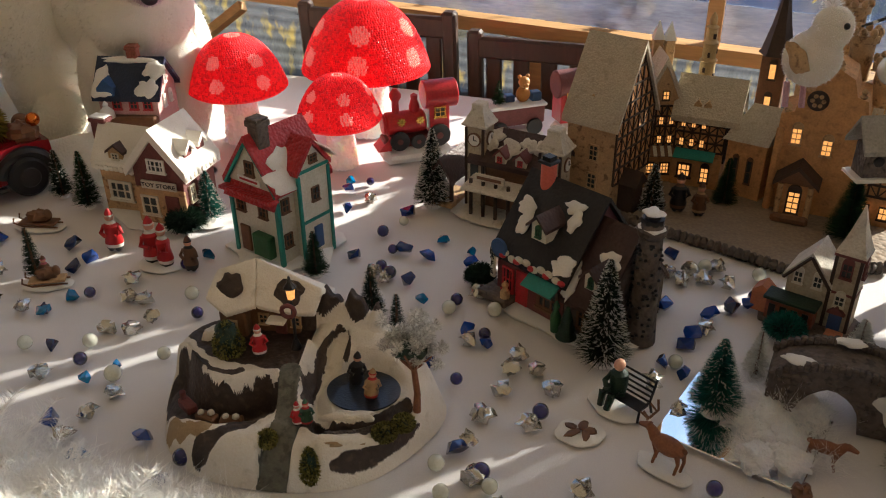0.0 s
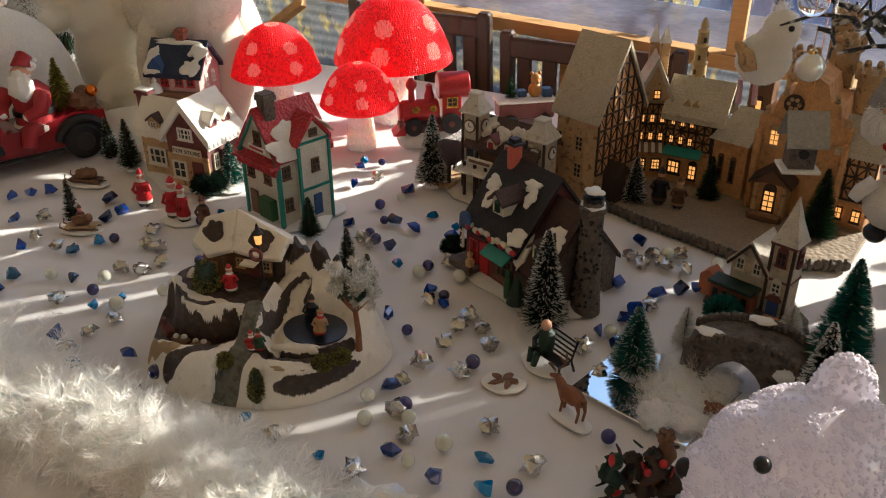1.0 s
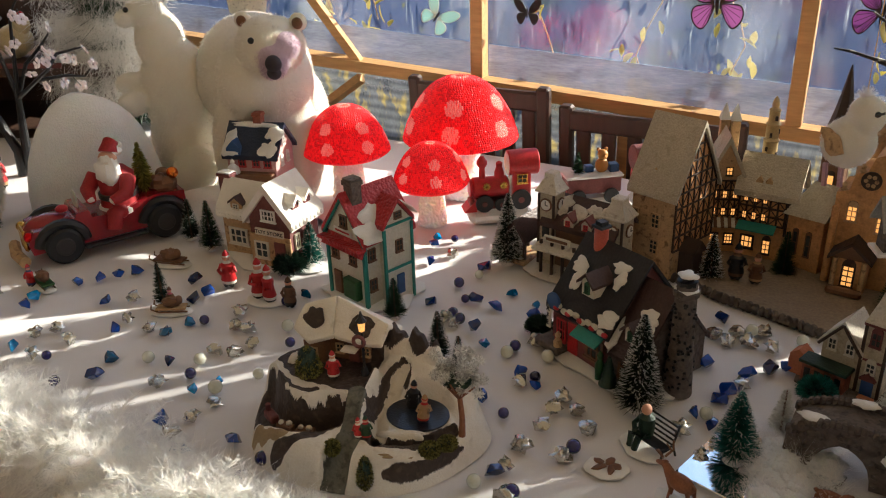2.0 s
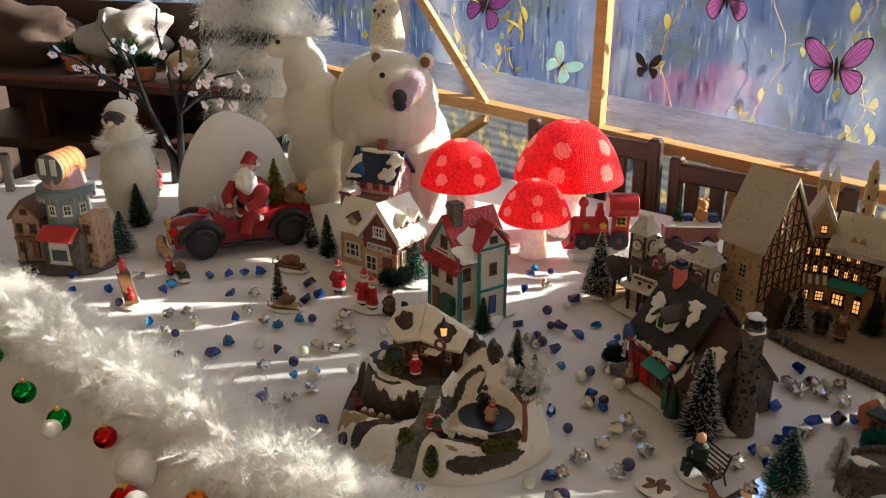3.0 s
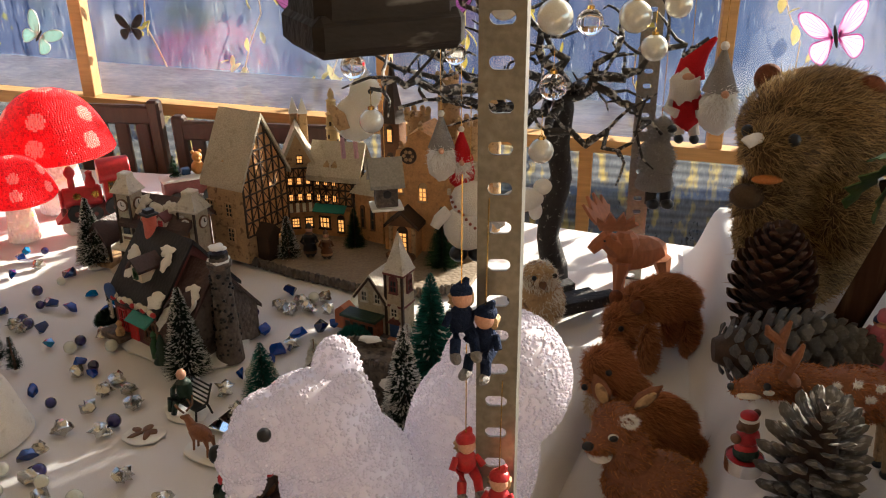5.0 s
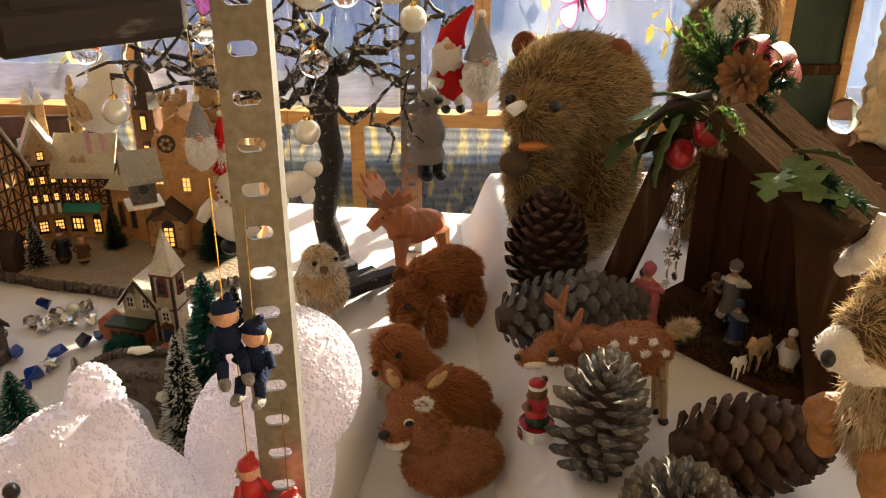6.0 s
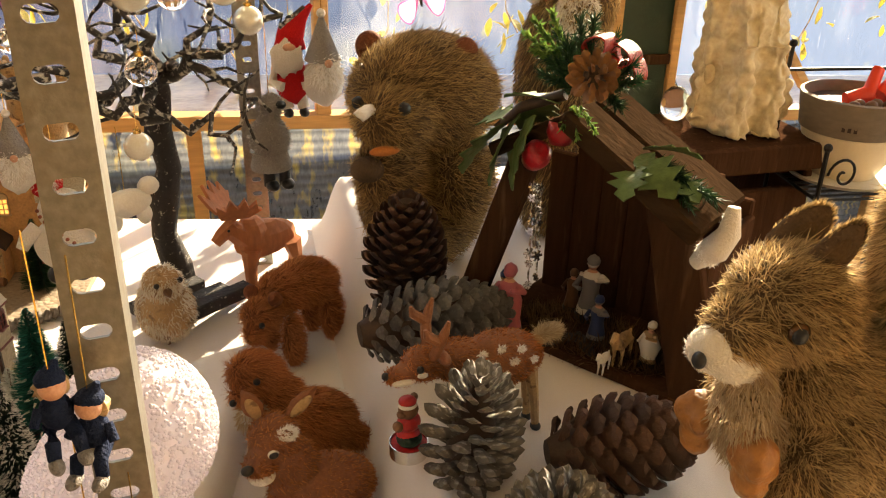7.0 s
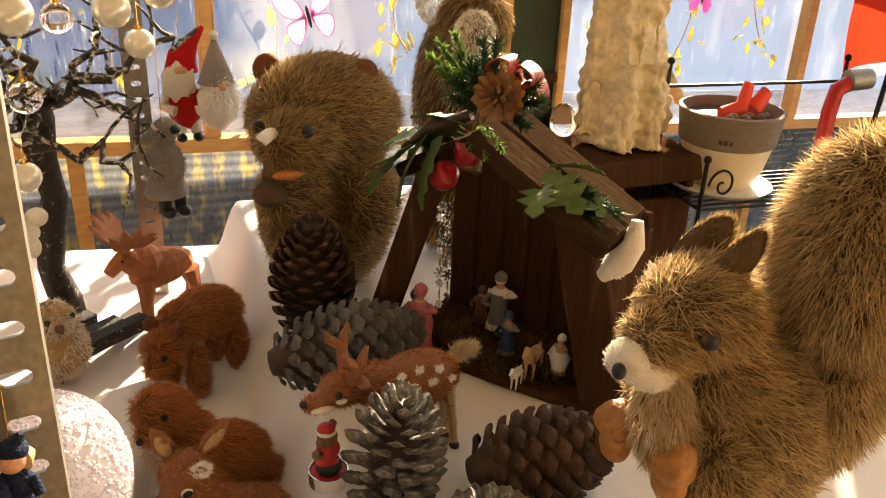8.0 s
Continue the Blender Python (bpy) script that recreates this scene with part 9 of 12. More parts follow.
solid("tulle_puff", Geo().ball(0, 0, 0.012, 0.042, 0.03, 0.02, seg=20, rings=12, lump=0.6), M["cotton"], "crumpled white tulle lying on the cloth", "tulle", at(0.125, 0.415, 0), smooth=60)


figurine("gnome_figurine", "small gnome figure with tall red hat by the white mound", -1.381, 1.31, 0.10, "black", "red", 20)

# ---- perforated steel uprights ----
def slotted_rail(x, y, z0, z1, rz, label, first, pitch=0.0242, w=0.036):
    """A steel angle bar with a row of long holes."""
    t = thing("steel_upright", label, "steel upright", x, y, 0, rz, group="steel uprights")
    g = Geo()
    sw, sh, th, ns = 0.0072, 0.0040, 0.0018, 12
    slot = []
    for i in range(ns):
        a = 2 * math.pi * i / ns
        slot.append((math.copysign(sw - sh, math.cos(a)) + sh * math.cos(a), sh * math.sin(a)))
    hw, hp = w / 2, pitch / 2
    rim = [(hw, 0), (hw, hp * 0.5), (hw, hp), (0.3 * hw, hp), (-0.3 * hw, hp), (-hw, hp), (-hw, 0), (-hw, -hp), (-0.3 * hw, -hp), (0.3 * hw, -hp), (hw, -hp), (hw, -hp * 0.5)]
    k0, k1 = math.floor((z0 - first) / pitch), math.ceil((z1 - first) / pitch)
    for k in range(k0, k1):
        z = first + k * pitch
        vs = [(px, yy, z + pz) for yy in (-th / 2, th / 2) for px, pz in rim + slot]
        fs = []
        for i in range(ns):
            j = (i + 1) % ns
            fs += [(i, j, ns + j, ns + i), (2 * ns + i, 3 * ns + i, 3 * ns + j, 2 * ns + j), (ns + i, ns + j, 3 * ns + j, 3 * ns + i)]
        for i in (0, 1, 5, 6, 10, 11):
            j = (i + 1) % ns
            fs.append((i, 2 * ns + i, 2 * ns + j, j))
        g.add(vs, fs)
    seen, where = {}, []
    for v in g.v:
        where.append(seen.setdefault(tuple(round(c, 5) for c in v), len(seen)))
    g = Geo().add(list(seen), [tuple(where[i] for i in f) for f in g.f])
    part("web", g, M["steel"], t, "galvanised web with long slots", smooth=20)
    part("flange", Geo().box(w / 2 - 0.001, 0.0185, (first + k0 * pitch + first + k1 * pitch) / 2 - pitch / 2, 0.002, 0.035, (k1 - k0) * pitch), M["steel"], t)


slotted_rail(0.6225, 0.222, -0.74, 1.15, -8, "galvanised steel upright with a row of slots standing before the table", 0.464, w=0.026)
slotted_rail(0.912, 1.13, 0.0, 1.15, -14, "galvanised steel upright with slots behind the moose", 0.271, w=0.034)


# ---- hanging ornaments on the uprights ----
def hanging_elf(x, y, z, cloth, label, rz):
    t = thing("hanging_elf", label, "hanging ornament", x, y, z, rz, 0.68, group="hanging elves")
    c = M[cloth]
    part("body", Geo().ball(0, 0, 0.030, 0.011, 0.010, 0.014).tube([(-0.005, 0, 0.02), (-0.008, -0.014, 0.016), (-0.009, -0.016, 0.004)], [0.006, 0.005, 0.0045], 8).tube([(0.006, 0, 0.02), (0.008, -0.014, 0.016), (0.009, -0.016, 0.004)], [0.006, 0.005, 0.0045], 8)
         .tube([(-0.010, 0, 0.036), (-0.016, -0.006, 0.026)], 0.0035, 8).tube([(0.010, 0, 0.036), (0.016, -0.006, 0.026)], 0.0035, 8), c, t, smooth=60)
    part("shoe", Geo().ball(-0.009, -0.020, 0.002, 0.005, 0.009, 0.005).ball(0.009, -0.020, 0.002, 0.005, 0.009, 0.005), M["grey_felt"], t)
    part("head", Geo().ball(0, -0.002, 0.050, 0.009, 0.0085, 0.009), M["skin"], t)
    part("hat", Geo().ball(0, 0.001, 0.055, 0.010, 0.010, 0.007).tube([(0, 0.002, 0.056), (0.006, 0.004, 0.066)], [0.008, 0.002], 8), c, t)
    part("hair", Geo().ball(0, 0.004, 0.047, 0.011, 0.008, 0.010, lump=0.4), M["tan"], t)
    part("string", Geo().tube([(0, 0, 0.062), (0.001, 0.002, 0.16)], 0.0006, 5), M["gold"], t)


hanging_elf(0.600, 0.200, 0.395, "navy", "small elf ornament in navy clothes hanging from a gold string", 10)
hanging_elf(0.614, 0.198, 0.382, "navy", "second navy elf ornament hanging from a gold string", -30)
hanging_elf(0.603, 0.222, 0.275, "red", "small elf ornament in red clothes hanging from a gold string", 15)
hanging_elf(0.624, 0.200, 0.262, "red", "second red elf ornament hanging from a gold string", -10)
hb = thing("hanging_log", "dark frosted wooden log box hanging from above", "hanging box", 0.559, 0.150, 0.584, 26)
dark_frost = paint("frosted_dark_wood", (0.018, 0.012, 0.009), 0.8, 0.5, 40, 0.7, 150, second=(0.22, 0.21, 0.2), cut=0.6, stretch=(0.3, 1, 1))
part("log", Geo().box(0, 0, 0.045, 0.066, 0.050, 0.09, bev=0.006), dark_frost, hb)
part("plinth", Geo().box(0, 0, 0.008, 0.071, 0.054, 0.018, bev=0.004), dark_frost, hb)
part("cord", Geo().tube([(0, 0, 0.09), (0, 0, 1.044)], 0.001, 5), M["brown"], hb)


# ---- acrylic squirrel lamp ----
def crystal_squirrel():
    t = thing("squirrel_lamp", "lit frosted acrylic squirrel lamp with beaded surface", "acrylic lamp", 0, 0, 0)
    body = [((0.512, 0.372, 0.10), (0.078, 0.068, 0.105)), ((0.502, 0.364, 0.17), (0.060, 0.055, 0.065)), ((0.480, 0.350, 0.235), (0.054, 0.050, 0.046)), ((0.448, 0.336, 0.240), (0.036, 0.037, 0.033)), ((0.424, 0.328, 0.222), (0.024, 0.027, 0.022)), ((0.421, 0.326, 0.196), (0.017, 0.021, 0.015)),
            ((0.452, 0.30, 0.10), (0.03, 0.03, 0.04)), ((0.55, 0.33, 0.035), (0.05, 0.05, 0.035)), ((0.497, 0.372, 0.272), (0.021, 0.016, 0.034)), ((0.512, 0.348, 0.262), (0.018, 0.014, 0.026))]
    fused("body", blobs_mesh(body, 0.0), M["crystal"], t, smooth=80, voxel=0.0022)
    part("bead_cover", beads(body, 19000, 0.0015, 5), M["crystal"], t, "small clear beads", smooth=80)["kind"] = "stuff"
    tail = [((0.582, 0.43, 0.07), (0.055, 0.055, 0.07)), ((0.612, 0.425, 0.155), (0.064, 0.062, 0.10)), ((0.642, 0.42, 0.235), (0.060, 0.060, 0.066))]
    tl = fused("tail", blobs_mesh(tail, 0.0), M["crystal"], t, "bushy beaded tail", voxel=0.0024)
    part("bead_cover", beads(tail, 14000, 0.0015, 6), M["crystal"], tl, "small clear beads", smooth=80)["kind"] = "stuff"
    eyes(t, ((0.4475, 0.3035, 0.2580),), 0.0058)
    part("nose", Geo().ball(0.4015, 0.322, 0.226, 0.006, 0.007, 0.008), M["black"], t)


crystal_squirrel()


# ---- black frosted tree with glass balls ----
def ornament_tree():
    t = thing("ornament_tree", "black frosted twig tree on a plank foot", "ornament tree", 0, 0, 0)
    part("trunk", Geo().tube([(0.770, 1.115, 0.0), (0.772, 1.115, 0.03), (0.758, 1.11, 0.09), (0.764, 1.105, 0.15), (0.776, 1.10, 0.20), (0.766, 1.095, 0.26), (0.772, 1.09, 0.32), (0.764, 1.05, 0.36)], [0.030, 0.024, 0.019, 0.022, 0.018, 0.020, 0.018, 0.014], 12), M["bark"], t, smooth=50)
    r = random.Random(21)
    ends = [((0.764, 1.05, 0.35), (0.66, 1.0, 0.33), (0.56, 0.98, 0.385), (0.44, 0.96, 0.45)), ((0.762, 1.05, 0.34), (0.70, 0.99, 0.315), (0.62, 0.95, 0.37), (0.52, 0.93, 0.36)),
            ((0.77, 1.06, 0.35), (0.80, 1.0, 0.38), (0.825, 0.98, 0.44), (0.85, 0.96, 0.50)), ((0.775, 1.06, 0.34), (0.80, 1.0, 0.37), (0.86, 0.97, 0.35), (0.90, 0.96, 0.31)),
            ((0.77, 1.06, 0.36), (0.76, 1.0, 0.40), (0.73, 0.96, 0.45), (0.72, 0.95, 0.52)), ((0.764, 1.06, 0.35), (0.70, 1.0, 0.40), (0.66, 0.97, 0.46), (0.60, 0.95, 0.52)),
            ((0.77, 1.06, 0.33), (0.74, 0.97, 0.32), (0.80, 0.90, 0.33), (0.82, 0.86, 0.31)), ((0.765, 1.05, 0.37), (0.73, 1.02, 0.42), (0.70, 1.0, 0.50), (0.71, 1.0, 0.60)),
            ((0.80, 1.0, 0.38), (0.84, 0.98, 0.40), (0.89, 0.96, 0.43), (0.95, 0.95, 0.45)), ((0.62, 0.95, 0.37), (0.56, 0.92, 0.395), (0.515, 0.88, 0.412), (0.4875, 0.866, 0.402)), ((0.60, 0.95, 0.42), (0.54, 0.89, 0.45), (0.50, 0.84, 0.478), (0.473, 0.812, 0.484)), ((0.76, 1.03, 0.36), (0.67, 0.98, 0.36), (0.60, 0.95, 0.42), (0.55, 0.92, 0.47))]
    for e in ends:
        pts = [Vector(p) for p in e]
        fine = []
        for a, b in zip(pts, pts[1:]):
            for q in (0, 0.33, 0.66):
                fine.append(a.lerp(b, q) + Vector((r.gauss(0, 0.007), r.gauss(0, 0.006), r.gauss(0, 0.007))))
        fine.append(pts[-1])
        br = part("branch", Geo().tube(fine, [0.0082 - 0.0062 * k / (len(fine) - 1) + r.uniform(-0.0006, 0.0008) for k in range(len(fine))], 8), M["frost"], t, smooth=50)
        for k in range(6):
            s = fine[3 + k]
            d = Vector((r.uniform(-1, 1), r.uniform(-0.8, 0.4), r.uniform(-0.5, 0.9))).normalized()
            ln_ = r.uniform(0.04, 0.095)
            way, pts = d.copy(), [s]
            for q in range(4):
                pts.append(pts[-1] + way * ln_ / 4)
                way = (way + Vector((r.gauss(0, 0.35), r.gauss(0, 0.35), r.gauss(0, 0.35)))).normalized()
            part("twig", Geo().tube(pts, [0.0028, 0.0026, 0.0021, 0.0019, 0.0011], 6), M["frost"], br)
    for k, (x, y, a) in enumerate(((0.775, 1.015, 24), (0.805, 0.985, 24), (0.745, 1.05, 24))):
        part("foot_plank", Geo().box(0, 0, 0, 0.12, 0.024, 0.020, at(x, y, 0.012 + 0.011 * (k % 2)) @ rot("Z", a), bev=0.002), M["bark"], t, "dark frosted foot plank")


ornament_tree()
for x, y, z, r_, c in ((0.473, 0.812, 0.442, 0.016, "clearball"), (0.4875, 0.866, 0.3585, 0.0165, "pearlball"), (0.731, 0.90, 0.487, 0.024, "pearlball"), (0.777, 0.90, 0.480, 0.018, "clearball"), (0.836, 0.90, 0.487, 0.022, "pearlball"), (0.864, 0.90, 0.446, 0.018, "pearlball"),
                       (0.732, 0.90, 0.395, 0.019, "clearball"), (0.710, 0.818, 0.330, 0.0165, "pearlball"), (0.891, 0.90, 0.502, 0.018, "pearlball"), (0.665, 0.92, 0.50, 0.02, "pearlball"), (0.60, 0.90, 0.44, 0.015, "clearball")):
    bauble(x, y, z, r_, c, "clear glass bauble hanging from the twig tree" if c == "clearball" else "champagne pearl bauble hanging from the twig tree", "tree baubles", 0.03)


def gull():
    t = thing("bird_ornament", "white plush bird with brown wing and feather crest", "bird ornament", 0.447, 1.04, 0.272, 0)
    blobs = [((0.0, 0, 0.045), (0.036, 0.028, 0.036)), ((0.016, -0.004, 0.085), (0.025, 0.023, 0.027))]
    fused("body", blobs_mesh(blobs, 0.03), M["plush"], t, smooth=60)
    part("fur", coat(blobs, 5200, 0.0042, 0.0008), M["down"], t, smooth=0)
    part("wing", Geo().patch(0.012, 0.022, 0.006, 4, at(-0.022, -0.026, 0.05) @ rot("X", 80) @ rot("Z", 25)), M["tan"], t, "brown wing")
    eyes(t, ((0.026, -0.024, 0.092),), 0.004)
    n = 220
    part("crest", Geo().blades(np.tile([0.012, 0, 0.108], (n, 1)), np.random.normal(size=(n, 3)) * 0.8 + np.array([0, 0, 0.9]), 0.016, 0.0010, 0.5), M["down"], t, "white feather crest", smooth=0)
    for s in (-1, 1):
        part("leg", Geo().tube([(s * 0.01 - 0.014, 0, 0.014), (s * 0.01 - 0.012, -0.004, -0.018)], 0.004, 6), paint("pink_leg", (0.55, 0.32, 0.36), 0.6), t)
    part("string", Geo().tube([(0.012, 0, 0.11), (0.012, 0, 0.24)], 0.0006, 5), M["gold"], t)


gull()


def birdhouse():
    t = thing("birdhouse_ornament", "little wooden birdhouse ornament with pale roof", "hanging ornament", 0.500, 0.90, 0.222, 12, 0.74)
    part("house_body", Geo().box(0, 0, 0.032, 0.042, 0.036, 0.05, bev=0.001), M["stone"], t)
    part("hole", Geo().cyl(0, 0, 0, 0.008, 0.003, 14, at(0, -0.018, 0.034) @ FRONT), M["black"], t)
    g = Geo()
    gable_roof(g, 0.05, 0.05, 0.060, 0.095, 0.008, 0.004, 0, 0, 0, 90)
    part("roof", g, M["greyroof"], t, "pale card roof")
    part("floor", Geo().box(0, 0, 0.004, 0.062, 0.052, 0.006, bev=0.001), M["snowroof"], t)
    part("string", Geo().tube([(0, 0, 0.095), (0, 0, 0.25)], 0.0006, 5), M["gold"], t)


birdhouse()


def gnome(x, y, z, h, hat, coatc, label, rz=0, string=0.12):
    t = thing("gnome_ornament", label, "hanging ornament", x, y, z, rz, group="felt ornaments")
    blob = [((0, 0, h * 0.28), (h * 0.22, h * 0.2, h * 0.28))]
    part("body", Geo().ball(0, 0, h * 0.28, h * 0.22, h * 0.2, h * 0.28, lump=0.15), M[coatc], t, smooth=60)
    part("beard", coat([((0, -h * 0.08, h * 0.38), (h * 0.17, h * 0.15, h * 0.2))], 900, h * 0.12, h * 0.012, (0, 0, -0.6), 0.4, 0.5), M["down"], t, "fluffy white beard", smooth=0)
    part("beard_core", Geo().ball(0, -h * 0.06, h * 0.38, h * 0.16, h * 0.14, h * 0.18), M["white_felt"], t)
    part("hat", Geo().lathe([(h * 0.2, h * 0.5), (h * 0.17, h * 0.58), (h * 0.08, h * 0.82), (h * 0.02, h * 0.98)], 16), M[hat], t, smooth=60)
    part("nose", Geo().ball(0, -h * 0.2, h * 0.5, h * 0.045), M["skin"], t)
    part("bobble", Geo().ball(0, 0, h, h * 0.05), M["white_felt"], t)
    part("string", Geo().tube([(0, 0, h), (0, 0, h + string)], 0.0006, 5), M["gold"], t)


gnome(0.580, 0.905, 0.262, 0.096, "grey_felt", "white_felt", "white gnome ornament with grey felt hat")
gnome(0.608, 0.915, 0.245, 0.088, "red_felt", "red_felt", "gnome ornament with red felt hat")
gnome(1.005, 1.05, 0.286, 0.135, "grey_felt", "white_felt", "fluffy gnome ornament with grey cone hat and bobble")


def santa_ornament():
    t = thing("santa_ornament", "hanging felt ornament with red hat, red suit and black boots", "hanging ornament", 0.968, 1.09, 0.262, -10, group="felt ornaments")
    part("body", Geo().ball(0, 0, 0.055, 0.026, 0.022, 0.036, lump=0.15), M["red_felt"], t, smooth=60)
    part("beard", Geo().ball(-0.006, -0.014, 0.092, 0.024, 0.016, 0.026, lump=0.35), M["white_felt"], t, "white woolly beard", smooth=60)
    part("face", Geo().ball(-0.004, -0.022, 0.108, 0.010, 0.006, 0.007), M["skin"], t)
    part("hat", Geo().tube([(0, 0, 0.105), (0.002, 0, 0.125), (0.018, 0, 0.148), (0.034, 0, 0.166)], [0.024, 0.020, 0.010, 0.003], 14), M["red_felt"], t, smooth=60)
    for s in (-1, 1):
        l = part("leg", Geo().tube([(s * 0.012, 0, 0.03), (s * 0.012 + 0.004, -0.004, 0.012)], 0.009, 10), M["white_felt"], t)
        part("boot", Geo().ball(s * 0.012 + 0.004, -0.008, 0.006, 0.008, 0.013, 0.007), M["black"], l)
        part("arm", Geo().tube([(s * 0.022, 0, 0.075), (s * 0.030, -0.010, 0.055), (s * 0.016, -0.022, 0.05)], 0.008, 10), M["white_felt"], t)
    part("string", Geo().tube([(0.0, 0, 0.13), (-0.004, 0, 0.30)], 0.0006, 5), M["gold"], t)


santa_ornament()


def grey_ornament():
    t = thing("grey_ornament", "hanging grey plush animal with striped skirt and black boots", "hanging ornament", 0.902, 0.985, 0.19, 0, group="felt ornaments")
    blobs = [((0, 0, 0.075), (0.028, 0.024, 0.036)), ((0.004, -0.004, 0.122), (0.017, 0.016, 0.02))]
    fused("body", blobs_mesh(blobs, 0.12), M["grey_felt"], t, smooth=60)
    part("fur", coat(blobs, 1500, 0.008, 0.0012), fibre("grey_fluff", (0.2, 0.19, 0.18), (0.42, 0.4, 0.38)), t, smooth=0)
    part("snout", Geo().ball(0.014, -0.014, 0.126, 0.008, 0.010, 0.006), M["black"], t)
    part("skirt", Geo().lathe([(0.028, 0.03), (0.030, 0.036), (0.024, 0.055)], 16, squash=0.85), M["grey_felt"], t)
    for s in (-1, 1):
        part("boot", Geo().cyl(s * 0.011 + 0.006, -0.004, 0.006, 0.009, 0.024, 12).ball(s * 0.011 + 0.008, -0.012, 0.008, 0.010, 0.014, 0.008), M["black"], t)
    part("string", Geo().tube([(0.002, 0, 0.14), (0.002, 0, 0.26)], 0.0006, 5), M["gold"], t)


grey_ornament()
wb = thing("white_bear_ornament", "small white ceramic bear ornament hanging behind the upright", "hanging ornament", 0.690, 0.85, 0.232, 20, 0.95)
part("body", Geo().ball(0, 0, 0.02, 0.034, 0.018, 0.018).ball(0.032, 0, 0.036, 0.014, 0.012, 0.012).ball(-0.02, -0.004, 0.002, 0.010, 0.010, 0.014).ball(0.02, -0.004, 0.002, 0.010, 0.010, 0.014), M["white"], wb, smooth=60)
part("string", Geo().tube([(0, 0, 0.035), (0, 0, 0.12)], 0.0006, 5), M["gold"], wb)
sn = thing("snowman_ornament", "white snowman ornament with red spots and black boots", "hanging ornament", 0.617, 0.905, 0.158, 0, 1.05)
part("body", Geo().ball(0, 0, 0.030, 0.034, 0.031, 0.033).ball(0.004, 0, 0.070, 0.028, 0.026, 0.027), M["white_felt"], sn, smooth=60)
for s in (-1, 1):
    part("boot", Geo().ball(s * 0.013, -0.004, -0.008, 0.013, 0.016, 0.011), M["black"], sn, smooth=60)
    part("arm", Geo().tube([(s * 0.026, -0.004, 0.056), (s * 0.040, -0.008, 0.044), (s * 0.046, -0.010, 0.034)], [0.009, 0.009, 0.007], 10), M["white_felt"], sn, smooth=60)
part("string", Geo().tube([(0.004, 0, 0.095), (0.004, 0, 0.20)], 0.0006, 5), M["gold"], sn)
for i in range(14):
    a, z = i * 2.4 % 2.6 - 1.3, 0.012 + 0.0055 * i
    rad = 0.0325 * math.sqrt(max(0.05, 1 - ((z - 0.030) / 0.034) ** 2)) if z < 0.052 else 0.027 * math.sqrt(max(0.05, 1 - ((z - 0.070) / 0.0275) ** 2))
    part("spot", Geo().ball(rad * math.sin(a), -rad * math.cos(a) * 0.95, z, 0.0022), M["brick"], sn)
fb = thing("fluffy_chick", "cream and brown fluffy chick standing on the cloth", "chick", 0.728, 0.945, 0, 30, 1.3)
fbl = [((0, 0, 0.038), (0.030, 0.034, 0.036)), ((-0.010, -0.014, 0.078), (0.021, 0.021, 0.019)), ((0.022, 0.016, 0.030), (0.018, 0.016, 0.024))]
fused("body", blobs_mesh(fbl, 0.2), M["tan"], fb, smooth=60)
part("fur", coat(fbl, 7000, 0.008, 0.0011, (0.1, -0.1, -0.7), 0.15, 0.5, 0.3, lambda p: p[:, 0] + p[:, 1] < 0.018), M["fluff"], fb, "cream breast fur", smooth=0)
part("back_fur", coat(fbl, 7000, 0.009, 0.0011, (0.3, 0.1, -0.6), 0.15, 0.5, 0.3, lambda p: p[:, 0] + p[:, 1] > 0.012), M["tanfluff"], fb, "brown back fur", smooth=0)
part("beak", Geo().lathe([(0.005, 0), (0.001, 0.010)], 8, at(-0.018, -0.032, 0.076) @ rot("Z", -25) @ rot("X", 95)), M["brown"], fb)
eyes(fb, ((-0.026, -0.026, 0.084), (-0.002, -0.033, 0.084)), 0.003)
part("foot", Geo().tube([(-0.008, -0.01, 0.0), (-0.006, 0, 0.02)], 0.002, 6), M["brown"], fb)
part("foot", Geo().tube([(0.010, -0.01, 0.0), (0.008, 0, 0.02)], 0.002, 6), M["brown"], fb)


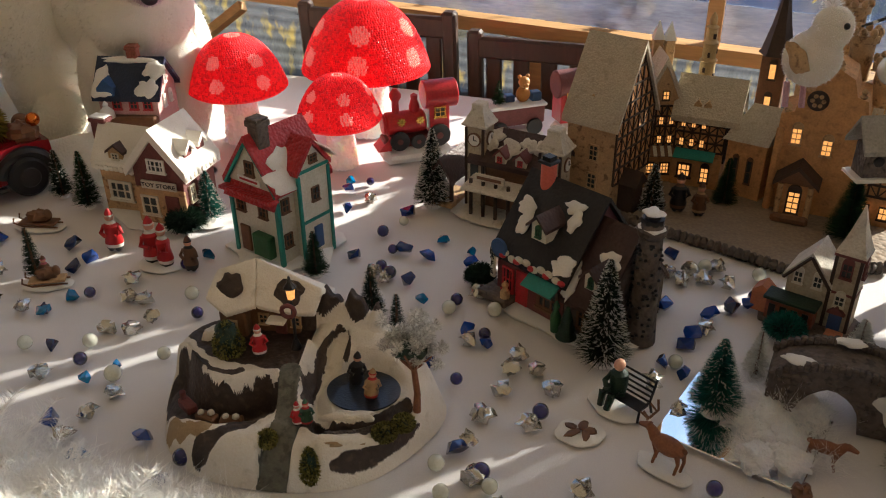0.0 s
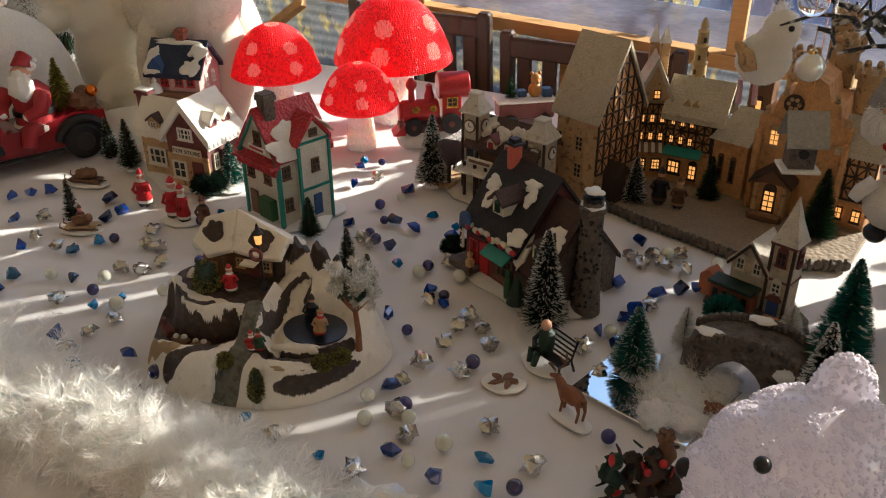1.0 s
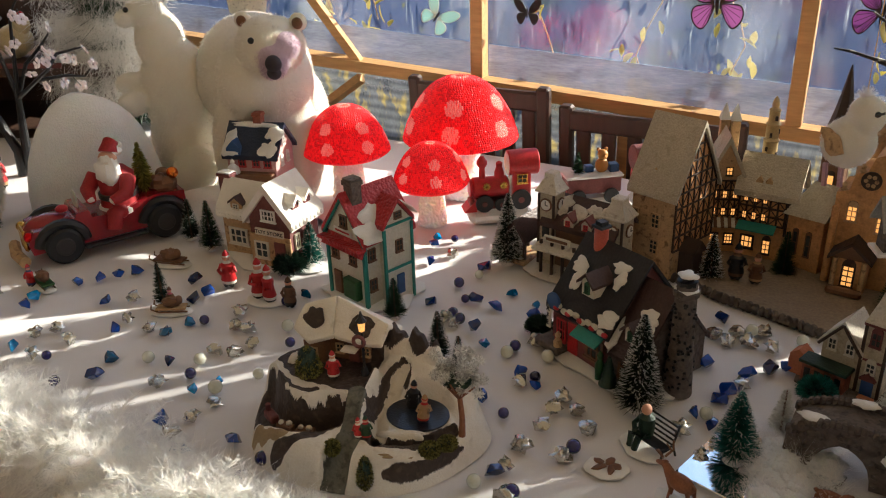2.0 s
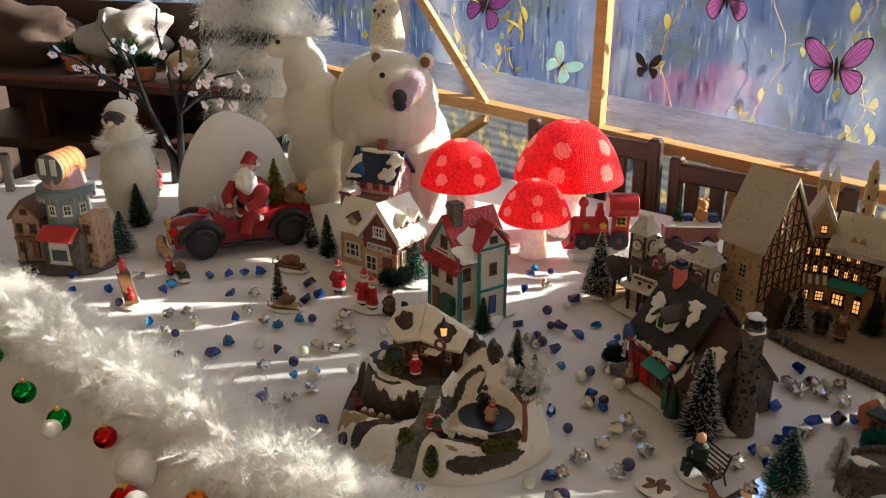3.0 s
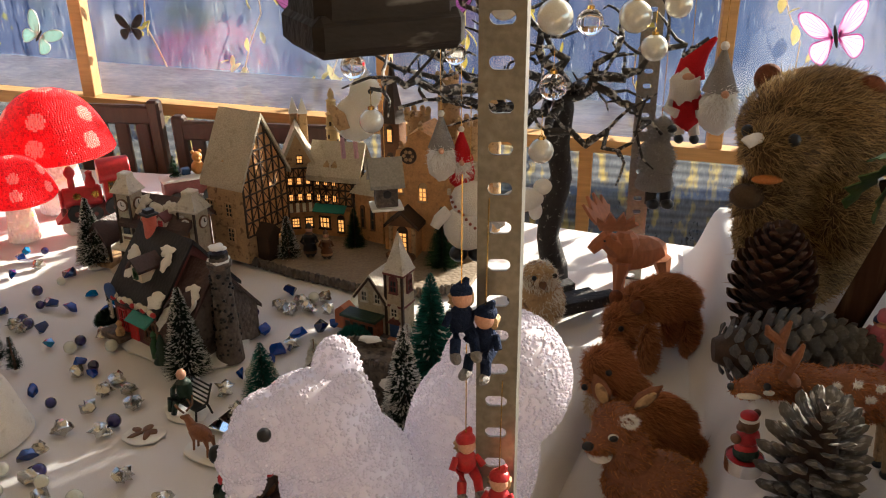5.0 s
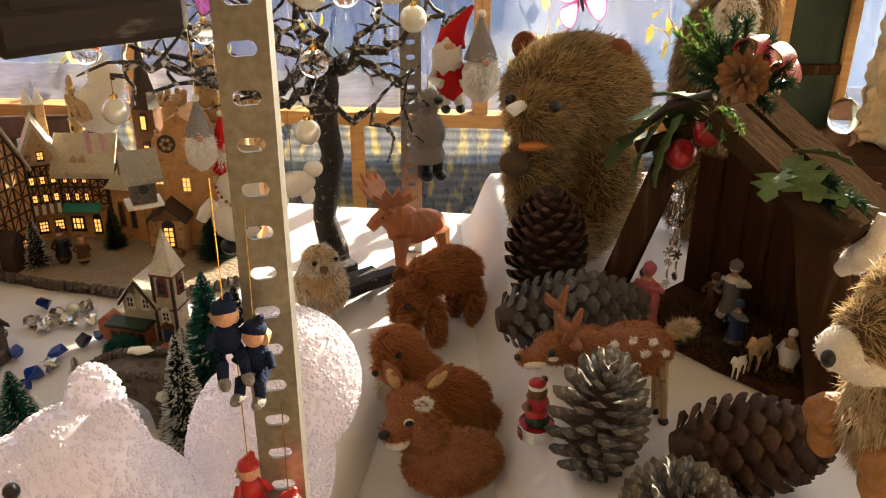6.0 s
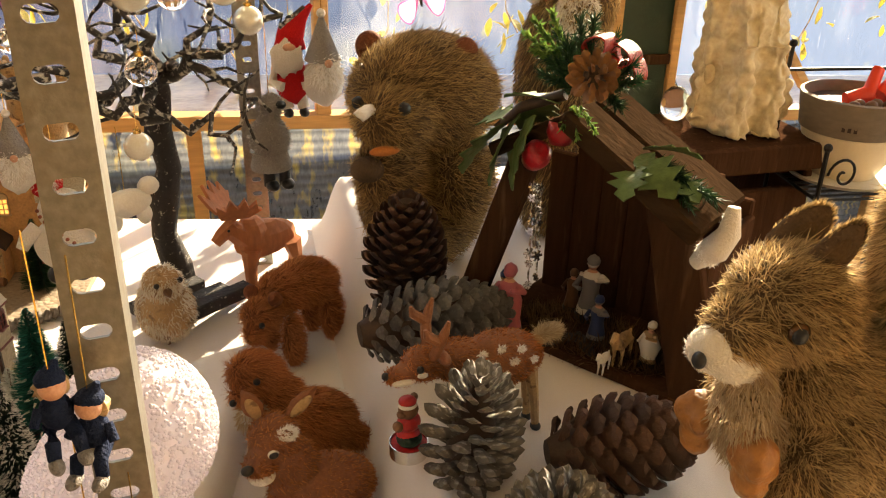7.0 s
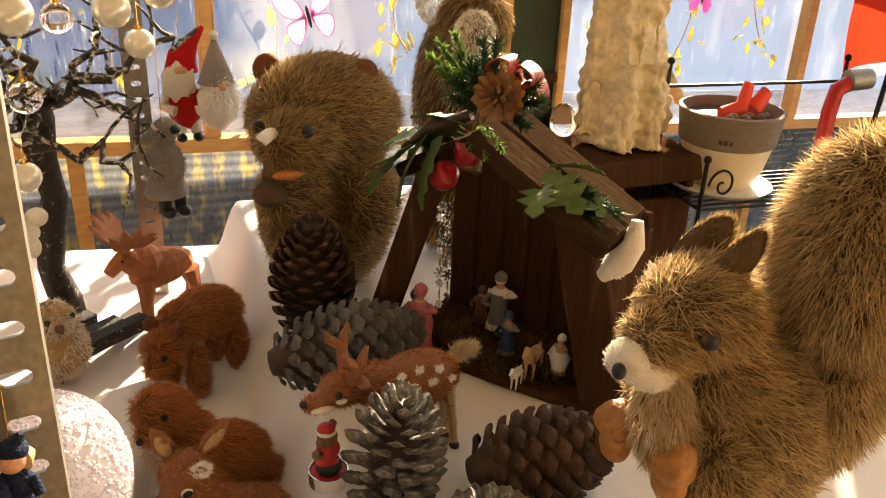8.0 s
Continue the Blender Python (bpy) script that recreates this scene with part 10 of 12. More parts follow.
# ---- carved moose ----
def moose():
    t = thing("carved_moose", "reddish carved wooden moose with broad antlers", "moose figure", 0.898, 1.038, 0, 14, 1.08)
    g = Geo().ball(0, 0, 0.082, 0.050, 0.021, 0.028, seg=10, rings=8, lump=0.15)
    g.ball(-0.022, 0, 0.094, 0.026, 0.021, 0.028, seg=9, rings=7)
    g.tube([(-0.03, 0, 0.092), (-0.05, 0, 0.108), (-0.058, 0, 0.112)], [0.020, 0.015, 0.012], 7)
    g.tube([(-0.05, 0, 0.114), (-0.068, -0.002, 0.104), (-0.078, -0.003, 0.096)], [0.012, 0.010, 0.008], 7)
    for x, y, f in ((-0.03, -0.013, -0.004), (-0.022, 0.013, 0.004), (0.034, -0.013, 0.008), (0.040, 0.013, 0.012)):
        g.tube([(x, y, 0.075), (x + f, y, 0.04), (x + f * 0.5, y, 0.0)], [0.015, 0.008, 0.0075], 6)
    part("body", g, M["wood"], t, smooth=18)
    for s in (-1, 1):
        a = Geo().tube([(-0.054, s * 0.004, 0.122), (-0.052, s * 0.018, 0.134)], 0.004, 6)
        a.prism([(-0.014, 0), (0.014, 0.0), (0.026, 0.012), (0.022, 0.014), (0.020, 0.026), (0.013, 0.016), (0.008, 0.032), (0.002, 0.017), (-0.006, 0.032), (-0.010, 0.015), (-0.020, 0.026), (-0.018, 0.010)], -0.002, 0.002, at(-0.052, s * 0.018, 0.132) @ rot("Z", s * 28 + 10) @ rot("X", -s * 35) @ Matrix.Diagonal((1.35, 1.2, 1.4, 1)))
        part("antler", a, M["wood"], t, "broad toothed antler")
        part("ear", Geo().ball(-0.046, s * 0.014, 0.118, 0.004, 0.009, 0.004), M["wood"], t)
    part("eye", Geo().ball(-0.060, -0.0105, 0.112, 0.002), M["black"], t)


moose()


# ---- straw and plush animals beside the fold ----
def straw_bear():
    t = thing("straw_bear", "rust brown straw bear standing on the cloth", "straw animal", 0, 0, 0)
    b = [((0.905, 0.860, 0.096), (0.046, 0.034, 0.035)), ((0.868, 0.842, 0.098), (0.034, 0.029, 0.031)), ((0.832, 0.815, 0.084), (0.026, 0.025, 0.024)), ((0.816, 0.796, 0.068), (0.014, 0.014, 0.013)),
         ((0.872, 0.814, 0.036), (0.0145, 0.0145, 0.040)), ((0.850, 0.862, 0.036), (0.0145, 0.0145, 0.040)), ((0.942, 0.858, 0.036), (0.0155, 0.0155, 0.040)), ((0.922, 0.892, 0.036), (0.0145, 0.0145, 0.040))]
    fused("body", blobs_mesh(b, 0.1, 0.93), M["rust_core"], t, smooth=60)
    part("straw_coat", coat(b, 30000, 0.015, 0.0007, (0.6, 0.35, -0.35), 0.10, 0.25, 0.2), M["rust"], t, "combed rust straw", smooth=0)
    for x, y in ((0.826, 0.838), (0.850, 0.806)):
        part("ear", Geo().ball(x, y, 0.108, 0.010, 0.008, 0.011), M["rust_core"], t)
    eyes(t, ((0.826, 0.788, 0.084),), 0.004)


def straw_fox():
    t = thing("straw_fox", "rust straw fox lying on the cloth", "straw animal", -0.010, 0.004, 0)
    b = [((0.845, 0.615, 0.045), (0.050, 0.036, 0.042)), ((0.812, 0.628, 0.075), (0.03, 0.028, 0.035)), ((0.790, 0.632, 0.118), (0.029, 0.027, 0.025)), ((0.770, 0.612, 0.108), (0.013, 0.015, 0.011)), ((0.895, 0.605, 0.018), (0.016, 0.012, 0.016))]
    fused("body", blobs_mesh(b, 0.1, 0.93), M["rust_core"], t, smooth=60)
    part("straw_coat", coat(b, 30000, 0.015, 0.0007, (0.6, -0.1, -0.4), 0.08, 0.25, 0.18), M["rust"], t, "combed rust straw", smooth=0)
    part("chest", coat([((0.780, 0.612, 0.078), (0.018, 0.018, 0.02))], 600, 0.010, 0.0011, (0, 0, -0.5)), M["tanfluff"], t, smooth=0)
    part("nose", Geo().ball(0.758, 0.600, 0.108, 0.004), M["black"], t)
    eyes(t, ((0.786, 0.6055, 0.124),), 0.004)
    part("tail_tuft", coat([((0.905, 0.598, 0.012), (0.008, 0.008, 0.012))], 300, 0.02, 0.0012, (0.4, -0.3, -0.2)), M["rust"], t, smooth=0)


def plush_fawn():
    t = thing("plush_fawn", "brown plush fawn lying with white muzzle", "plush animal", -0.772 * 0.04, -0.53 * 0.04, 0.0, 0, 1.04)
    b = [((0.815, 0.525, 0.032), (0.055, 0.038, 0.036)), ((0.785, 0.528, 0.070), (0.028, 0.026, 0.034)), ((0.773, 0.532, 0.104), (0.027, 0.026, 0.023)), ((0.752, 0.514, 0.090), (0.016, 0.018, 0.013))]
    fused("body", blobs_mesh(b, 0.04), M["fur_brown"], t, smooth=60)
    part("fur", coat(b, 16000, 0.008, 0.0009, (0.5, 0, -0.35), 0.22, 0.2, 0.3), fibre("fawn_fur", (0.22, 0.075, 0.025), (0.60, 0.27, 0.10)), t, "short brown fur", smooth=0)
    for x, y, a in ((0.757, 0.548, -14), (0.800, 0.534, 30)):
        e = part("ear", Geo().lathe([(0.004, -0.017), (0.010, -0.004), (0.008, 0.010), (0.001, 0.023)], 14, at(x, y, 0.133) @ rot("Y", a * 1.6), squash=0.4), M["fur_brown"], t, smooth=60)
        part("inner_ear", Geo().ball(0, -0.0032, 0, 0.006, 0.002, 0.014, at(x, y, 0.132) @ rot("Y", a * 1.6)), M["tan"], e)
    part("muzzle", Geo().ball(0.752, 0.506, 0.083, 0.013, 0.013, 0.006), M["white_felt"], t, "white muzzle")
    part("nose", Geo().ball(0.7385, 0.503, 0.096, 0.0062, 0.005, 0.005), M["black"], t)
    part("blaze", coat([((0.780, 0.5135, 0.1175), (0.010, 0.007, 0.008))], 500, 0.006, 0.001, (0.4, 0, 0.2), 0.2, 0.3), M["down"], t, "white forehead patch", smooth=0)
    e = part("eye_rim", Geo().ball(0.7645, 0.5065, 0.104, 0.0056, 0.0034, 0.0042), M["white"], t)
    part("pupil", Geo().ball(0.7645, 0.5045, 0.104, 0.0047, 0.0026, 0.0036), M["black"], e)


straw_bear()
straw_fox()
plush_fawn()


# ---- things on the riser ----
def pine_cone(x, y, z, ln_, r, axis, mat, label, n=86, opened=0.55):
    """A cone of single woody scales set in spirals; axis: its pose."""
    t = thing("pine_cone", label, "pine cone", 0, 0, 0, group="pine cones")
    t.matrix_basis = at(x, y, z) @ axis
    part("core", Geo().lathe([(r * 0.25, 0), (r * 0.60, ln_ * 0.22), (r * 0.52, ln_ * 0.6), (r * 0.15, ln_ * 0.97)], 14), M["beam"], t)
    s = r * (0.46 if n < 120 else 0.37)
    # a scale: a slim wedge that ends in a thick, keeled rhombic tip
    ring = lambda d, w, hi, lo: [(d * s, -w * s, 0), (d * s + 0.04 * s, 0, hi * s), (d * s, w * s, 0), (d * s - 0.04 * s, 0, -lo * s)]
    vs = ring(0, 0.14, 0.05, 0.05) + ring(0.60, 0.40, 0.08, 0.08) + ring(0.92, 0.50, 0.17, 0.13) + ring(1.10, 0.30, 0.17, 0.08) + [(1.22 * s, 0, 0.09 * s)]
    fs = [(4 * i + j, 4 * i + (j + 1) % 4, 4 * i + 4 + (j + 1) % 4, 4 * i + 4 + j) for i in range(3) for j in range(4)] + [(12 + j, 12 + (j + 1) % 4, 16) for j in range(4)]
    data = Geo().add(vs, fs).mesh("scale", M[mat], 28)
    for i in range(n):
        k = (i + 0.5) / n
        a = i * 2.39996
        prof = math.sin(math.pi * (0.10 + 0.86 * k)) ** 0.7
        rr = r * (0.56 if opened < 0.8 else 0.38) * prof
        tilt = -(20 + 48 * k) if opened < 0.8 else -(2 + 62 * k * k)
        part("scale", data, None, t, m=rot("Z", math.degrees(a)) @ at(rr, 0, ln_ * (0.03 + 0.9 * k)) @ rot("Y", tilt) @ Matrix.Diagonal(((0.55 + 0.6 * prof) * (1.0 if opened < 0.8 else 1.55), 0.5 + 0.62 * prof, 0.7 + 0.5 * prof, 1)))


Z0 = RISER_Z
pine_cone(0.890, 0.600, Z0 + 0.046, 0.180, 0.054, rot("Z", -6) @ rot("Y", 88), "greycone", "large grey pine cone lying on its side", 150)
pine_cone(0.912, 0.390, Z0, 0.120, 0.037, rot("X", 4) @ rot("Y", 5), "silvercone", "silvery open pine cone standing upright", 105, 1.0)
pine_cone(0.925, 0.285, Z0 + 0.004, 0.075, 0.046, rot("Y", 20) @ rot("X", 25), "silvercone", "grey open pine cone leaning forward", 125, 1.0)
pine_cone(0.976, 0.352, Z0 + 0.040, 0.140, 0.047, rot("Z", -16) @ rot("Y", 88), "cone", "dark brown pine cone lying on its side", 118)
pine_cone(0.985, 0.702, Z0, 0.160, 0.057, rot("X", 4), "cone", "tall dark pine cone standing before the beaver", 150)


def beaver():
    t = thing("straw_beaver", "large straw beaver sitting upright with folded paws", "straw animal", 0, 0, 0)
    b = [((1.065, 0.825, 0.355), (0.098, 0.085, 0.078)), ((1.000, 0.765, 0.345), (0.050, 0.045, 0.042)), ((1.075, 0.845, 0.215), (0.090, 0.085, 0.115)), ((1.005, 0.785, 0.27), (0.05, 0.04, 0.045)), ((1.10, 0.775, 0.25), (0.042, 0.04, 0.06)), ((1.02, 0.77, 0.165), (0.05, 0.05, 0.05))]
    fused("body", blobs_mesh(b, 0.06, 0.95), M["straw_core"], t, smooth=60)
    part("straw_coat", coat(b, 52000, 0.019, 0.00085, (0.50, 0.28, -0.20), 0.12, 0.12, 0.16), M["straw"], t, "long combed straw", smooth=0)
    part("bristle", coat(b, 5000, 0.024, 0.0010, (0.50, 0.28, -0.05), 0.26, 0.15, 0.25), M["straw"], t, "loose straw ends", smooth=0)
    for x, y in ((1.010, 0.872), (1.108, 0.795)):
        part("ear", Geo().ball(x, y, 0.410, 0.019, 0.012, 0.020), M["rust_core"], t, "brown felt ear")
    eyes(t, ((0.998, 0.729, 0.3675), (0.957, 0.772, 0.3675)), 0.008)
    part("nose", Geo().patch(0.020, 0.009, 0.006, 5, at(0.953, 0.738, 0.366) @ rot("Z", 40) @ rot("X", 50), 14, 0.3), M["white_felt"], t, "pale felt nose")
    part("mouth", Geo().ball(0.975, 0.733, 0.318, 0.020, 0.008, 0.006), paint("orange_mouth", (0.5, 0.17, 0.04), 0.6), t, "orange felt mouth")
    part("paw", Geo().ball(0.965, 0.765, 0.285, 0.022, 0.02, 0.016), M["straw_core"], t)


beaver()


def straw_hen():
    t = thing("straw_hen", "straw bird with cream woolly head behind the stable roof", "straw animal", 1.288, 0.842, Z0)
    b = [((0, 0.002, 0.245), (0.062, 0.070, 0.125)), ((0.005, -0.020, 0.345), (0.050, 0.056, 0.050)), ((0, 0, 0.09), (0.060, 0.066, 0.09))]
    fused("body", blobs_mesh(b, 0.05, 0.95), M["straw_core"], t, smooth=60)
    part("straw_coat", coat(b, 16000, 0.018, 0.0011, (-0.1, 0.2, -0.7), 0.15, 0.12, 0.16), M["straw"], t, smooth=0)
    for y, z in ((0.022, 0.372), (-0.070, 0.338)):
        part("wool_cheek", coat([((-0.030, y, z), (0.030, 0.024, 0.034))], 2600, 0.009, 0.0010, (0, 0, -0.5), 0.15, 0.4), M["fluff"], t, "cream woolly cheek", smooth=0)
    part("crest", coat([((-0.012, -0.024, 0.388), (0.026, 0.034, 0.016))], 1500, 0.014, 0.0010, (0, -0.4, 0.3), 0.3, 0.2, 0.2), M["straw"], t, "tuft of straw", smooth=0)


straw_hen()


def spotted_deer():
    t = thing("spotted_deer", "plush spotted deer with felt antlers", "plush animal", 0.955, 0.446, Z0, -6, 0.9)
    b = [((0.022, 0, 0.098), (0.048, 0.029, 0.032)), ((-0.028, 0, 0.106), (0.030, 0.021, 0.024)), ((-0.064, 0, 0.108), (0.024, 0.019, 0.019)), ((-0.088, -0.002, 0.099), (0.018, 0.012, 0.011))]
    fused("body", blobs_mesh(b, 0.05), M["fur_brown"], t, smooth=60)
    part("fur", coat(b, 13000, 0.008, 0.0009, (0.6, 0, -0.25), 0.2, 0.2, 0.25), fibre("deer_fur", (0.20, 0.06, 0.02), (0.56, 0.22, 0.075)), t, "short red brown fur", smooth=0)
    for x, y, f in ((-0.01, -0.010, -0.004), (0.0, 0.010, 0.0), (0.052, -0.010, 0.010), (0.056, 0.010, 0.006)):
        l = part("leg", Geo().tube([(x, y, 0.095), (x + f, y, 0.05), (x + f * 1.5, y, 0.006)], [0.010, 0.0055, 0.0045], 8), M["tan"], t)
        part("hoof", Geo().ball(x + f * 1.5, y - 0.001, 0.005, 0.006, 0.007, 0.005), M["black"], l)
    for s in (-1, 1):
        part("antler", Geo().tube([(-0.056, s * 0.012, 0.120), (-0.054, s * 0.022, 0.142), (-0.050, s * 0.025, 0.155), (-0.046, s * 0.025, 0.168)], [0.006, 0.006, 0.005, 0.002], 8).tube([(-0.054, s * 0.022, 0.144), (-0.068, s * 0.024, 0.154), (-0.070, s * 0.024, 0.162)], [0.006, 0.005, 0.002], 8), M["fur_brown"], t, "brown felt antler")
        part("ear", Geo().ball(-0.048, s * 0.018, 0.122, 0.007, 0.014, 0.005), M["fur_brown"], t)
        part("eye", Geo().ball(-0.0730, s * 0.0195, 0.1130, 0.0040), M["black"], t)
    part("cheek", Geo().ball(-0.088, -0.0125, 0.096, 0.013, 0.004, 0.004).ball(-0.070, -0.0185, 0.105, 0.006, 0.003, 0.003), M["white_felt"], t, "white cheek stripe")
    part("nose", Geo().ball(-0.105, -0.003, 0.101, 0.0042), M["black"], t)
    for x, z in ((-0.006, 0.118), (0.014, 0.123), (0.036, 0.120), (0.004, 0.108), (0.026, 0.110), (0.050, 0.106), (-0.014, 0.106), (0.016, 0.096)):
        yy = -0.029 * math.sqrt(max(0.05, 1 - ((x - 0.022) / 0.05) ** 2 - ((z - 0.098) / 0.034) ** 2)) - 0.0035
        part("spot", coat([((x, yy + 0.001, z), (0.0048, 0.002, 0.0044))], 150, 0.005, 0.0010, (0.5, -0.2, -0.2), 0.4, 0.2, 0.3), M["down"], t, "white spot", smooth=0)
    part("tail", Geo().ball(0.068, 0, 0.112, 0.012, 0.006, 0.007), M["tan"], t)
    part("tail_tuft", coat([((0.078, 0, 0.118), (0.014, 0.007, 0.008))], 900, 0.012, 0.0009, (0.5, 0, 0.3), 0.4, 0.3), M["tanfluff"], t, "fluffy tan tail", smooth=0)


spotted_deer()


def tealight_figure():
    t = thing("candle_figure", "small red-clad bear figure standing in a tealight cup", "figurine", 0.884, 0.452, Z0 - 0.004, 0)
    part("cup", Geo().lathe([(0.0185, 0), (0.019, 0.002), (0.019, 0.015), (0.0182, 0.015), (0.0178, 0.010)], 28), M["silver"], t, "aluminium tealight cup")
    part("wax", Geo().cyl(0, 0, 0.004, 0.0176, 0.009, 24), M["red"], t)
    part("figure", Geo().ball(0, 0, 0.022, 0.012, 0.011, 0.011).ball(0, 0, 0.038, 0.012, 0.010, 0.011), M["red"], t, smooth=60)
    part("trousers", Geo().ball(0, -0.001, 0.020, 0.013, 0.0125, 0.009), M["darkgreen"], t)
    part("head", Geo().ball(-0.002, -0.003, 0.055, 0.010, 0.009, 0.010).ball(-0.010, -0.006, 0.053, 0.005, 0.005, 0.004).ball(0.006, 0.002, 0.064, 0.004).ball(-0.014, -0.006, 0.04, 0.005, 0.006, 0.005), M["brown"], t)
    part("cap", Geo().ball(-0.002, -0.001, 0.063, 0.009, 0.008, 0.005), M["red"], t)
    part("cap_trim", Geo().ball(-0.003, -0.004, 0.0605, 0.0095, 0.008, 0.002), M["white"], t)


tealight_figure()


# ---- wooden stable with greenery ----
def leaf_shape(g, m, ln_, w, spikes=True):
    n = 9
    left, right = [], []
    for i in range(n):
        k = i / (n - 1)
        ww = w * math.sin(math.pi * (0.06 + 0.9 * k)) * (1.4 if i % 2 and spikes else 0.6)
        z = 0.10 * ln_ * math.sin(k * 2.6)
        left.append((k * ln_, ww, z + 0.1 * ww))
        right.append((k * ln_, -ww, z + 0.1 * ww))
    mid = [(i / (n - 1) * ln_, 0, 0.10 * ln_ * math.sin(i / (n - 1) * 2.6) - 0.001) for i in range(n)]
    vs = left + mid + right
    vs += [(x, y, z - 0.0012) for x, y, z in vs]
    fs = []
    for i in range(n - 1):
        for o in (0, n):
            a = o + i
            fs += [(a, a + n, a + n + 1, a + 1), (3 * n + a, 3 * n + a + 1, 4 * n + a + 1, 4 * n + a)]
        fs += [(i, i + 1, 3 * n + i + 1, 3 * n + i), (2 * n + i, 5 * n + i, 5 * n + i + 1, 2 * n + i + 1)]
    g.add(vs, fs, m)


def stable():
    t = thing("nativity_stable", "dark weathered wooden stable with mossy floor", "model stable", 1.140, 0.525, Z0, -64)
    part("floor", Geo().box(0, 0.045, 0.006, 0.27, 0.15, 0.012, bev=0.003), M["hutwood"], t)
    for i in range(7):
        x = -0.108 + i * 0.036
        hgt = 0.250 - 0.54 * abs(x)
        part("back_board", Geo().box(x, 0.105, hgt / 2 + 0.005, 0.035, 0.010, hgt, bev=0.002), M["hutwood"], t)
    def plank(name, p, q, wide, thick, y0, label):
        """A board in the front plane from p to q (x, z)."""
        d = Vector((q[0] - p[0], q[1] - p[1]))
        turn = math.degrees(math.atan2(-d.y, d.x))
        part(name, Geo().box(0, 0, 0, d.length, thick, wide, at((p[0] + q[0]) / 2, y0, (p[1] + q[1]) / 2) @ rot("Y", turn), bev=0.002), M["hutwood"], t, label)
    plank("front_post", (0.080, 0.240), (0.142, 0.006), 0.052, 0.014, -0.022, "slanting front board")
    plank("front_post", (-0.080, 0.245), (-0.160, 0.006), 0.034, 0.014, -0.022, "slanting front board")
    part("side_board", Geo().box(0.125, 0.045, 0.09, 0.010, 0.12, 0.18, bev=0.002), M["hutwood"], t)
    part("roof_board", Geo().box(0, 0, 0, 0.166, 0.058, 0.016, at(0.064, 0.000, 0.262) @ rot("Y", 29), bev=0.003), M["hutroof"], t, "rough roof board")
    part("roof_board", Geo().box(0, 0, 0, 0.170, 0.054, 0.020, at(0.062, -0.058, 0.260) @ rot("Y", 29), bev=0.003), M["hutroof"], t, "rough roof board")
    part("roof_board", Geo().box(0, 0, 0, 0.110, 0.090, 0.016, at(-0.058, -0.020, 0.268) @ rot("Y", -29), bev=0.003), M["hutroof"], t, "rough roof board")
    part("moss", coat([((0.0, 0.02, 0.010), (0.10, 0.045, 0.010))], 2600, 0.02, 0.0015, (0, 0, 0.4), 0.4, 0.8), fibre("dry_moss", (0.05, 0.028, 0.012), (0.18, 0.11, 0.05)), t, "dry brown moss", smooth=0)
    part("roof_felt", Geo().tube([(0.150, -0.036, 0.240), (0.151, -0.040, 0.216), (0.141, -0.042, 0.196), (0.124, -0.042, 0.176)], [0.006, 0.011, 0.014, 0.007], 12), M["white_felt"], t, "strip of white felt at the roof edge", smooth=60)
    part("felt_nap", coat([((0.150, -0.038, 0.222), (0.009, 0.010, 0.016)), ((0.136, -0.042, 0.192), (0.013, 0.013, 0.014))], 1500, 0.005, 0.0009, (-0.2, 0, -0.6), 0.2, 0.3), M["down"], t, smooth=0)


stable()
def hut(x, y, z):
    """A place in the stable's own frame."""
    return pose(1.140, 0.525, Z0, 0, 0, -64) @ Vector((x, y, z))


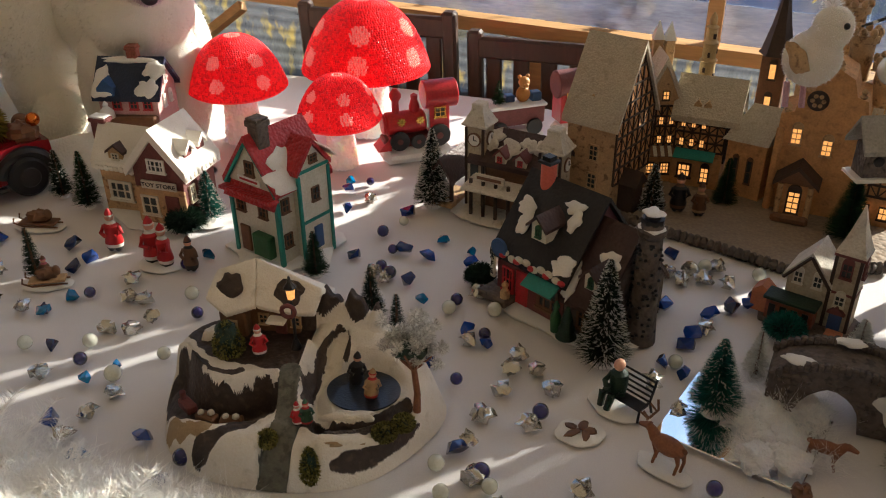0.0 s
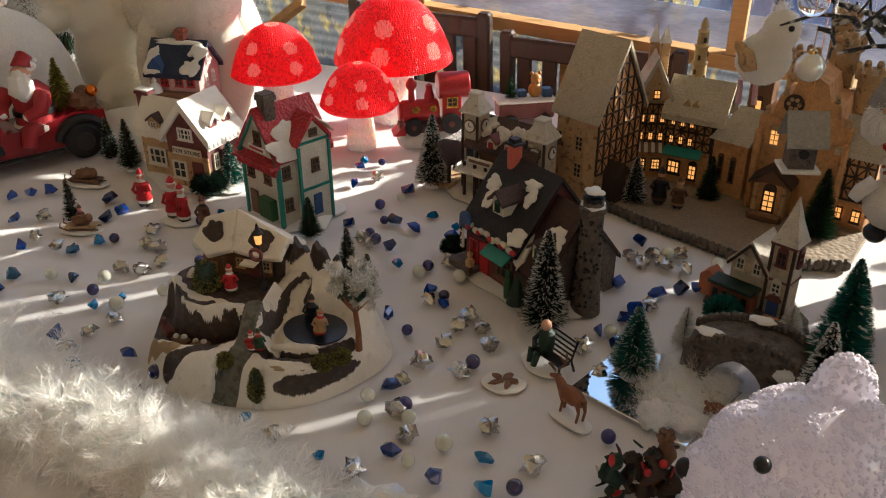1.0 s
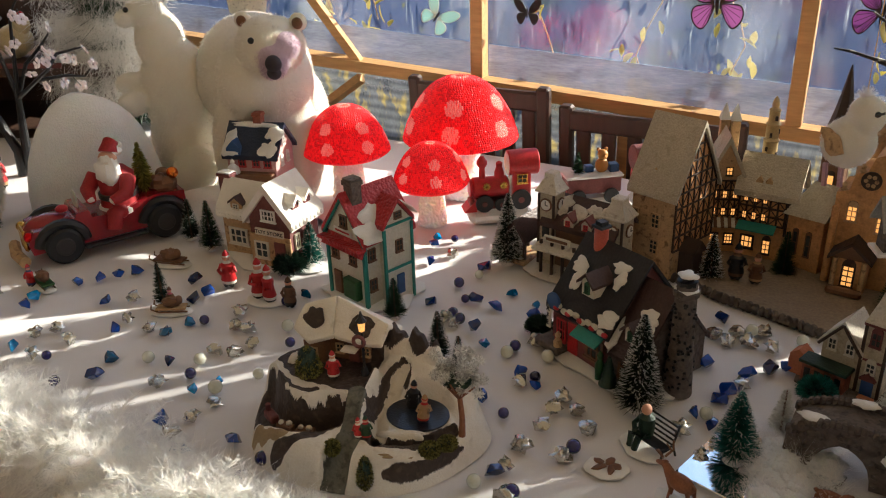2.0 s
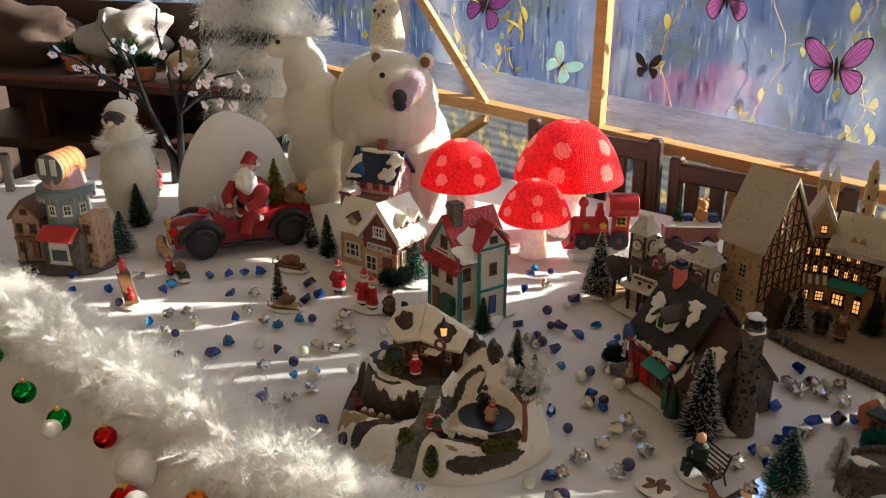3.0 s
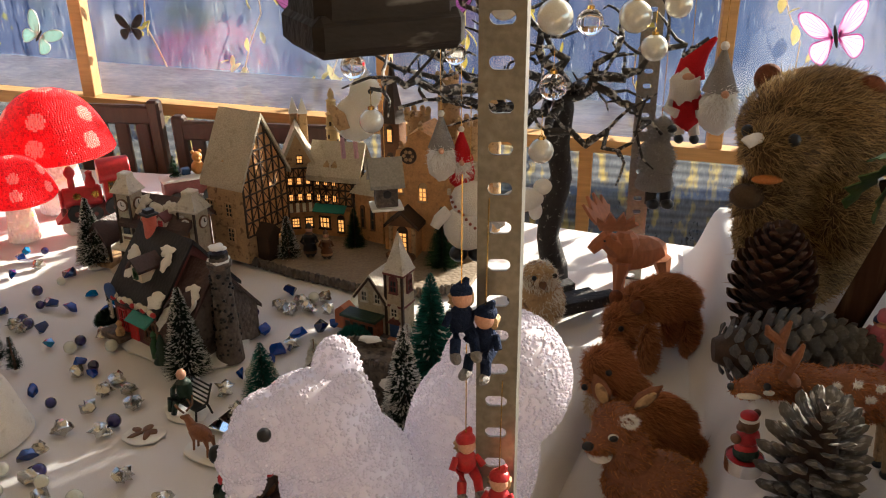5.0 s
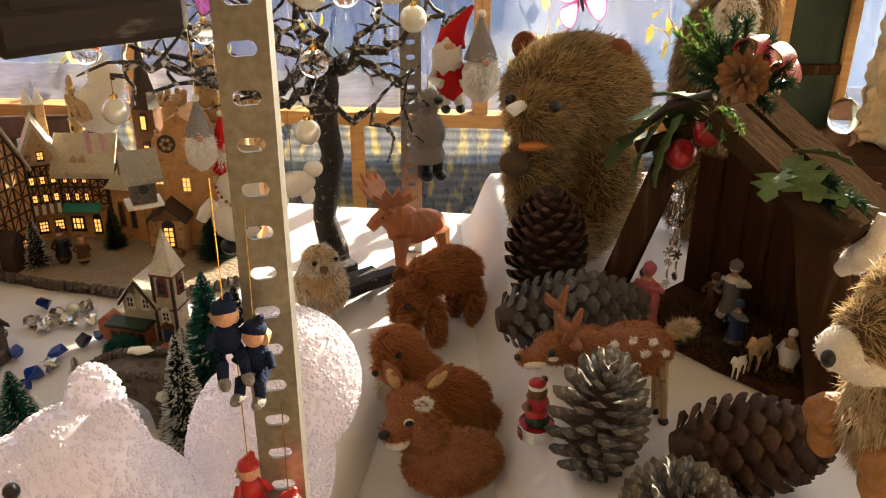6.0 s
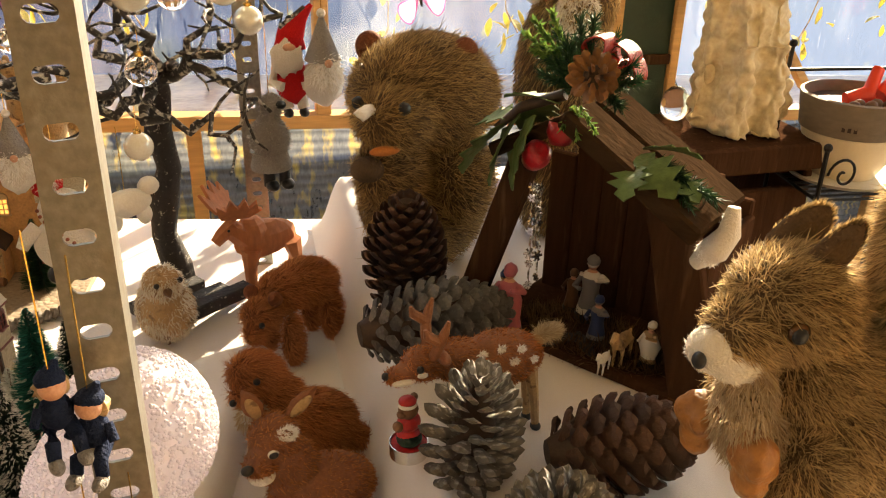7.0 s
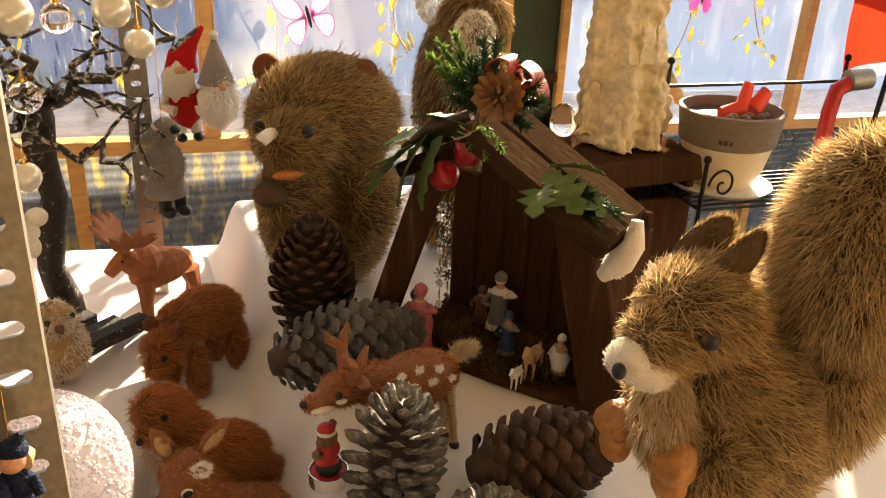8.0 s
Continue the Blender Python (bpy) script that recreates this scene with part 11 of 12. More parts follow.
def greenery():
    t = thing("holly_garland", "holly leaves, fir twigs and red apples on the stable roof", "garland", 0, 0, 0)
    r = random.Random(33)
    stem = [hut(-0.100, -0.060, 0.268), hut(-0.070, -0.062, 0.296), hut(-0.025, -0.055, 0.316)]
    part("stem", Geo().tube(stem, [0.004, 0.0055, 0.006], 8), M["beam"], t, "woody stem", smooth=60)
    for x, y, z, ln_, rz, ry in ((-0.072, -0.062, 0.290, 0.085, 215, 74), (-0.088, -0.060, 0.276, 0.080, 195, 56), (-0.052, -0.066, 0.292, 0.080, 245, 78), (-0.080, -0.055, 0.284, 0.060, 170, 25), (-0.028, -0.060, 0.308, 0.062, 185, 6), (-0.045, -0.045, 0.300, 0.066, 160, 40),
                                 (0.062, -0.062, 0.276, 0.060, -25, 24), (0.060, -0.050, 0.280, 0.056, 30, 10), (0.066, -0.072, 0.270, 0.050, -75, 24), (0.088, -0.056, 0.266, 0.044, -10, 30)):
        g = Geo()
        leaf_shape(g, Matrix.Translation(hut(x, y, z)) @ rot("Z", rz - 64) @ rot("Y", ry) @ rot("X", r.uniform(-35, 35)), ln_, ln_ * 0.30)
        part("holly_leaf", g, M["leaf"], t, "dark green holly leaf", smooth=50)
    for x, y, z in ((-0.026, -0.056, 0.278), (-0.042, -0.074, 0.254)):
        p = hut(x, y, z)
        part("apple", Geo().lathe([(0.003, -0.014), (0.011, -0.0115), (0.0150, 0.0), (0.013, 0.010), (0.005, 0.013), (0.002, 0.011)], 20, Matrix.Translation(p) @ rot("X", r.uniform(-40, 40))), M["apple"], t, "glossy red apple", smooth=60)
    def spray(name, root, tips, n, ln_, wide, mat, label):
        """Short needles set along a few thin twigs that fan out from one root."""
        g = Geo()
        for q in tips:
            a, b = np.array(hut(*root)), np.array(hut(*q))
            k = np.random.uniform(0.15, 1, (n, 1))
            way = (b - a) / np.linalg.norm(b - a)
            d = way * 0.9 + np.random.normal(0, 0.55, (n, 3))
            g.blades(a + (b - a) * k, d, np.random.uniform(0.6, 1.1, n) * ln_, wide, 0.15)
        part(name, g, mat, t, label, smooth=0)
    spray("fir_twig", (-0.008, -0.050, 0.318), ((-0.046, -0.045, 0.372), (-0.030, -0.030, 0.384), (-0.010, -0.040, 0.388), (-0.058, -0.050, 0.350), (-0.025, -0.062, 0.366), (0.010, -0.030, 0.372), (-0.040, -0.020, 0.360), (-0.048, -0.060, 0.332), (-0.036, -0.066, 0.348), (-0.018, -0.068, 0.352), (0.002, -0.062, 0.362)), 260, 0.015, 0.0014, M["fir"], "dark green fir needles")
    spray("fir_twig", (0.010, -0.050, 0.325), ((0.044, -0.045, 0.340), (0.036, -0.060, 0.318), (0.030, -0.030, 0.350)), 220, 0.015, 0.0014, M["fir"], "dark green fir needles")
    spray("fir_twig", (0.072, -0.050, 0.272), ((0.126, -0.052, 0.250), (0.120, -0.070, 0.244), (0.132, -0.035, 0.242), (0.108, -0.060, 0.262)), 220, 0.015, 0.0014, M["fir"], "dark green fir needles")
    thuja = fibre("thuja", (0.04, 0.11, 0.025), (0.22, 0.34, 0.08))
    spray("thuja_sprig", (-0.030, -0.050, 0.345), ((-0.076, -0.055, 0.366), (-0.070, -0.050, 0.380), (-0.060, -0.060, 0.354), (-0.052, -0.045, 0.388)), 110, 0.010, 0.0032, thuja, "bright green thuja sprig")
    spray("thuja_sprig", (-0.004, -0.068, 0.316), ((0.010, -0.088, 0.288), (-0.008, -0.088, 0.292), (0.026, -0.084, 0.296)), 60, 0.008, 0.0026, thuja, "bright green thuja sprig")


greenery()
gp = hut(0.010, -0.052, 0.352)
pine_cone(gp.x, gp.y, gp.z - 0.014, 0.032, 0.0200, rot("Z", -64) @ rot("X", 75), "goldcone", "small golden brown pine cone on the stable roof", 42, 1.0)
bow = thing("ribbon_bow", "red mesh ribbon bow on the stable roof", "ribbon", *hut(0.008, -0.034, 0.352))
ribbon = paint("red_mesh_ribbon", (0.36, 0.022, 0.014), 0.45, 0.3, 200, 0.4, second=(0.40, 0.24, 0.08), cut=0.60)
for k, (x, y, z, a) in enumerate(((-0.010, 0.004, 0.012, -25), (0.012, -0.004, 0.004, 30), (0.020, -0.008, -0.012, 70))):
    band = [(0.013 * math.cos(q) * (1 + 0.3 * math.sin(q)), 0.011 * math.sin(q)) for q in np.linspace(0, 2 * math.pi, 16, endpoint=False)]
    inner = [(u * 0.90, v * 0.88) for u, v in band]
    m = at(x, y, z) @ rot("Z", -64) @ rot("Y", a)
    g, n = Geo(), len(band)
    vs = [(u, w, v) for pts in (band, inner) for w in (-0.013, 0.013) for u, v in pts]
    fs = [(o + i, o + (i + 1) % n, o + n + (i + 1) % n, o + n + i) for o in (0, 2 * n) for i in range(n)]
    fs += [(o + i, o + (i + 1) % n, o + 2 * n + (i + 1) % n, o + 2 * n + i) for o in (0, n) for i in range(n)]
    g.add(vs, fs, m)
    part("loop", g, ribbon, bow, smooth=60)
part("knot", Geo().ball(0.004, 0, 0, 0.006, 0.006, 0.007, lump=0.3), ribbon, bow)


def nativity_figure(label, x, y, h, cloth, trim, rz, wings=False, kneel=0.0):
    """A small painted plaster figure in a long robe: one plain mesh."""
    g = Geo()
    g.lathe([(h * 0.19, 0), (h * 0.2, h * 0.04), (h * 0.15, h * 0.22), (h * (0.12 + kneel * 0.1), h * 0.45), (h * 0.14, h * 0.62), (h * 0.12, h * 0.70), (h * 0.045, h * 0.77)], 16, squash=0.8, wob=0.18)
    g.ball(0, -h * 0.015, h * 0.86, h * 0.075, h * 0.075, h * 0.085, seg=12, rings=8)
    g.ball(0, h * 0.015, h * 0.885, h * 0.09, h * 0.085, h * 0.09, seg=12, rings=8, lump=0.25)
    for s in (-1, 1):
        up = 0.12 if s > 0 else -0.05
        g.tube([(s * h * 0.12, 0, h * 0.68), (s * h * 0.21, -h * 0.05, h * (0.54 + up)), (s * h * 0.12, -h * 0.17, h * (0.58 + up))], [h * 0.05, h * 0.045, h * 0.03], 8)
        g.ball(s * h * 0.11, -h * 0.19, h * (0.59 + up), h * 0.032, seg=8, rings=6)
        if wings:
            g.prism([(0, 0.5 * h), (s * h * 0.16, 0.62 * h), (s * h * 0.34, 0.92 * h), (s * h * 0.40, 1.08 * h), (s * h * 0.20, 0.98 * h), (0, 0.74 * h)], -0.0015, 0.0015, at(0, h * 0.1, 0) @ FRONT)
    p_ = hut(x, y, 0.013)
    return solid("nativity_figure", g, two_tone(cloth, trim, h, "skin"), label, "figurine", pose(p_.x, p_.y, p_.z, 0, 0, rz), group="nativity figures", smooth=50)


nativity_figure("painted nativity lady in a pink robe", -0.088, -0.035, 0.092, "pink", "pink", -52, False, 0.7)
nativity_figure("painted nativity lady in a blue cloak", -0.104, -0.020, 0.074, "blue", "tan", -60)
nativity_figure("pale painted nativity angel with spread wings", -0.030, 0.055, 0.088, "grey", "white", -50, True)
nativity_figure("painted nativity shepherd in grey blue clothes", 0.004, 0.012, 0.064, "blue", "grey", -64)
nativity_figure("small brown nativity figure in the stable", -0.058, 0.062, 0.058, "brown", "brown", -64)
nativity_figure("kneeling cream nativity figure in the stable", 0.072, 0.008, 0.058, "white", "tan", -90, False, 1.0)
for x, y, s, c in ((0.046, -0.004, 0.68, "tan"), (0.040, -0.034, 0.42, "white")):
    p = hut(x, y, 0.012)
    l = thing("lamb_figure", "small pale nativity animal", "figurine", p.x, p.y, p.z, 30, group="nativity figures")
    g = Geo()
    deer_shape(g, s)
    part("body", g, M[c], l, smooth=60)


# ---- chain of silver stars at the stable ----
chain = thing("star_chain", "pale silver chain of small stars hanging at the stable", "star chain")
for x0, n in ((-0.060, 10), (-0.050, 9), (-0.055, 6)):
    part("thread", Geo().tube([hut(x0, -0.045, 0.215), hut(x0 + 0.003, -0.045, 0.215 - 0.0130 * n)], 0.0006, 5), M["silver"], chain)
    for k in range(n):
        g = Geo()
        for j in range(3):
            g.box(0, 0, 0, 0.013 if k % 4 == 2 else 0.0095, 0.0014, 0.0024, rot("Y", 60 * j))
        part("star", g, M["silver"], chain, m=Matrix.Translation(hut(x0 + 0.0003 * k, -0.046, 0.208 - 0.0130 * k)) @ rot("Z", -64 + 70 * math.sin(k * 2.1 + x0 * 90)))


# ---- straw squirrel ----
def straw_squirrel():
    t = thing("straw_squirrel", "large straw squirrel holding a carved nut", "straw animal", 0, 0, 0)
    b = [((1.088, 0.222, 0.352), (0.052, 0.048, 0.046)), ((1.050, 0.222, 0.338), (0.036, 0.031, 0.030)), ((1.022, 0.222, 0.330), (0.022, 0.020, 0.019)), ((1.142, 0.196, 0.225), (0.066, 0.060, 0.112)), ((1.120, 0.208, 0.29), (0.052, 0.046, 0.058)), ((1.090, 0.178, 0.225), (0.030, 0.036, 0.046)), ((1.078, 0.245, 0.262), (0.024, 0.024, 0.036)), ((1.165, 0.192, 0.275), (0.042, 0.044, 0.05))]
    fused("body", blobs_mesh(b, 0.05, 0.95), M["dark_core"], t, smooth=60)
    muz = [((1.017, 0.222, 0.330), (0.020, 0.019, 0.018)), ((1.031, 0.212, 0.320), (0.020, 0.017, 0.015))]
    def bare(p):
        """True outside the felt muzzle."""
        return np.all([(((p - np.array(c)) / np.array(q)) ** 2).sum(1) > 1.0 for c, q in muz], axis=0)
    part("straw_coat", coat(b, 66000, 0.0145, 0.00075, (0.55, 0.0, -0.42), 0.09, 0.12, 0.16, lambda p: (p[:, 0] > 1.012) & bare(p)), M["goldstraw"], t, "combed straw coat", smooth=0)
    part("bristle", coat(b, 7000, 0.020, 0.0009, (0.55, 0.0, -0.3), 0.20, 0.15, 0.24, lambda p: (p[:, 0] > 1.035) & bare(p)), M["goldstraw"], t, "loose straw ends", smooth=0)
    tb = [((1.192, 0.164, 0.405), (0.066, 0.062, 0.088)), ((1.204, 0.172, 0.29), (0.044, 0.044, 0.09))]
    tl = fused("tail", blobs_mesh(tb, 0.05, 0.95), M["dark_core"], t, "bushy straw tail", smooth=60)
    part("tail_straw", coat(tb, 30000, 0.019, 0.0011, (0.05, 0, -0.35), 0.45, 0.10, 0.16), M["goldstraw"], tl, "stiff cut straw", smooth=0)
    fused("muzzle", blobs_mesh(muz, 0.04), M["white_felt"], t, "cream felt muzzle", smooth=60)
    part("muzzle_wool", coat(muz, 3500, 0.006, 0.0008, (0.7, 0, -0.15), 0.15, 0.3, 0.25), M["fluff"], t, smooth=0)
    part("nose", Geo().ball(0.9975, 0.214, 0.330, 0.0048, 0.0056, 0.0066), M["black"], t)
    part("bib", coat([((1.046, 0.210, 0.280), (0.024, 0.024, 0.042)), ((1.060, 0.206, 0.25), (0.024, 0.026, 0.03))], 5000, 0.012, 0.0009, (0, -0.1, -0.7), 0.2, 0.2, 0.2), M["tanfluff"], t, "pale straw bib", smooth=0)
    for x, y, z, a, k in ((1.104, 0.243, 0.394, 34, 1.55), (1.094, 0.204, 0.398, 30, 1.2)):
        m = at(x, y, z) @ rot("Z", -38) @ rot("Y", a)
        e = part("ear", Geo().lathe([(0.007 * k, -0.032), (0.0112 * k, -0.014), (0.0108 * k, 0.006), (0.007 * k, 0.021), (0.002, 0.030)], 18, m, squash=0.38), M["straw_core"], t, "rounded ear", smooth=60)
        fur = coat([((0, 0, -0.002), (0.0108 * k, 0.0042 * k, 0.030))], 2600, 0.009, 0.0008, (0, 0, 0.8), 0.15, 0.2, 0.15, lambda p: p[:, 1] > -0.0022)
        part("ear_straw", fur, M["straw"], e, smooth=0, m=m)
        part("inner_ear", Geo().ball(0, -0.0034 * k, -0.003, 0.0056 * k, 0.0014, 0.019, m), M["dark_core"], e)
    ey = part("eye_rim", Geo().ball(1.0555, 0.1855, 0.3535, 0.0088, 0.0060, 0.0080), paint("amber_eye", (0.10, 0.045, 0.015), 0.2, 0.2), t)
    part("pupil", Geo().ball(1.0530, 0.1825, 0.3535, 0.0062, 0.0052, 0.0062), M["black"], ey)
    nut = paint("carved_orange_wood", (0.34, 0.145, 0.04), 0.5, 0.4, 60, 0.5, 160, second=(0.20, 0.075, 0.02), cut=0.60)
    for x, y, z in ((1.040, 0.243, 0.248), (1.046, 0.190, 0.243)):
        hnd = Geo().ball(x, y, z + 0.004, 0.017, 0.019, 0.021, lump=0.2).ball(x - 0.004, y - 0.002, z - 0.014, 0.012, 0.015, 0.015, lump=0.2)
        hnd.ball(x - 0.010, y - 0.010, z + 0.006, 0.008, 0.009, 0.012, lump=0.2).ball(x - 0.011, y + 0.008, z + 0.008, 0.008, 0.008, 0.012, lump=0.2)
        fused("paw", hnd, nut, t, "carved orange wooden paw", smooth=60, voxel=0.0022)
    part("foot", Geo().ball(1.10, 0.19, 0.135, 0.05, 0.03, 0.022), M["straw_core"], t, smooth=60)


straw_squirrel()
for x, y, s in ((1.03, 0.20, 0.022), (1.075, 0.15, 0.026), (0.99, 0.235, 0.016)):
    w = thing("wool_tuft", "loose tuft of white wool on the riser", "wool tuft", x, y, Z0, group="wool tufts")
    n = 700
    d = np.random.normal(size=(n, 3))
    d[:, 2] = np.abs(d[:, 2]) * 0.6
    part("wool", Geo().blades(d * s * 0.3 + np.array([0, 0, s * 0.2]), d + np.random.normal(0, 0.6, (n, 3)), s * 1.3, 0.001, 0.9), M["down"], w, smooth=0)

# ---- far end by the window: crate, statue, lantern, plant rack ----
cr = thing("wooden_crate", "grey brown wooden crate stand", "crate", 1.91, 1.20, -0.765, -10)
part("crate_top", Geo().box(0, 0.07, 0.825, 0.46, 0.38, 0.06, bev=0.005), M["hutwood"], cr)
for i in range(4):
    part("crate_board", Geo().box(0, -0.10, 0.1 + 0.19 * i, 0.42, 0.02, 0.17, bev=0.004), M["hutwood"], cr)
for s in (-1, 1):
    part("crate_side", Geo().box(s * 0.21, 0.07, 0.395, 0.02, 0.35, 0.79, bev=0.004), M["hutwood"], cr)
stm = paint("cream_plaster", (0.62, 0.52, 0.34), 0.75, 0.2, 40, 0.9, 90, cells=70)
sg_ = Geo().lathe([(0.085, 0), (0.10, 0.02), (0.085, 0.12), (0.09, 0.24), (0.075, 0.34), (0.085, 0.42), (0.05, 0.52), (0.01, 0.56)], 24, squash=0.75, wob=0.25)
sg_.tube([(-0.03, -0.07, 0.0), (-0.03, -0.07, 0.2)], [0.032, 0.028], 10).tube([(0.04, -0.07, 0.0), (0.04, -0.07, 0.2)], [0.032, 0.028], 10).ball(0.10, 0.0, 0.06, 0.035, 0.04, 0.07)
for k in range(16):
    a = k * 2.4
    q = 0.085 + 0.012 * math.sin(k * 1.9)
    sg_.tube([(q * math.cos(a) * 1.05, q * math.sin(a) * 0.8, 0.01 + 0.02 * (k % 3)), (q * math.cos(a + 0.15), q * math.sin(a + 0.15) * 0.75, 0.16), (q * 0.9 * math.cos(a - 0.1), q * 0.9 * math.sin(a - 0.1) * 0.75, 0.33), (q * 0.8 * math.cos(a), q * 0.8 * math.sin(a) * 0.7, 0.44)], [0.016, 0.013, 0.015, 0.010], 8)
cf = thing("carved_figure", "cream carved seated animal statue with rough coat", "statue", 1.985, 1.20, 0.09, -15)
pebbled(fused("statue_body", sg_, stm, cf, smooth=60, voxel=0.005), 0.035, 0.016)
ln = thing("garden_lantern", "dark green garden lantern behind the statue", "lantern", 1.855, 1.405, 0.090, -10)
part("lantern_box", Geo().box(0, 0, 0.25, 0.13, 0.10, 0.5, bev=0.004), M["darkgreen"], ln)
for x in (-0.074, 0.074):
    part("lantern_post", Geo().box(x, -0.05, 0.26, 0.022, 0.022, 0.52, bev=0.002), M["rawwood"], ln)
part("lantern_rail", Geo().box(0, -0.056, 0.13, 0.126, 0.012, 0.022, bev=0.002), M["hutwood"], ln, "grey wooden rail")
for x, y, k, lean in ((1.912, 1.303, 0.9, 0), (1.895, 1.375, 1.15, 30)):
    egg = thing("glass_egg", "clear glass egg standing on the crate behind the stable", "ornament", x, y, 0.088, 0, k, group="glass eggs")
    part("egg_body", Geo().lathe([(0.003, 0.0), (0.022, 0.004), (0.034, 0.022), (0.037, 0.045), (0.030, 0.070), (0.016, 0.084), (0.002, 0.088)], 28, rot("Y", lean)), M["clearball"], egg, smooth=60)


def plant_rack():
    t = thing("plant_rack", "black wrought iron plant rack with scrolls", "plant rack", 2.291, 1.00, 0, -17)
    zs, w, d = -0.004, 0.48, 0.20
    for x in (-w / 2, w / 2):
        for y in (-d / 2, d / 2):
            part("upright", Geo().tube([(x, y, -0.74), (x, y, 0.106 if y < 0 else 0.272)], 0.005, 8).ball(x, y, 0.11 if y < 0 else 0.277, 0.009), M["iron"], t)
    for i in range(9):
        y = -d / 2 + d * i / 8
        part("shelf_wire", Geo().tube([(-w / 2, y, zs), (w / 2, y, zs)], 0.0035, 6), M["iron"], t)
    for x in (-w / 2, w / 2):
        part("shelf_side", Geo().tube([(x, -d / 2, zs), (x, d / 2, zs)], 0.004, 6), M["iron"], t)
    part("back_rail", Geo().tube([(-w / 2, d / 2, 0.22), (w / 2, d / 2, 0.22)], 0.004, 6), M["iron"], t)
    for s in (-1, 1):
        for zc in (-0.18, -0.32, 0.05):
            pts = [(s * w / 2 * 0.8 + 0.035 * (1 - a / 9) * math.cos(a) * s, -d / 2, zc + 0.04 * (1 - a / 9) * math.sin(a)) for a in np.linspace(0, 8, 26)]
            part("scroll", Geo().tube(pts, 0.003, 6), M["iron"], t)


plant_rack()
pt = thing("plant_pot", "cream bowl pot with a grey wooden collar on the rack", "plant pot", 2.217, 1.060, 0.0, -17, 0.76)
pt.matrix_basis = at(-0.022, 0, 0) @ pt.matrix_basis @ Matrix.Diagonal((0.87, 0.87, 1.08, 1))
part("bowl", Geo().lathe([(0.09, 0), (0.10, 0.005), (0.135, 0.06), (0.155, 0.13), (0.15, 0.135)], 36), paint("cream_glazed_bowl", (0.72, 0.62, 0.45), 0.3, 0.1, 20, 0.05), pt, "cream glazed bowl", smooth=60)
part("collar", Geo().lathe([(0.150, 0.13), (0.163, 0.135), (0.178, 0.225), (0.166, 0.228), (0.155, 0.17)], 36), paint("grey_wood_collar", (0.20, 0.16, 0.12), 0.7, 0.3, 25, 0.4, stretch=(1, 1, 4)), pt, "grey wooden collar", smooth=40)
for i in range(3):
    part("faded_bar", Geo().box(0, -0.166, 0.165, 0.010, 0.003, 0.022, rot("Z", -42 + 6 * i)), M["beam"], pt)
part("saucer", Geo().lathe([(0.12, 0), (0.17, 0.004), (0.18, 0.014), (0.16, 0.012)], 30), M["cream"], pt, smooth=60)
part("soil", Geo().cyl(0, 0, 0.19, 0.155, 0.01, 24), M["beam"], pt)
for i in range(6):
    part("chestnut", Geo().ball(-0.07 + 0.03 * i, -0.09 + 0.02 * (i % 2), 0.212, 0.02, 0.018, 0.014), M["brown"], pt)
rm = paint("bright_red_felt", (0.75, 0.05, 0.02), 0.5, 0.1)
part("red_glove", Geo().tube([(-0.06, -0.02, 0.215), (0.02, -0.02, 0.225), (0.05, 0.0, 0.29)], [0.018, 0.026, 0.018], 10).tube([(0.06, -0.03, 0.22), (0.11, -0.02, 0.27)], [0.03, 0.022], 10), rm, pt, "bright red felt shape", smooth=60)
rh = thing("umbrella", "red umbrella with a steel end leaning by the rack", "umbrella", 2.48, 1.0, 0.0)
part("grip", Geo().tube([(0, 0, -0.25), (0, 0, 0.16), (0.01, 0, 0.21), (0.05, -0.02, 0.235)], [0.016, 0.019, 0.019, 0.019], 14), M["red"], rh, smooth=60)
part("ferrule", Geo().tube([(0.03, -0.01, 0.232), (0.085, -0.03, 0.236)], [0.026, 0.024], 16), M["steel"], rh, "steel end", smooth=60)
fl = thing("red_flag", "translucent orange red cloth flag on a dark stick", "flag", 2.95, 1.2, 0.15, -20)
part("stick", Geo().tube([(0.02, 0, -0.9), (0.10, 0, 0.45)], 0.008, 8), M["iron"], fl)
part("flag_cloth", sheet(12, 10, lambda u, v: (-0.08 + 0.35 * u, 0.02 * math.sin(u * 9 + v * 3), 0.02 + 0.31 * v + 0.08 * u)), fibre("red_flag_cloth", (0.38, 0.022, 0.012), (0.42, 0.026, 0.012), 0.1, 0.8, 0.6), fl, smooth=60)
dp = thing("dark_post_stand", "dark brown wooden post by the window", "post", 2.75, 0.95, -0.74, -10)
part("post", Geo().box(0, 0, 0.45, 0.07, 0.07, 0.9, bev=0.006), M["darkwood"], dp)
# unidentified dark bar and red block, added as plain shapes on a leg
tr_ = thing("dark_rail", "black bar with a small red block below the table end", "toy", 1.72, 0.30, -0.12, 20)
part("rail_bar", Geo().box(0, 0, 0, 0.5, 0.05, 0.035, bev=0.008), M["black"], tr_)
part("rail_leg", Geo().box(-0.1, 0, -0.33, 0.05, 0.05, 0.6), M["darkwood"], tr_)
part("red_block", Geo().box(0.02, -0.02, -0.06, 0.06, 0.04, 0.08, bev=0.006), M["red"], tr_)

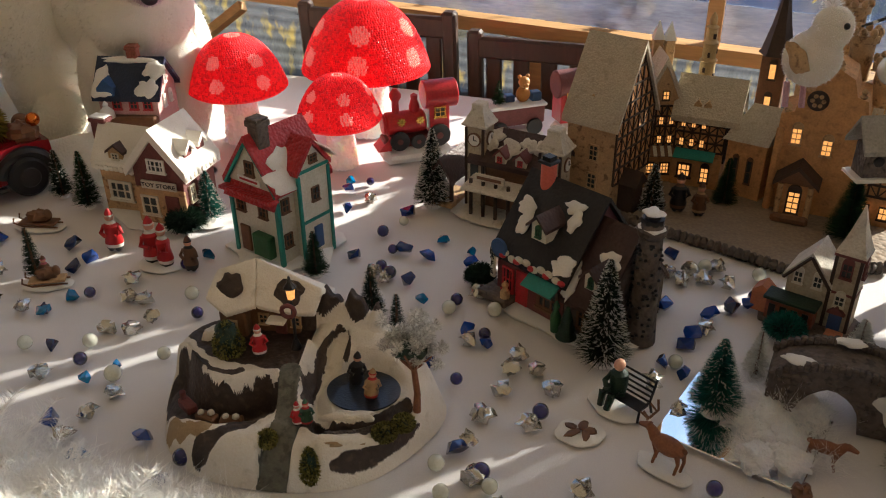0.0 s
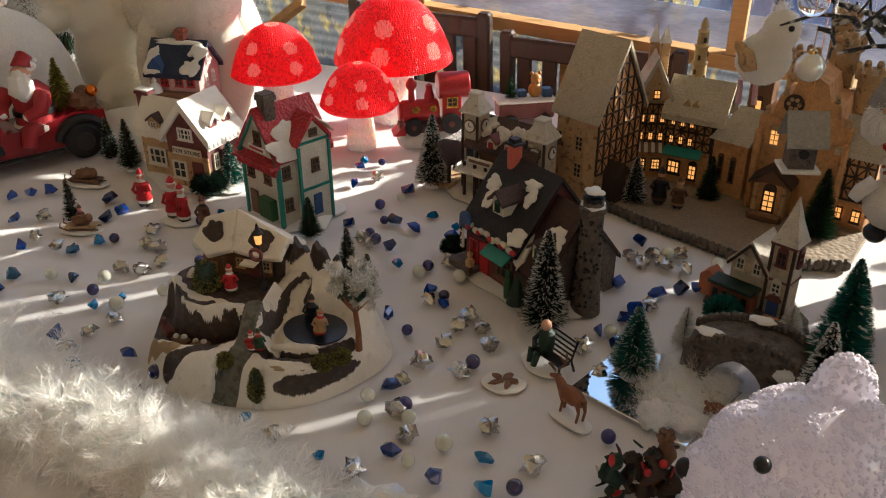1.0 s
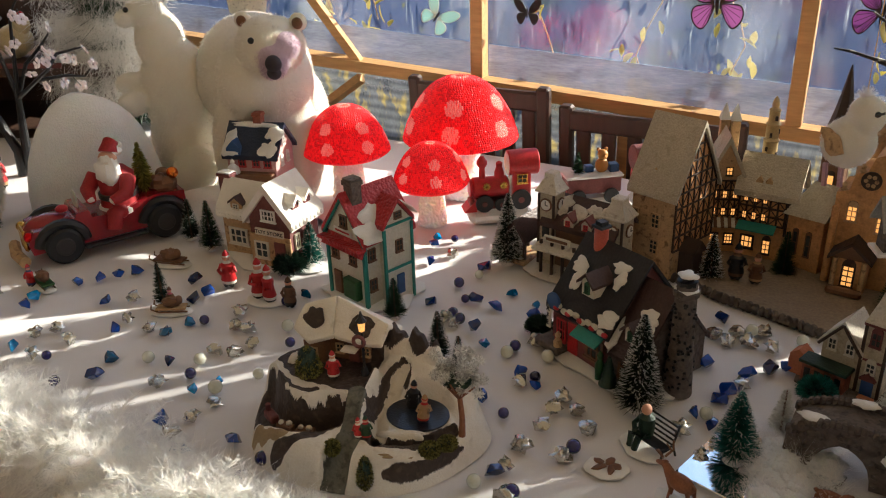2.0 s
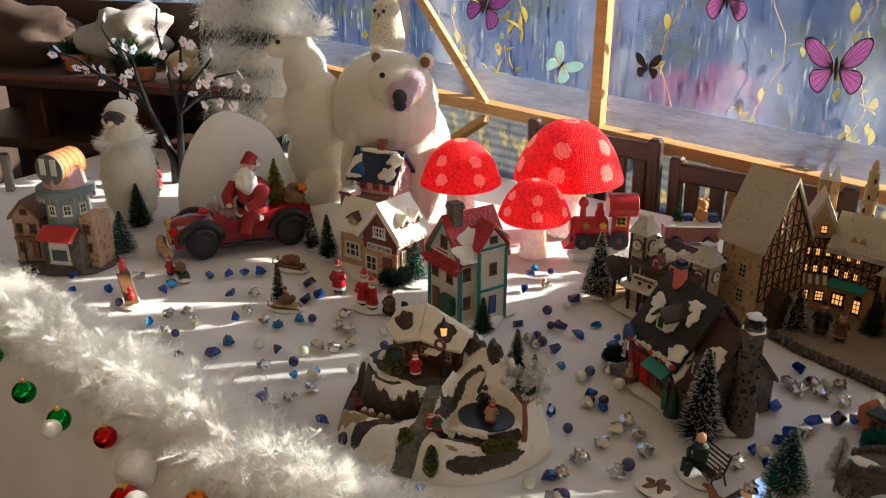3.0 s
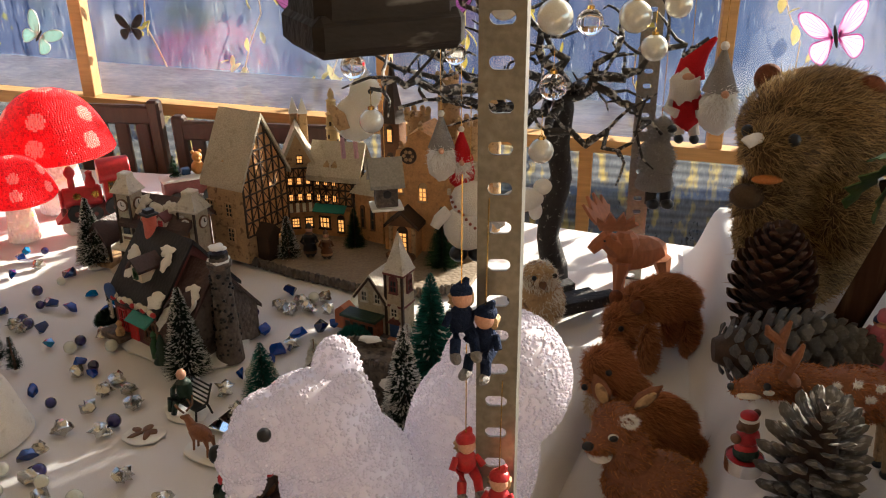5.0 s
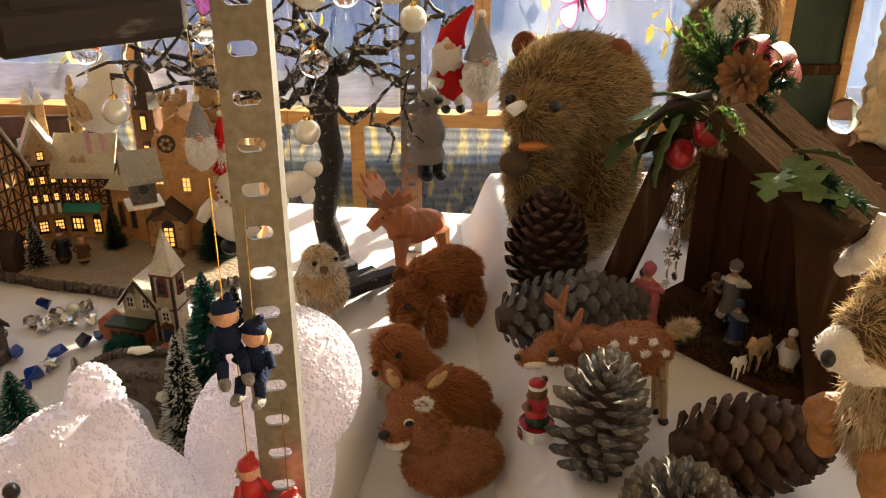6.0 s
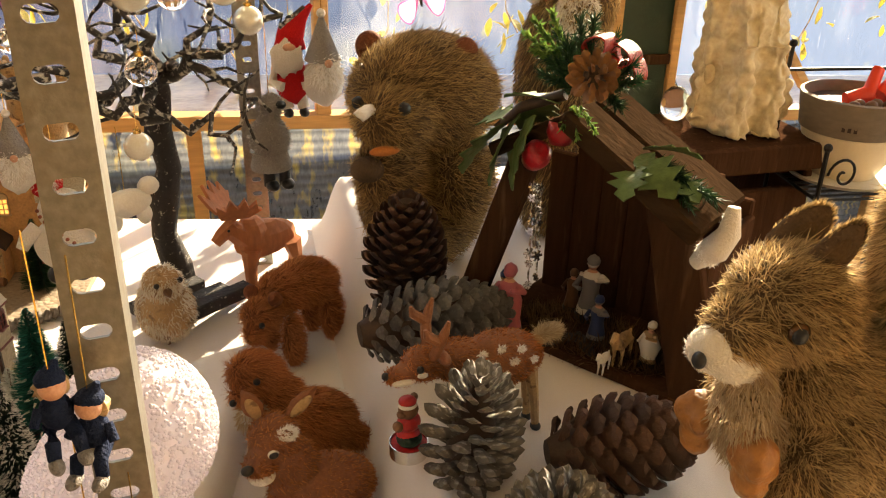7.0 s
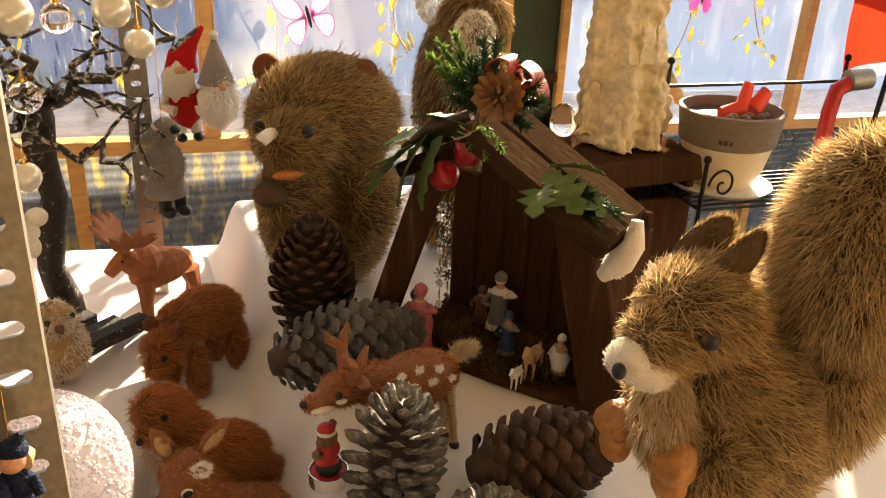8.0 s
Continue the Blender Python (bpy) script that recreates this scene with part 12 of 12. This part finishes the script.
# ---- butterflies and vines on the window ----
def butterfly(u, z, span, c1, c2, label, lean=0, y=-0.002):
    t = thing("butterfly_sticker", label, "butterfly sticker", group="butterfly stickers")
    t.matrix_basis = WIN @ at(u, y, z) @ rot("Y", lean)
    s = span / 2
    up = [(0.04, 0.02), (0.18, 0.42), (0.55, 0.86), (0.92, 0.95), (1.0, 0.80), (0.92, 0.48), (0.70, 0.14), (0.40, -0.02)]
    lo = [(0.04, 0.0), (0.40, -0.03), (0.68, -0.05), (0.80, -0.28), (0.72, -0.60), (0.48, -0.82), (0.30, -0.66), (0.10, -0.22)]
    def rounded(q):
        """The outline with its corners rounded by cutting them twice."""
        for _ in range(2):
            q = [tuple(np.array(a) * (1 - f) + np.array(b) * f) for a, b in zip(q, q[1:] + q[:1]) for f in (0.25, 0.75)]
        return q
    up, lo = rounded(up), rounded(lo)
    for sx in (-1, 1):
        for k, poly in enumerate((up, lo)):
            cx, cz = np.mean(poly, 0)
            inner = [(cx + (x - cx) * 0.90, cz + (z_ - cz) * 0.90) for x, z_ in poly]
            rim = Geo()
            n = len(poly)
            rim.add([(sx * x * s, yy, z_ * s) for yy in (-0.0012, 0.0012) for x, z_ in poly + inner], [(i, (i + 1) % n, n + (i + 1) % n, n + i) for i in range(n)] + [(2 * n + i, 3 * n + i, 3 * n + (i + 1) % n, 2 * n + (i + 1) % n) for i in range(n)] + [(i, 2 * n + i, 2 * n + (i + 1) % n, (i + 1) % n) for i in range(n)])
            w = part("wing", rim, M[c2] if isinstance(c2, str) else c2, t, smooth=0)
            f = part("wing_field", Geo().prism([(sx * x * s, z_ * s) for x, z_ in inner], -0.0006, 0.0006), c1, w)
            for x, z_ in poly[4:26:3]:
                part("vein", Geo().tube([(sx * 0.08 * s, -0.003, 0.0), (sx * x * 0.9 * s, -0.003, z_ * 0.9 * s)], s * 0.010, 4), M[c2] if isinstance(c2, str) else c2, f)
    part("butterfly_body", Geo().ball(0, -0.003, 0.0, s * 0.06, 0.003, s * 0.36), M["black"], t)


def film_print(name, c):
    return fibre(name, c, c, 0.12, 0.5, 0.8)


violet, lilac, mint, rose = film_print("violet_print", (0.33, 0.16, 0.33)), film_print("lilac_print", (0.44, 0.23, 0.40)), film_print("mint_print", (0.42, 0.58, 0.55)), film_print("rose_print", (0.90, 0.72, 0.85))
pinkedge = film_print("pink_print", (0.60, 0.20, 0.44))
CO = 1.0113


def uu(x):
    return (x + 0.351) * CO


butterfly(uu(0.236), 0.363, 0.15, lilac, "beam", "large pink and black butterfly sticker on the film", -4)
butterfly(uu(-0.217), 0.318, 0.075, M["black"], "black", "small black butterfly sticker on the film")
butterfly(uu(-0.03), 0.50, 0.13, lilac, "beam", "pink and black butterfly sticker high on the film")
butterfly(uu(-0.728), 0.44, 0.15, violet, "beam", "purple and black butterfly sticker on the film", 20)
butterfly(uu(-0.47), 0.295, 0.105, mint, "pearl", "mint green butterfly sticker on the film", 38)
butterfly(uu(1.452), 0.325, 0.15, rose, pinkedge, "pale pink butterfly sticker on the film", -14)
butterfly(uu(2.588), 0.345, 0.10, pinkedge, pinkedge, "bright pink butterfly sticker on the film", 10)
butterfly(uu(0.57), 0.36, 0.14, violet, "beam", "purple and black butterfly sticker behind the twig tree", 10)


def vine(u, z1, z0, seed, n=26):
    t = thing("hanging_vine", "thin bare vine with yellow autumn leaves outside the film", "vine", group="hanging vines")
    t.matrix_basis = WIN @ at(u, 0.10, 0)
    r = random.Random(seed)
    pts = [(0.03 * math.sin(k * 1.3 + seed), 0, z0 + (z1 - z0) * k / 9) for k in range(10)]
    part("stem", Geo().tube(pts, 0.0018, 5), M["tan"], t)
    for k in range(n):
        p = Vector(pts[int(9 * r.random() ** 1.7)]) + Vector((r.uniform(-0.05, 0.05), r.uniform(-0.03, 0.03), r.uniform(-0.03, 0.03)))
        g = Geo()
        leaf_shape(g, Matrix.Translation(p) @ rot("Z", r.uniform(0, 360)) @ rot("Y", r.uniform(20, 120)), r.uniform(0.025, 0.055), r.uniform(0.010, 0.020), False)
        part("vine_leaf", g, M["yellowleaf"], t, smooth=50)


for k, u in enumerate((-1.3, -0.9, -0.55, -0.35, 0.15, 0.42, 0.62, 0.98, 1.2, 1.42, 1.75, 2.1, 2.5, 2.75, 3.0, 3.3)):
    vine(u, 0.75, 0.10 + 0.05 * (k % 4) - 0.02 * u, k * 3 + 1, 22)
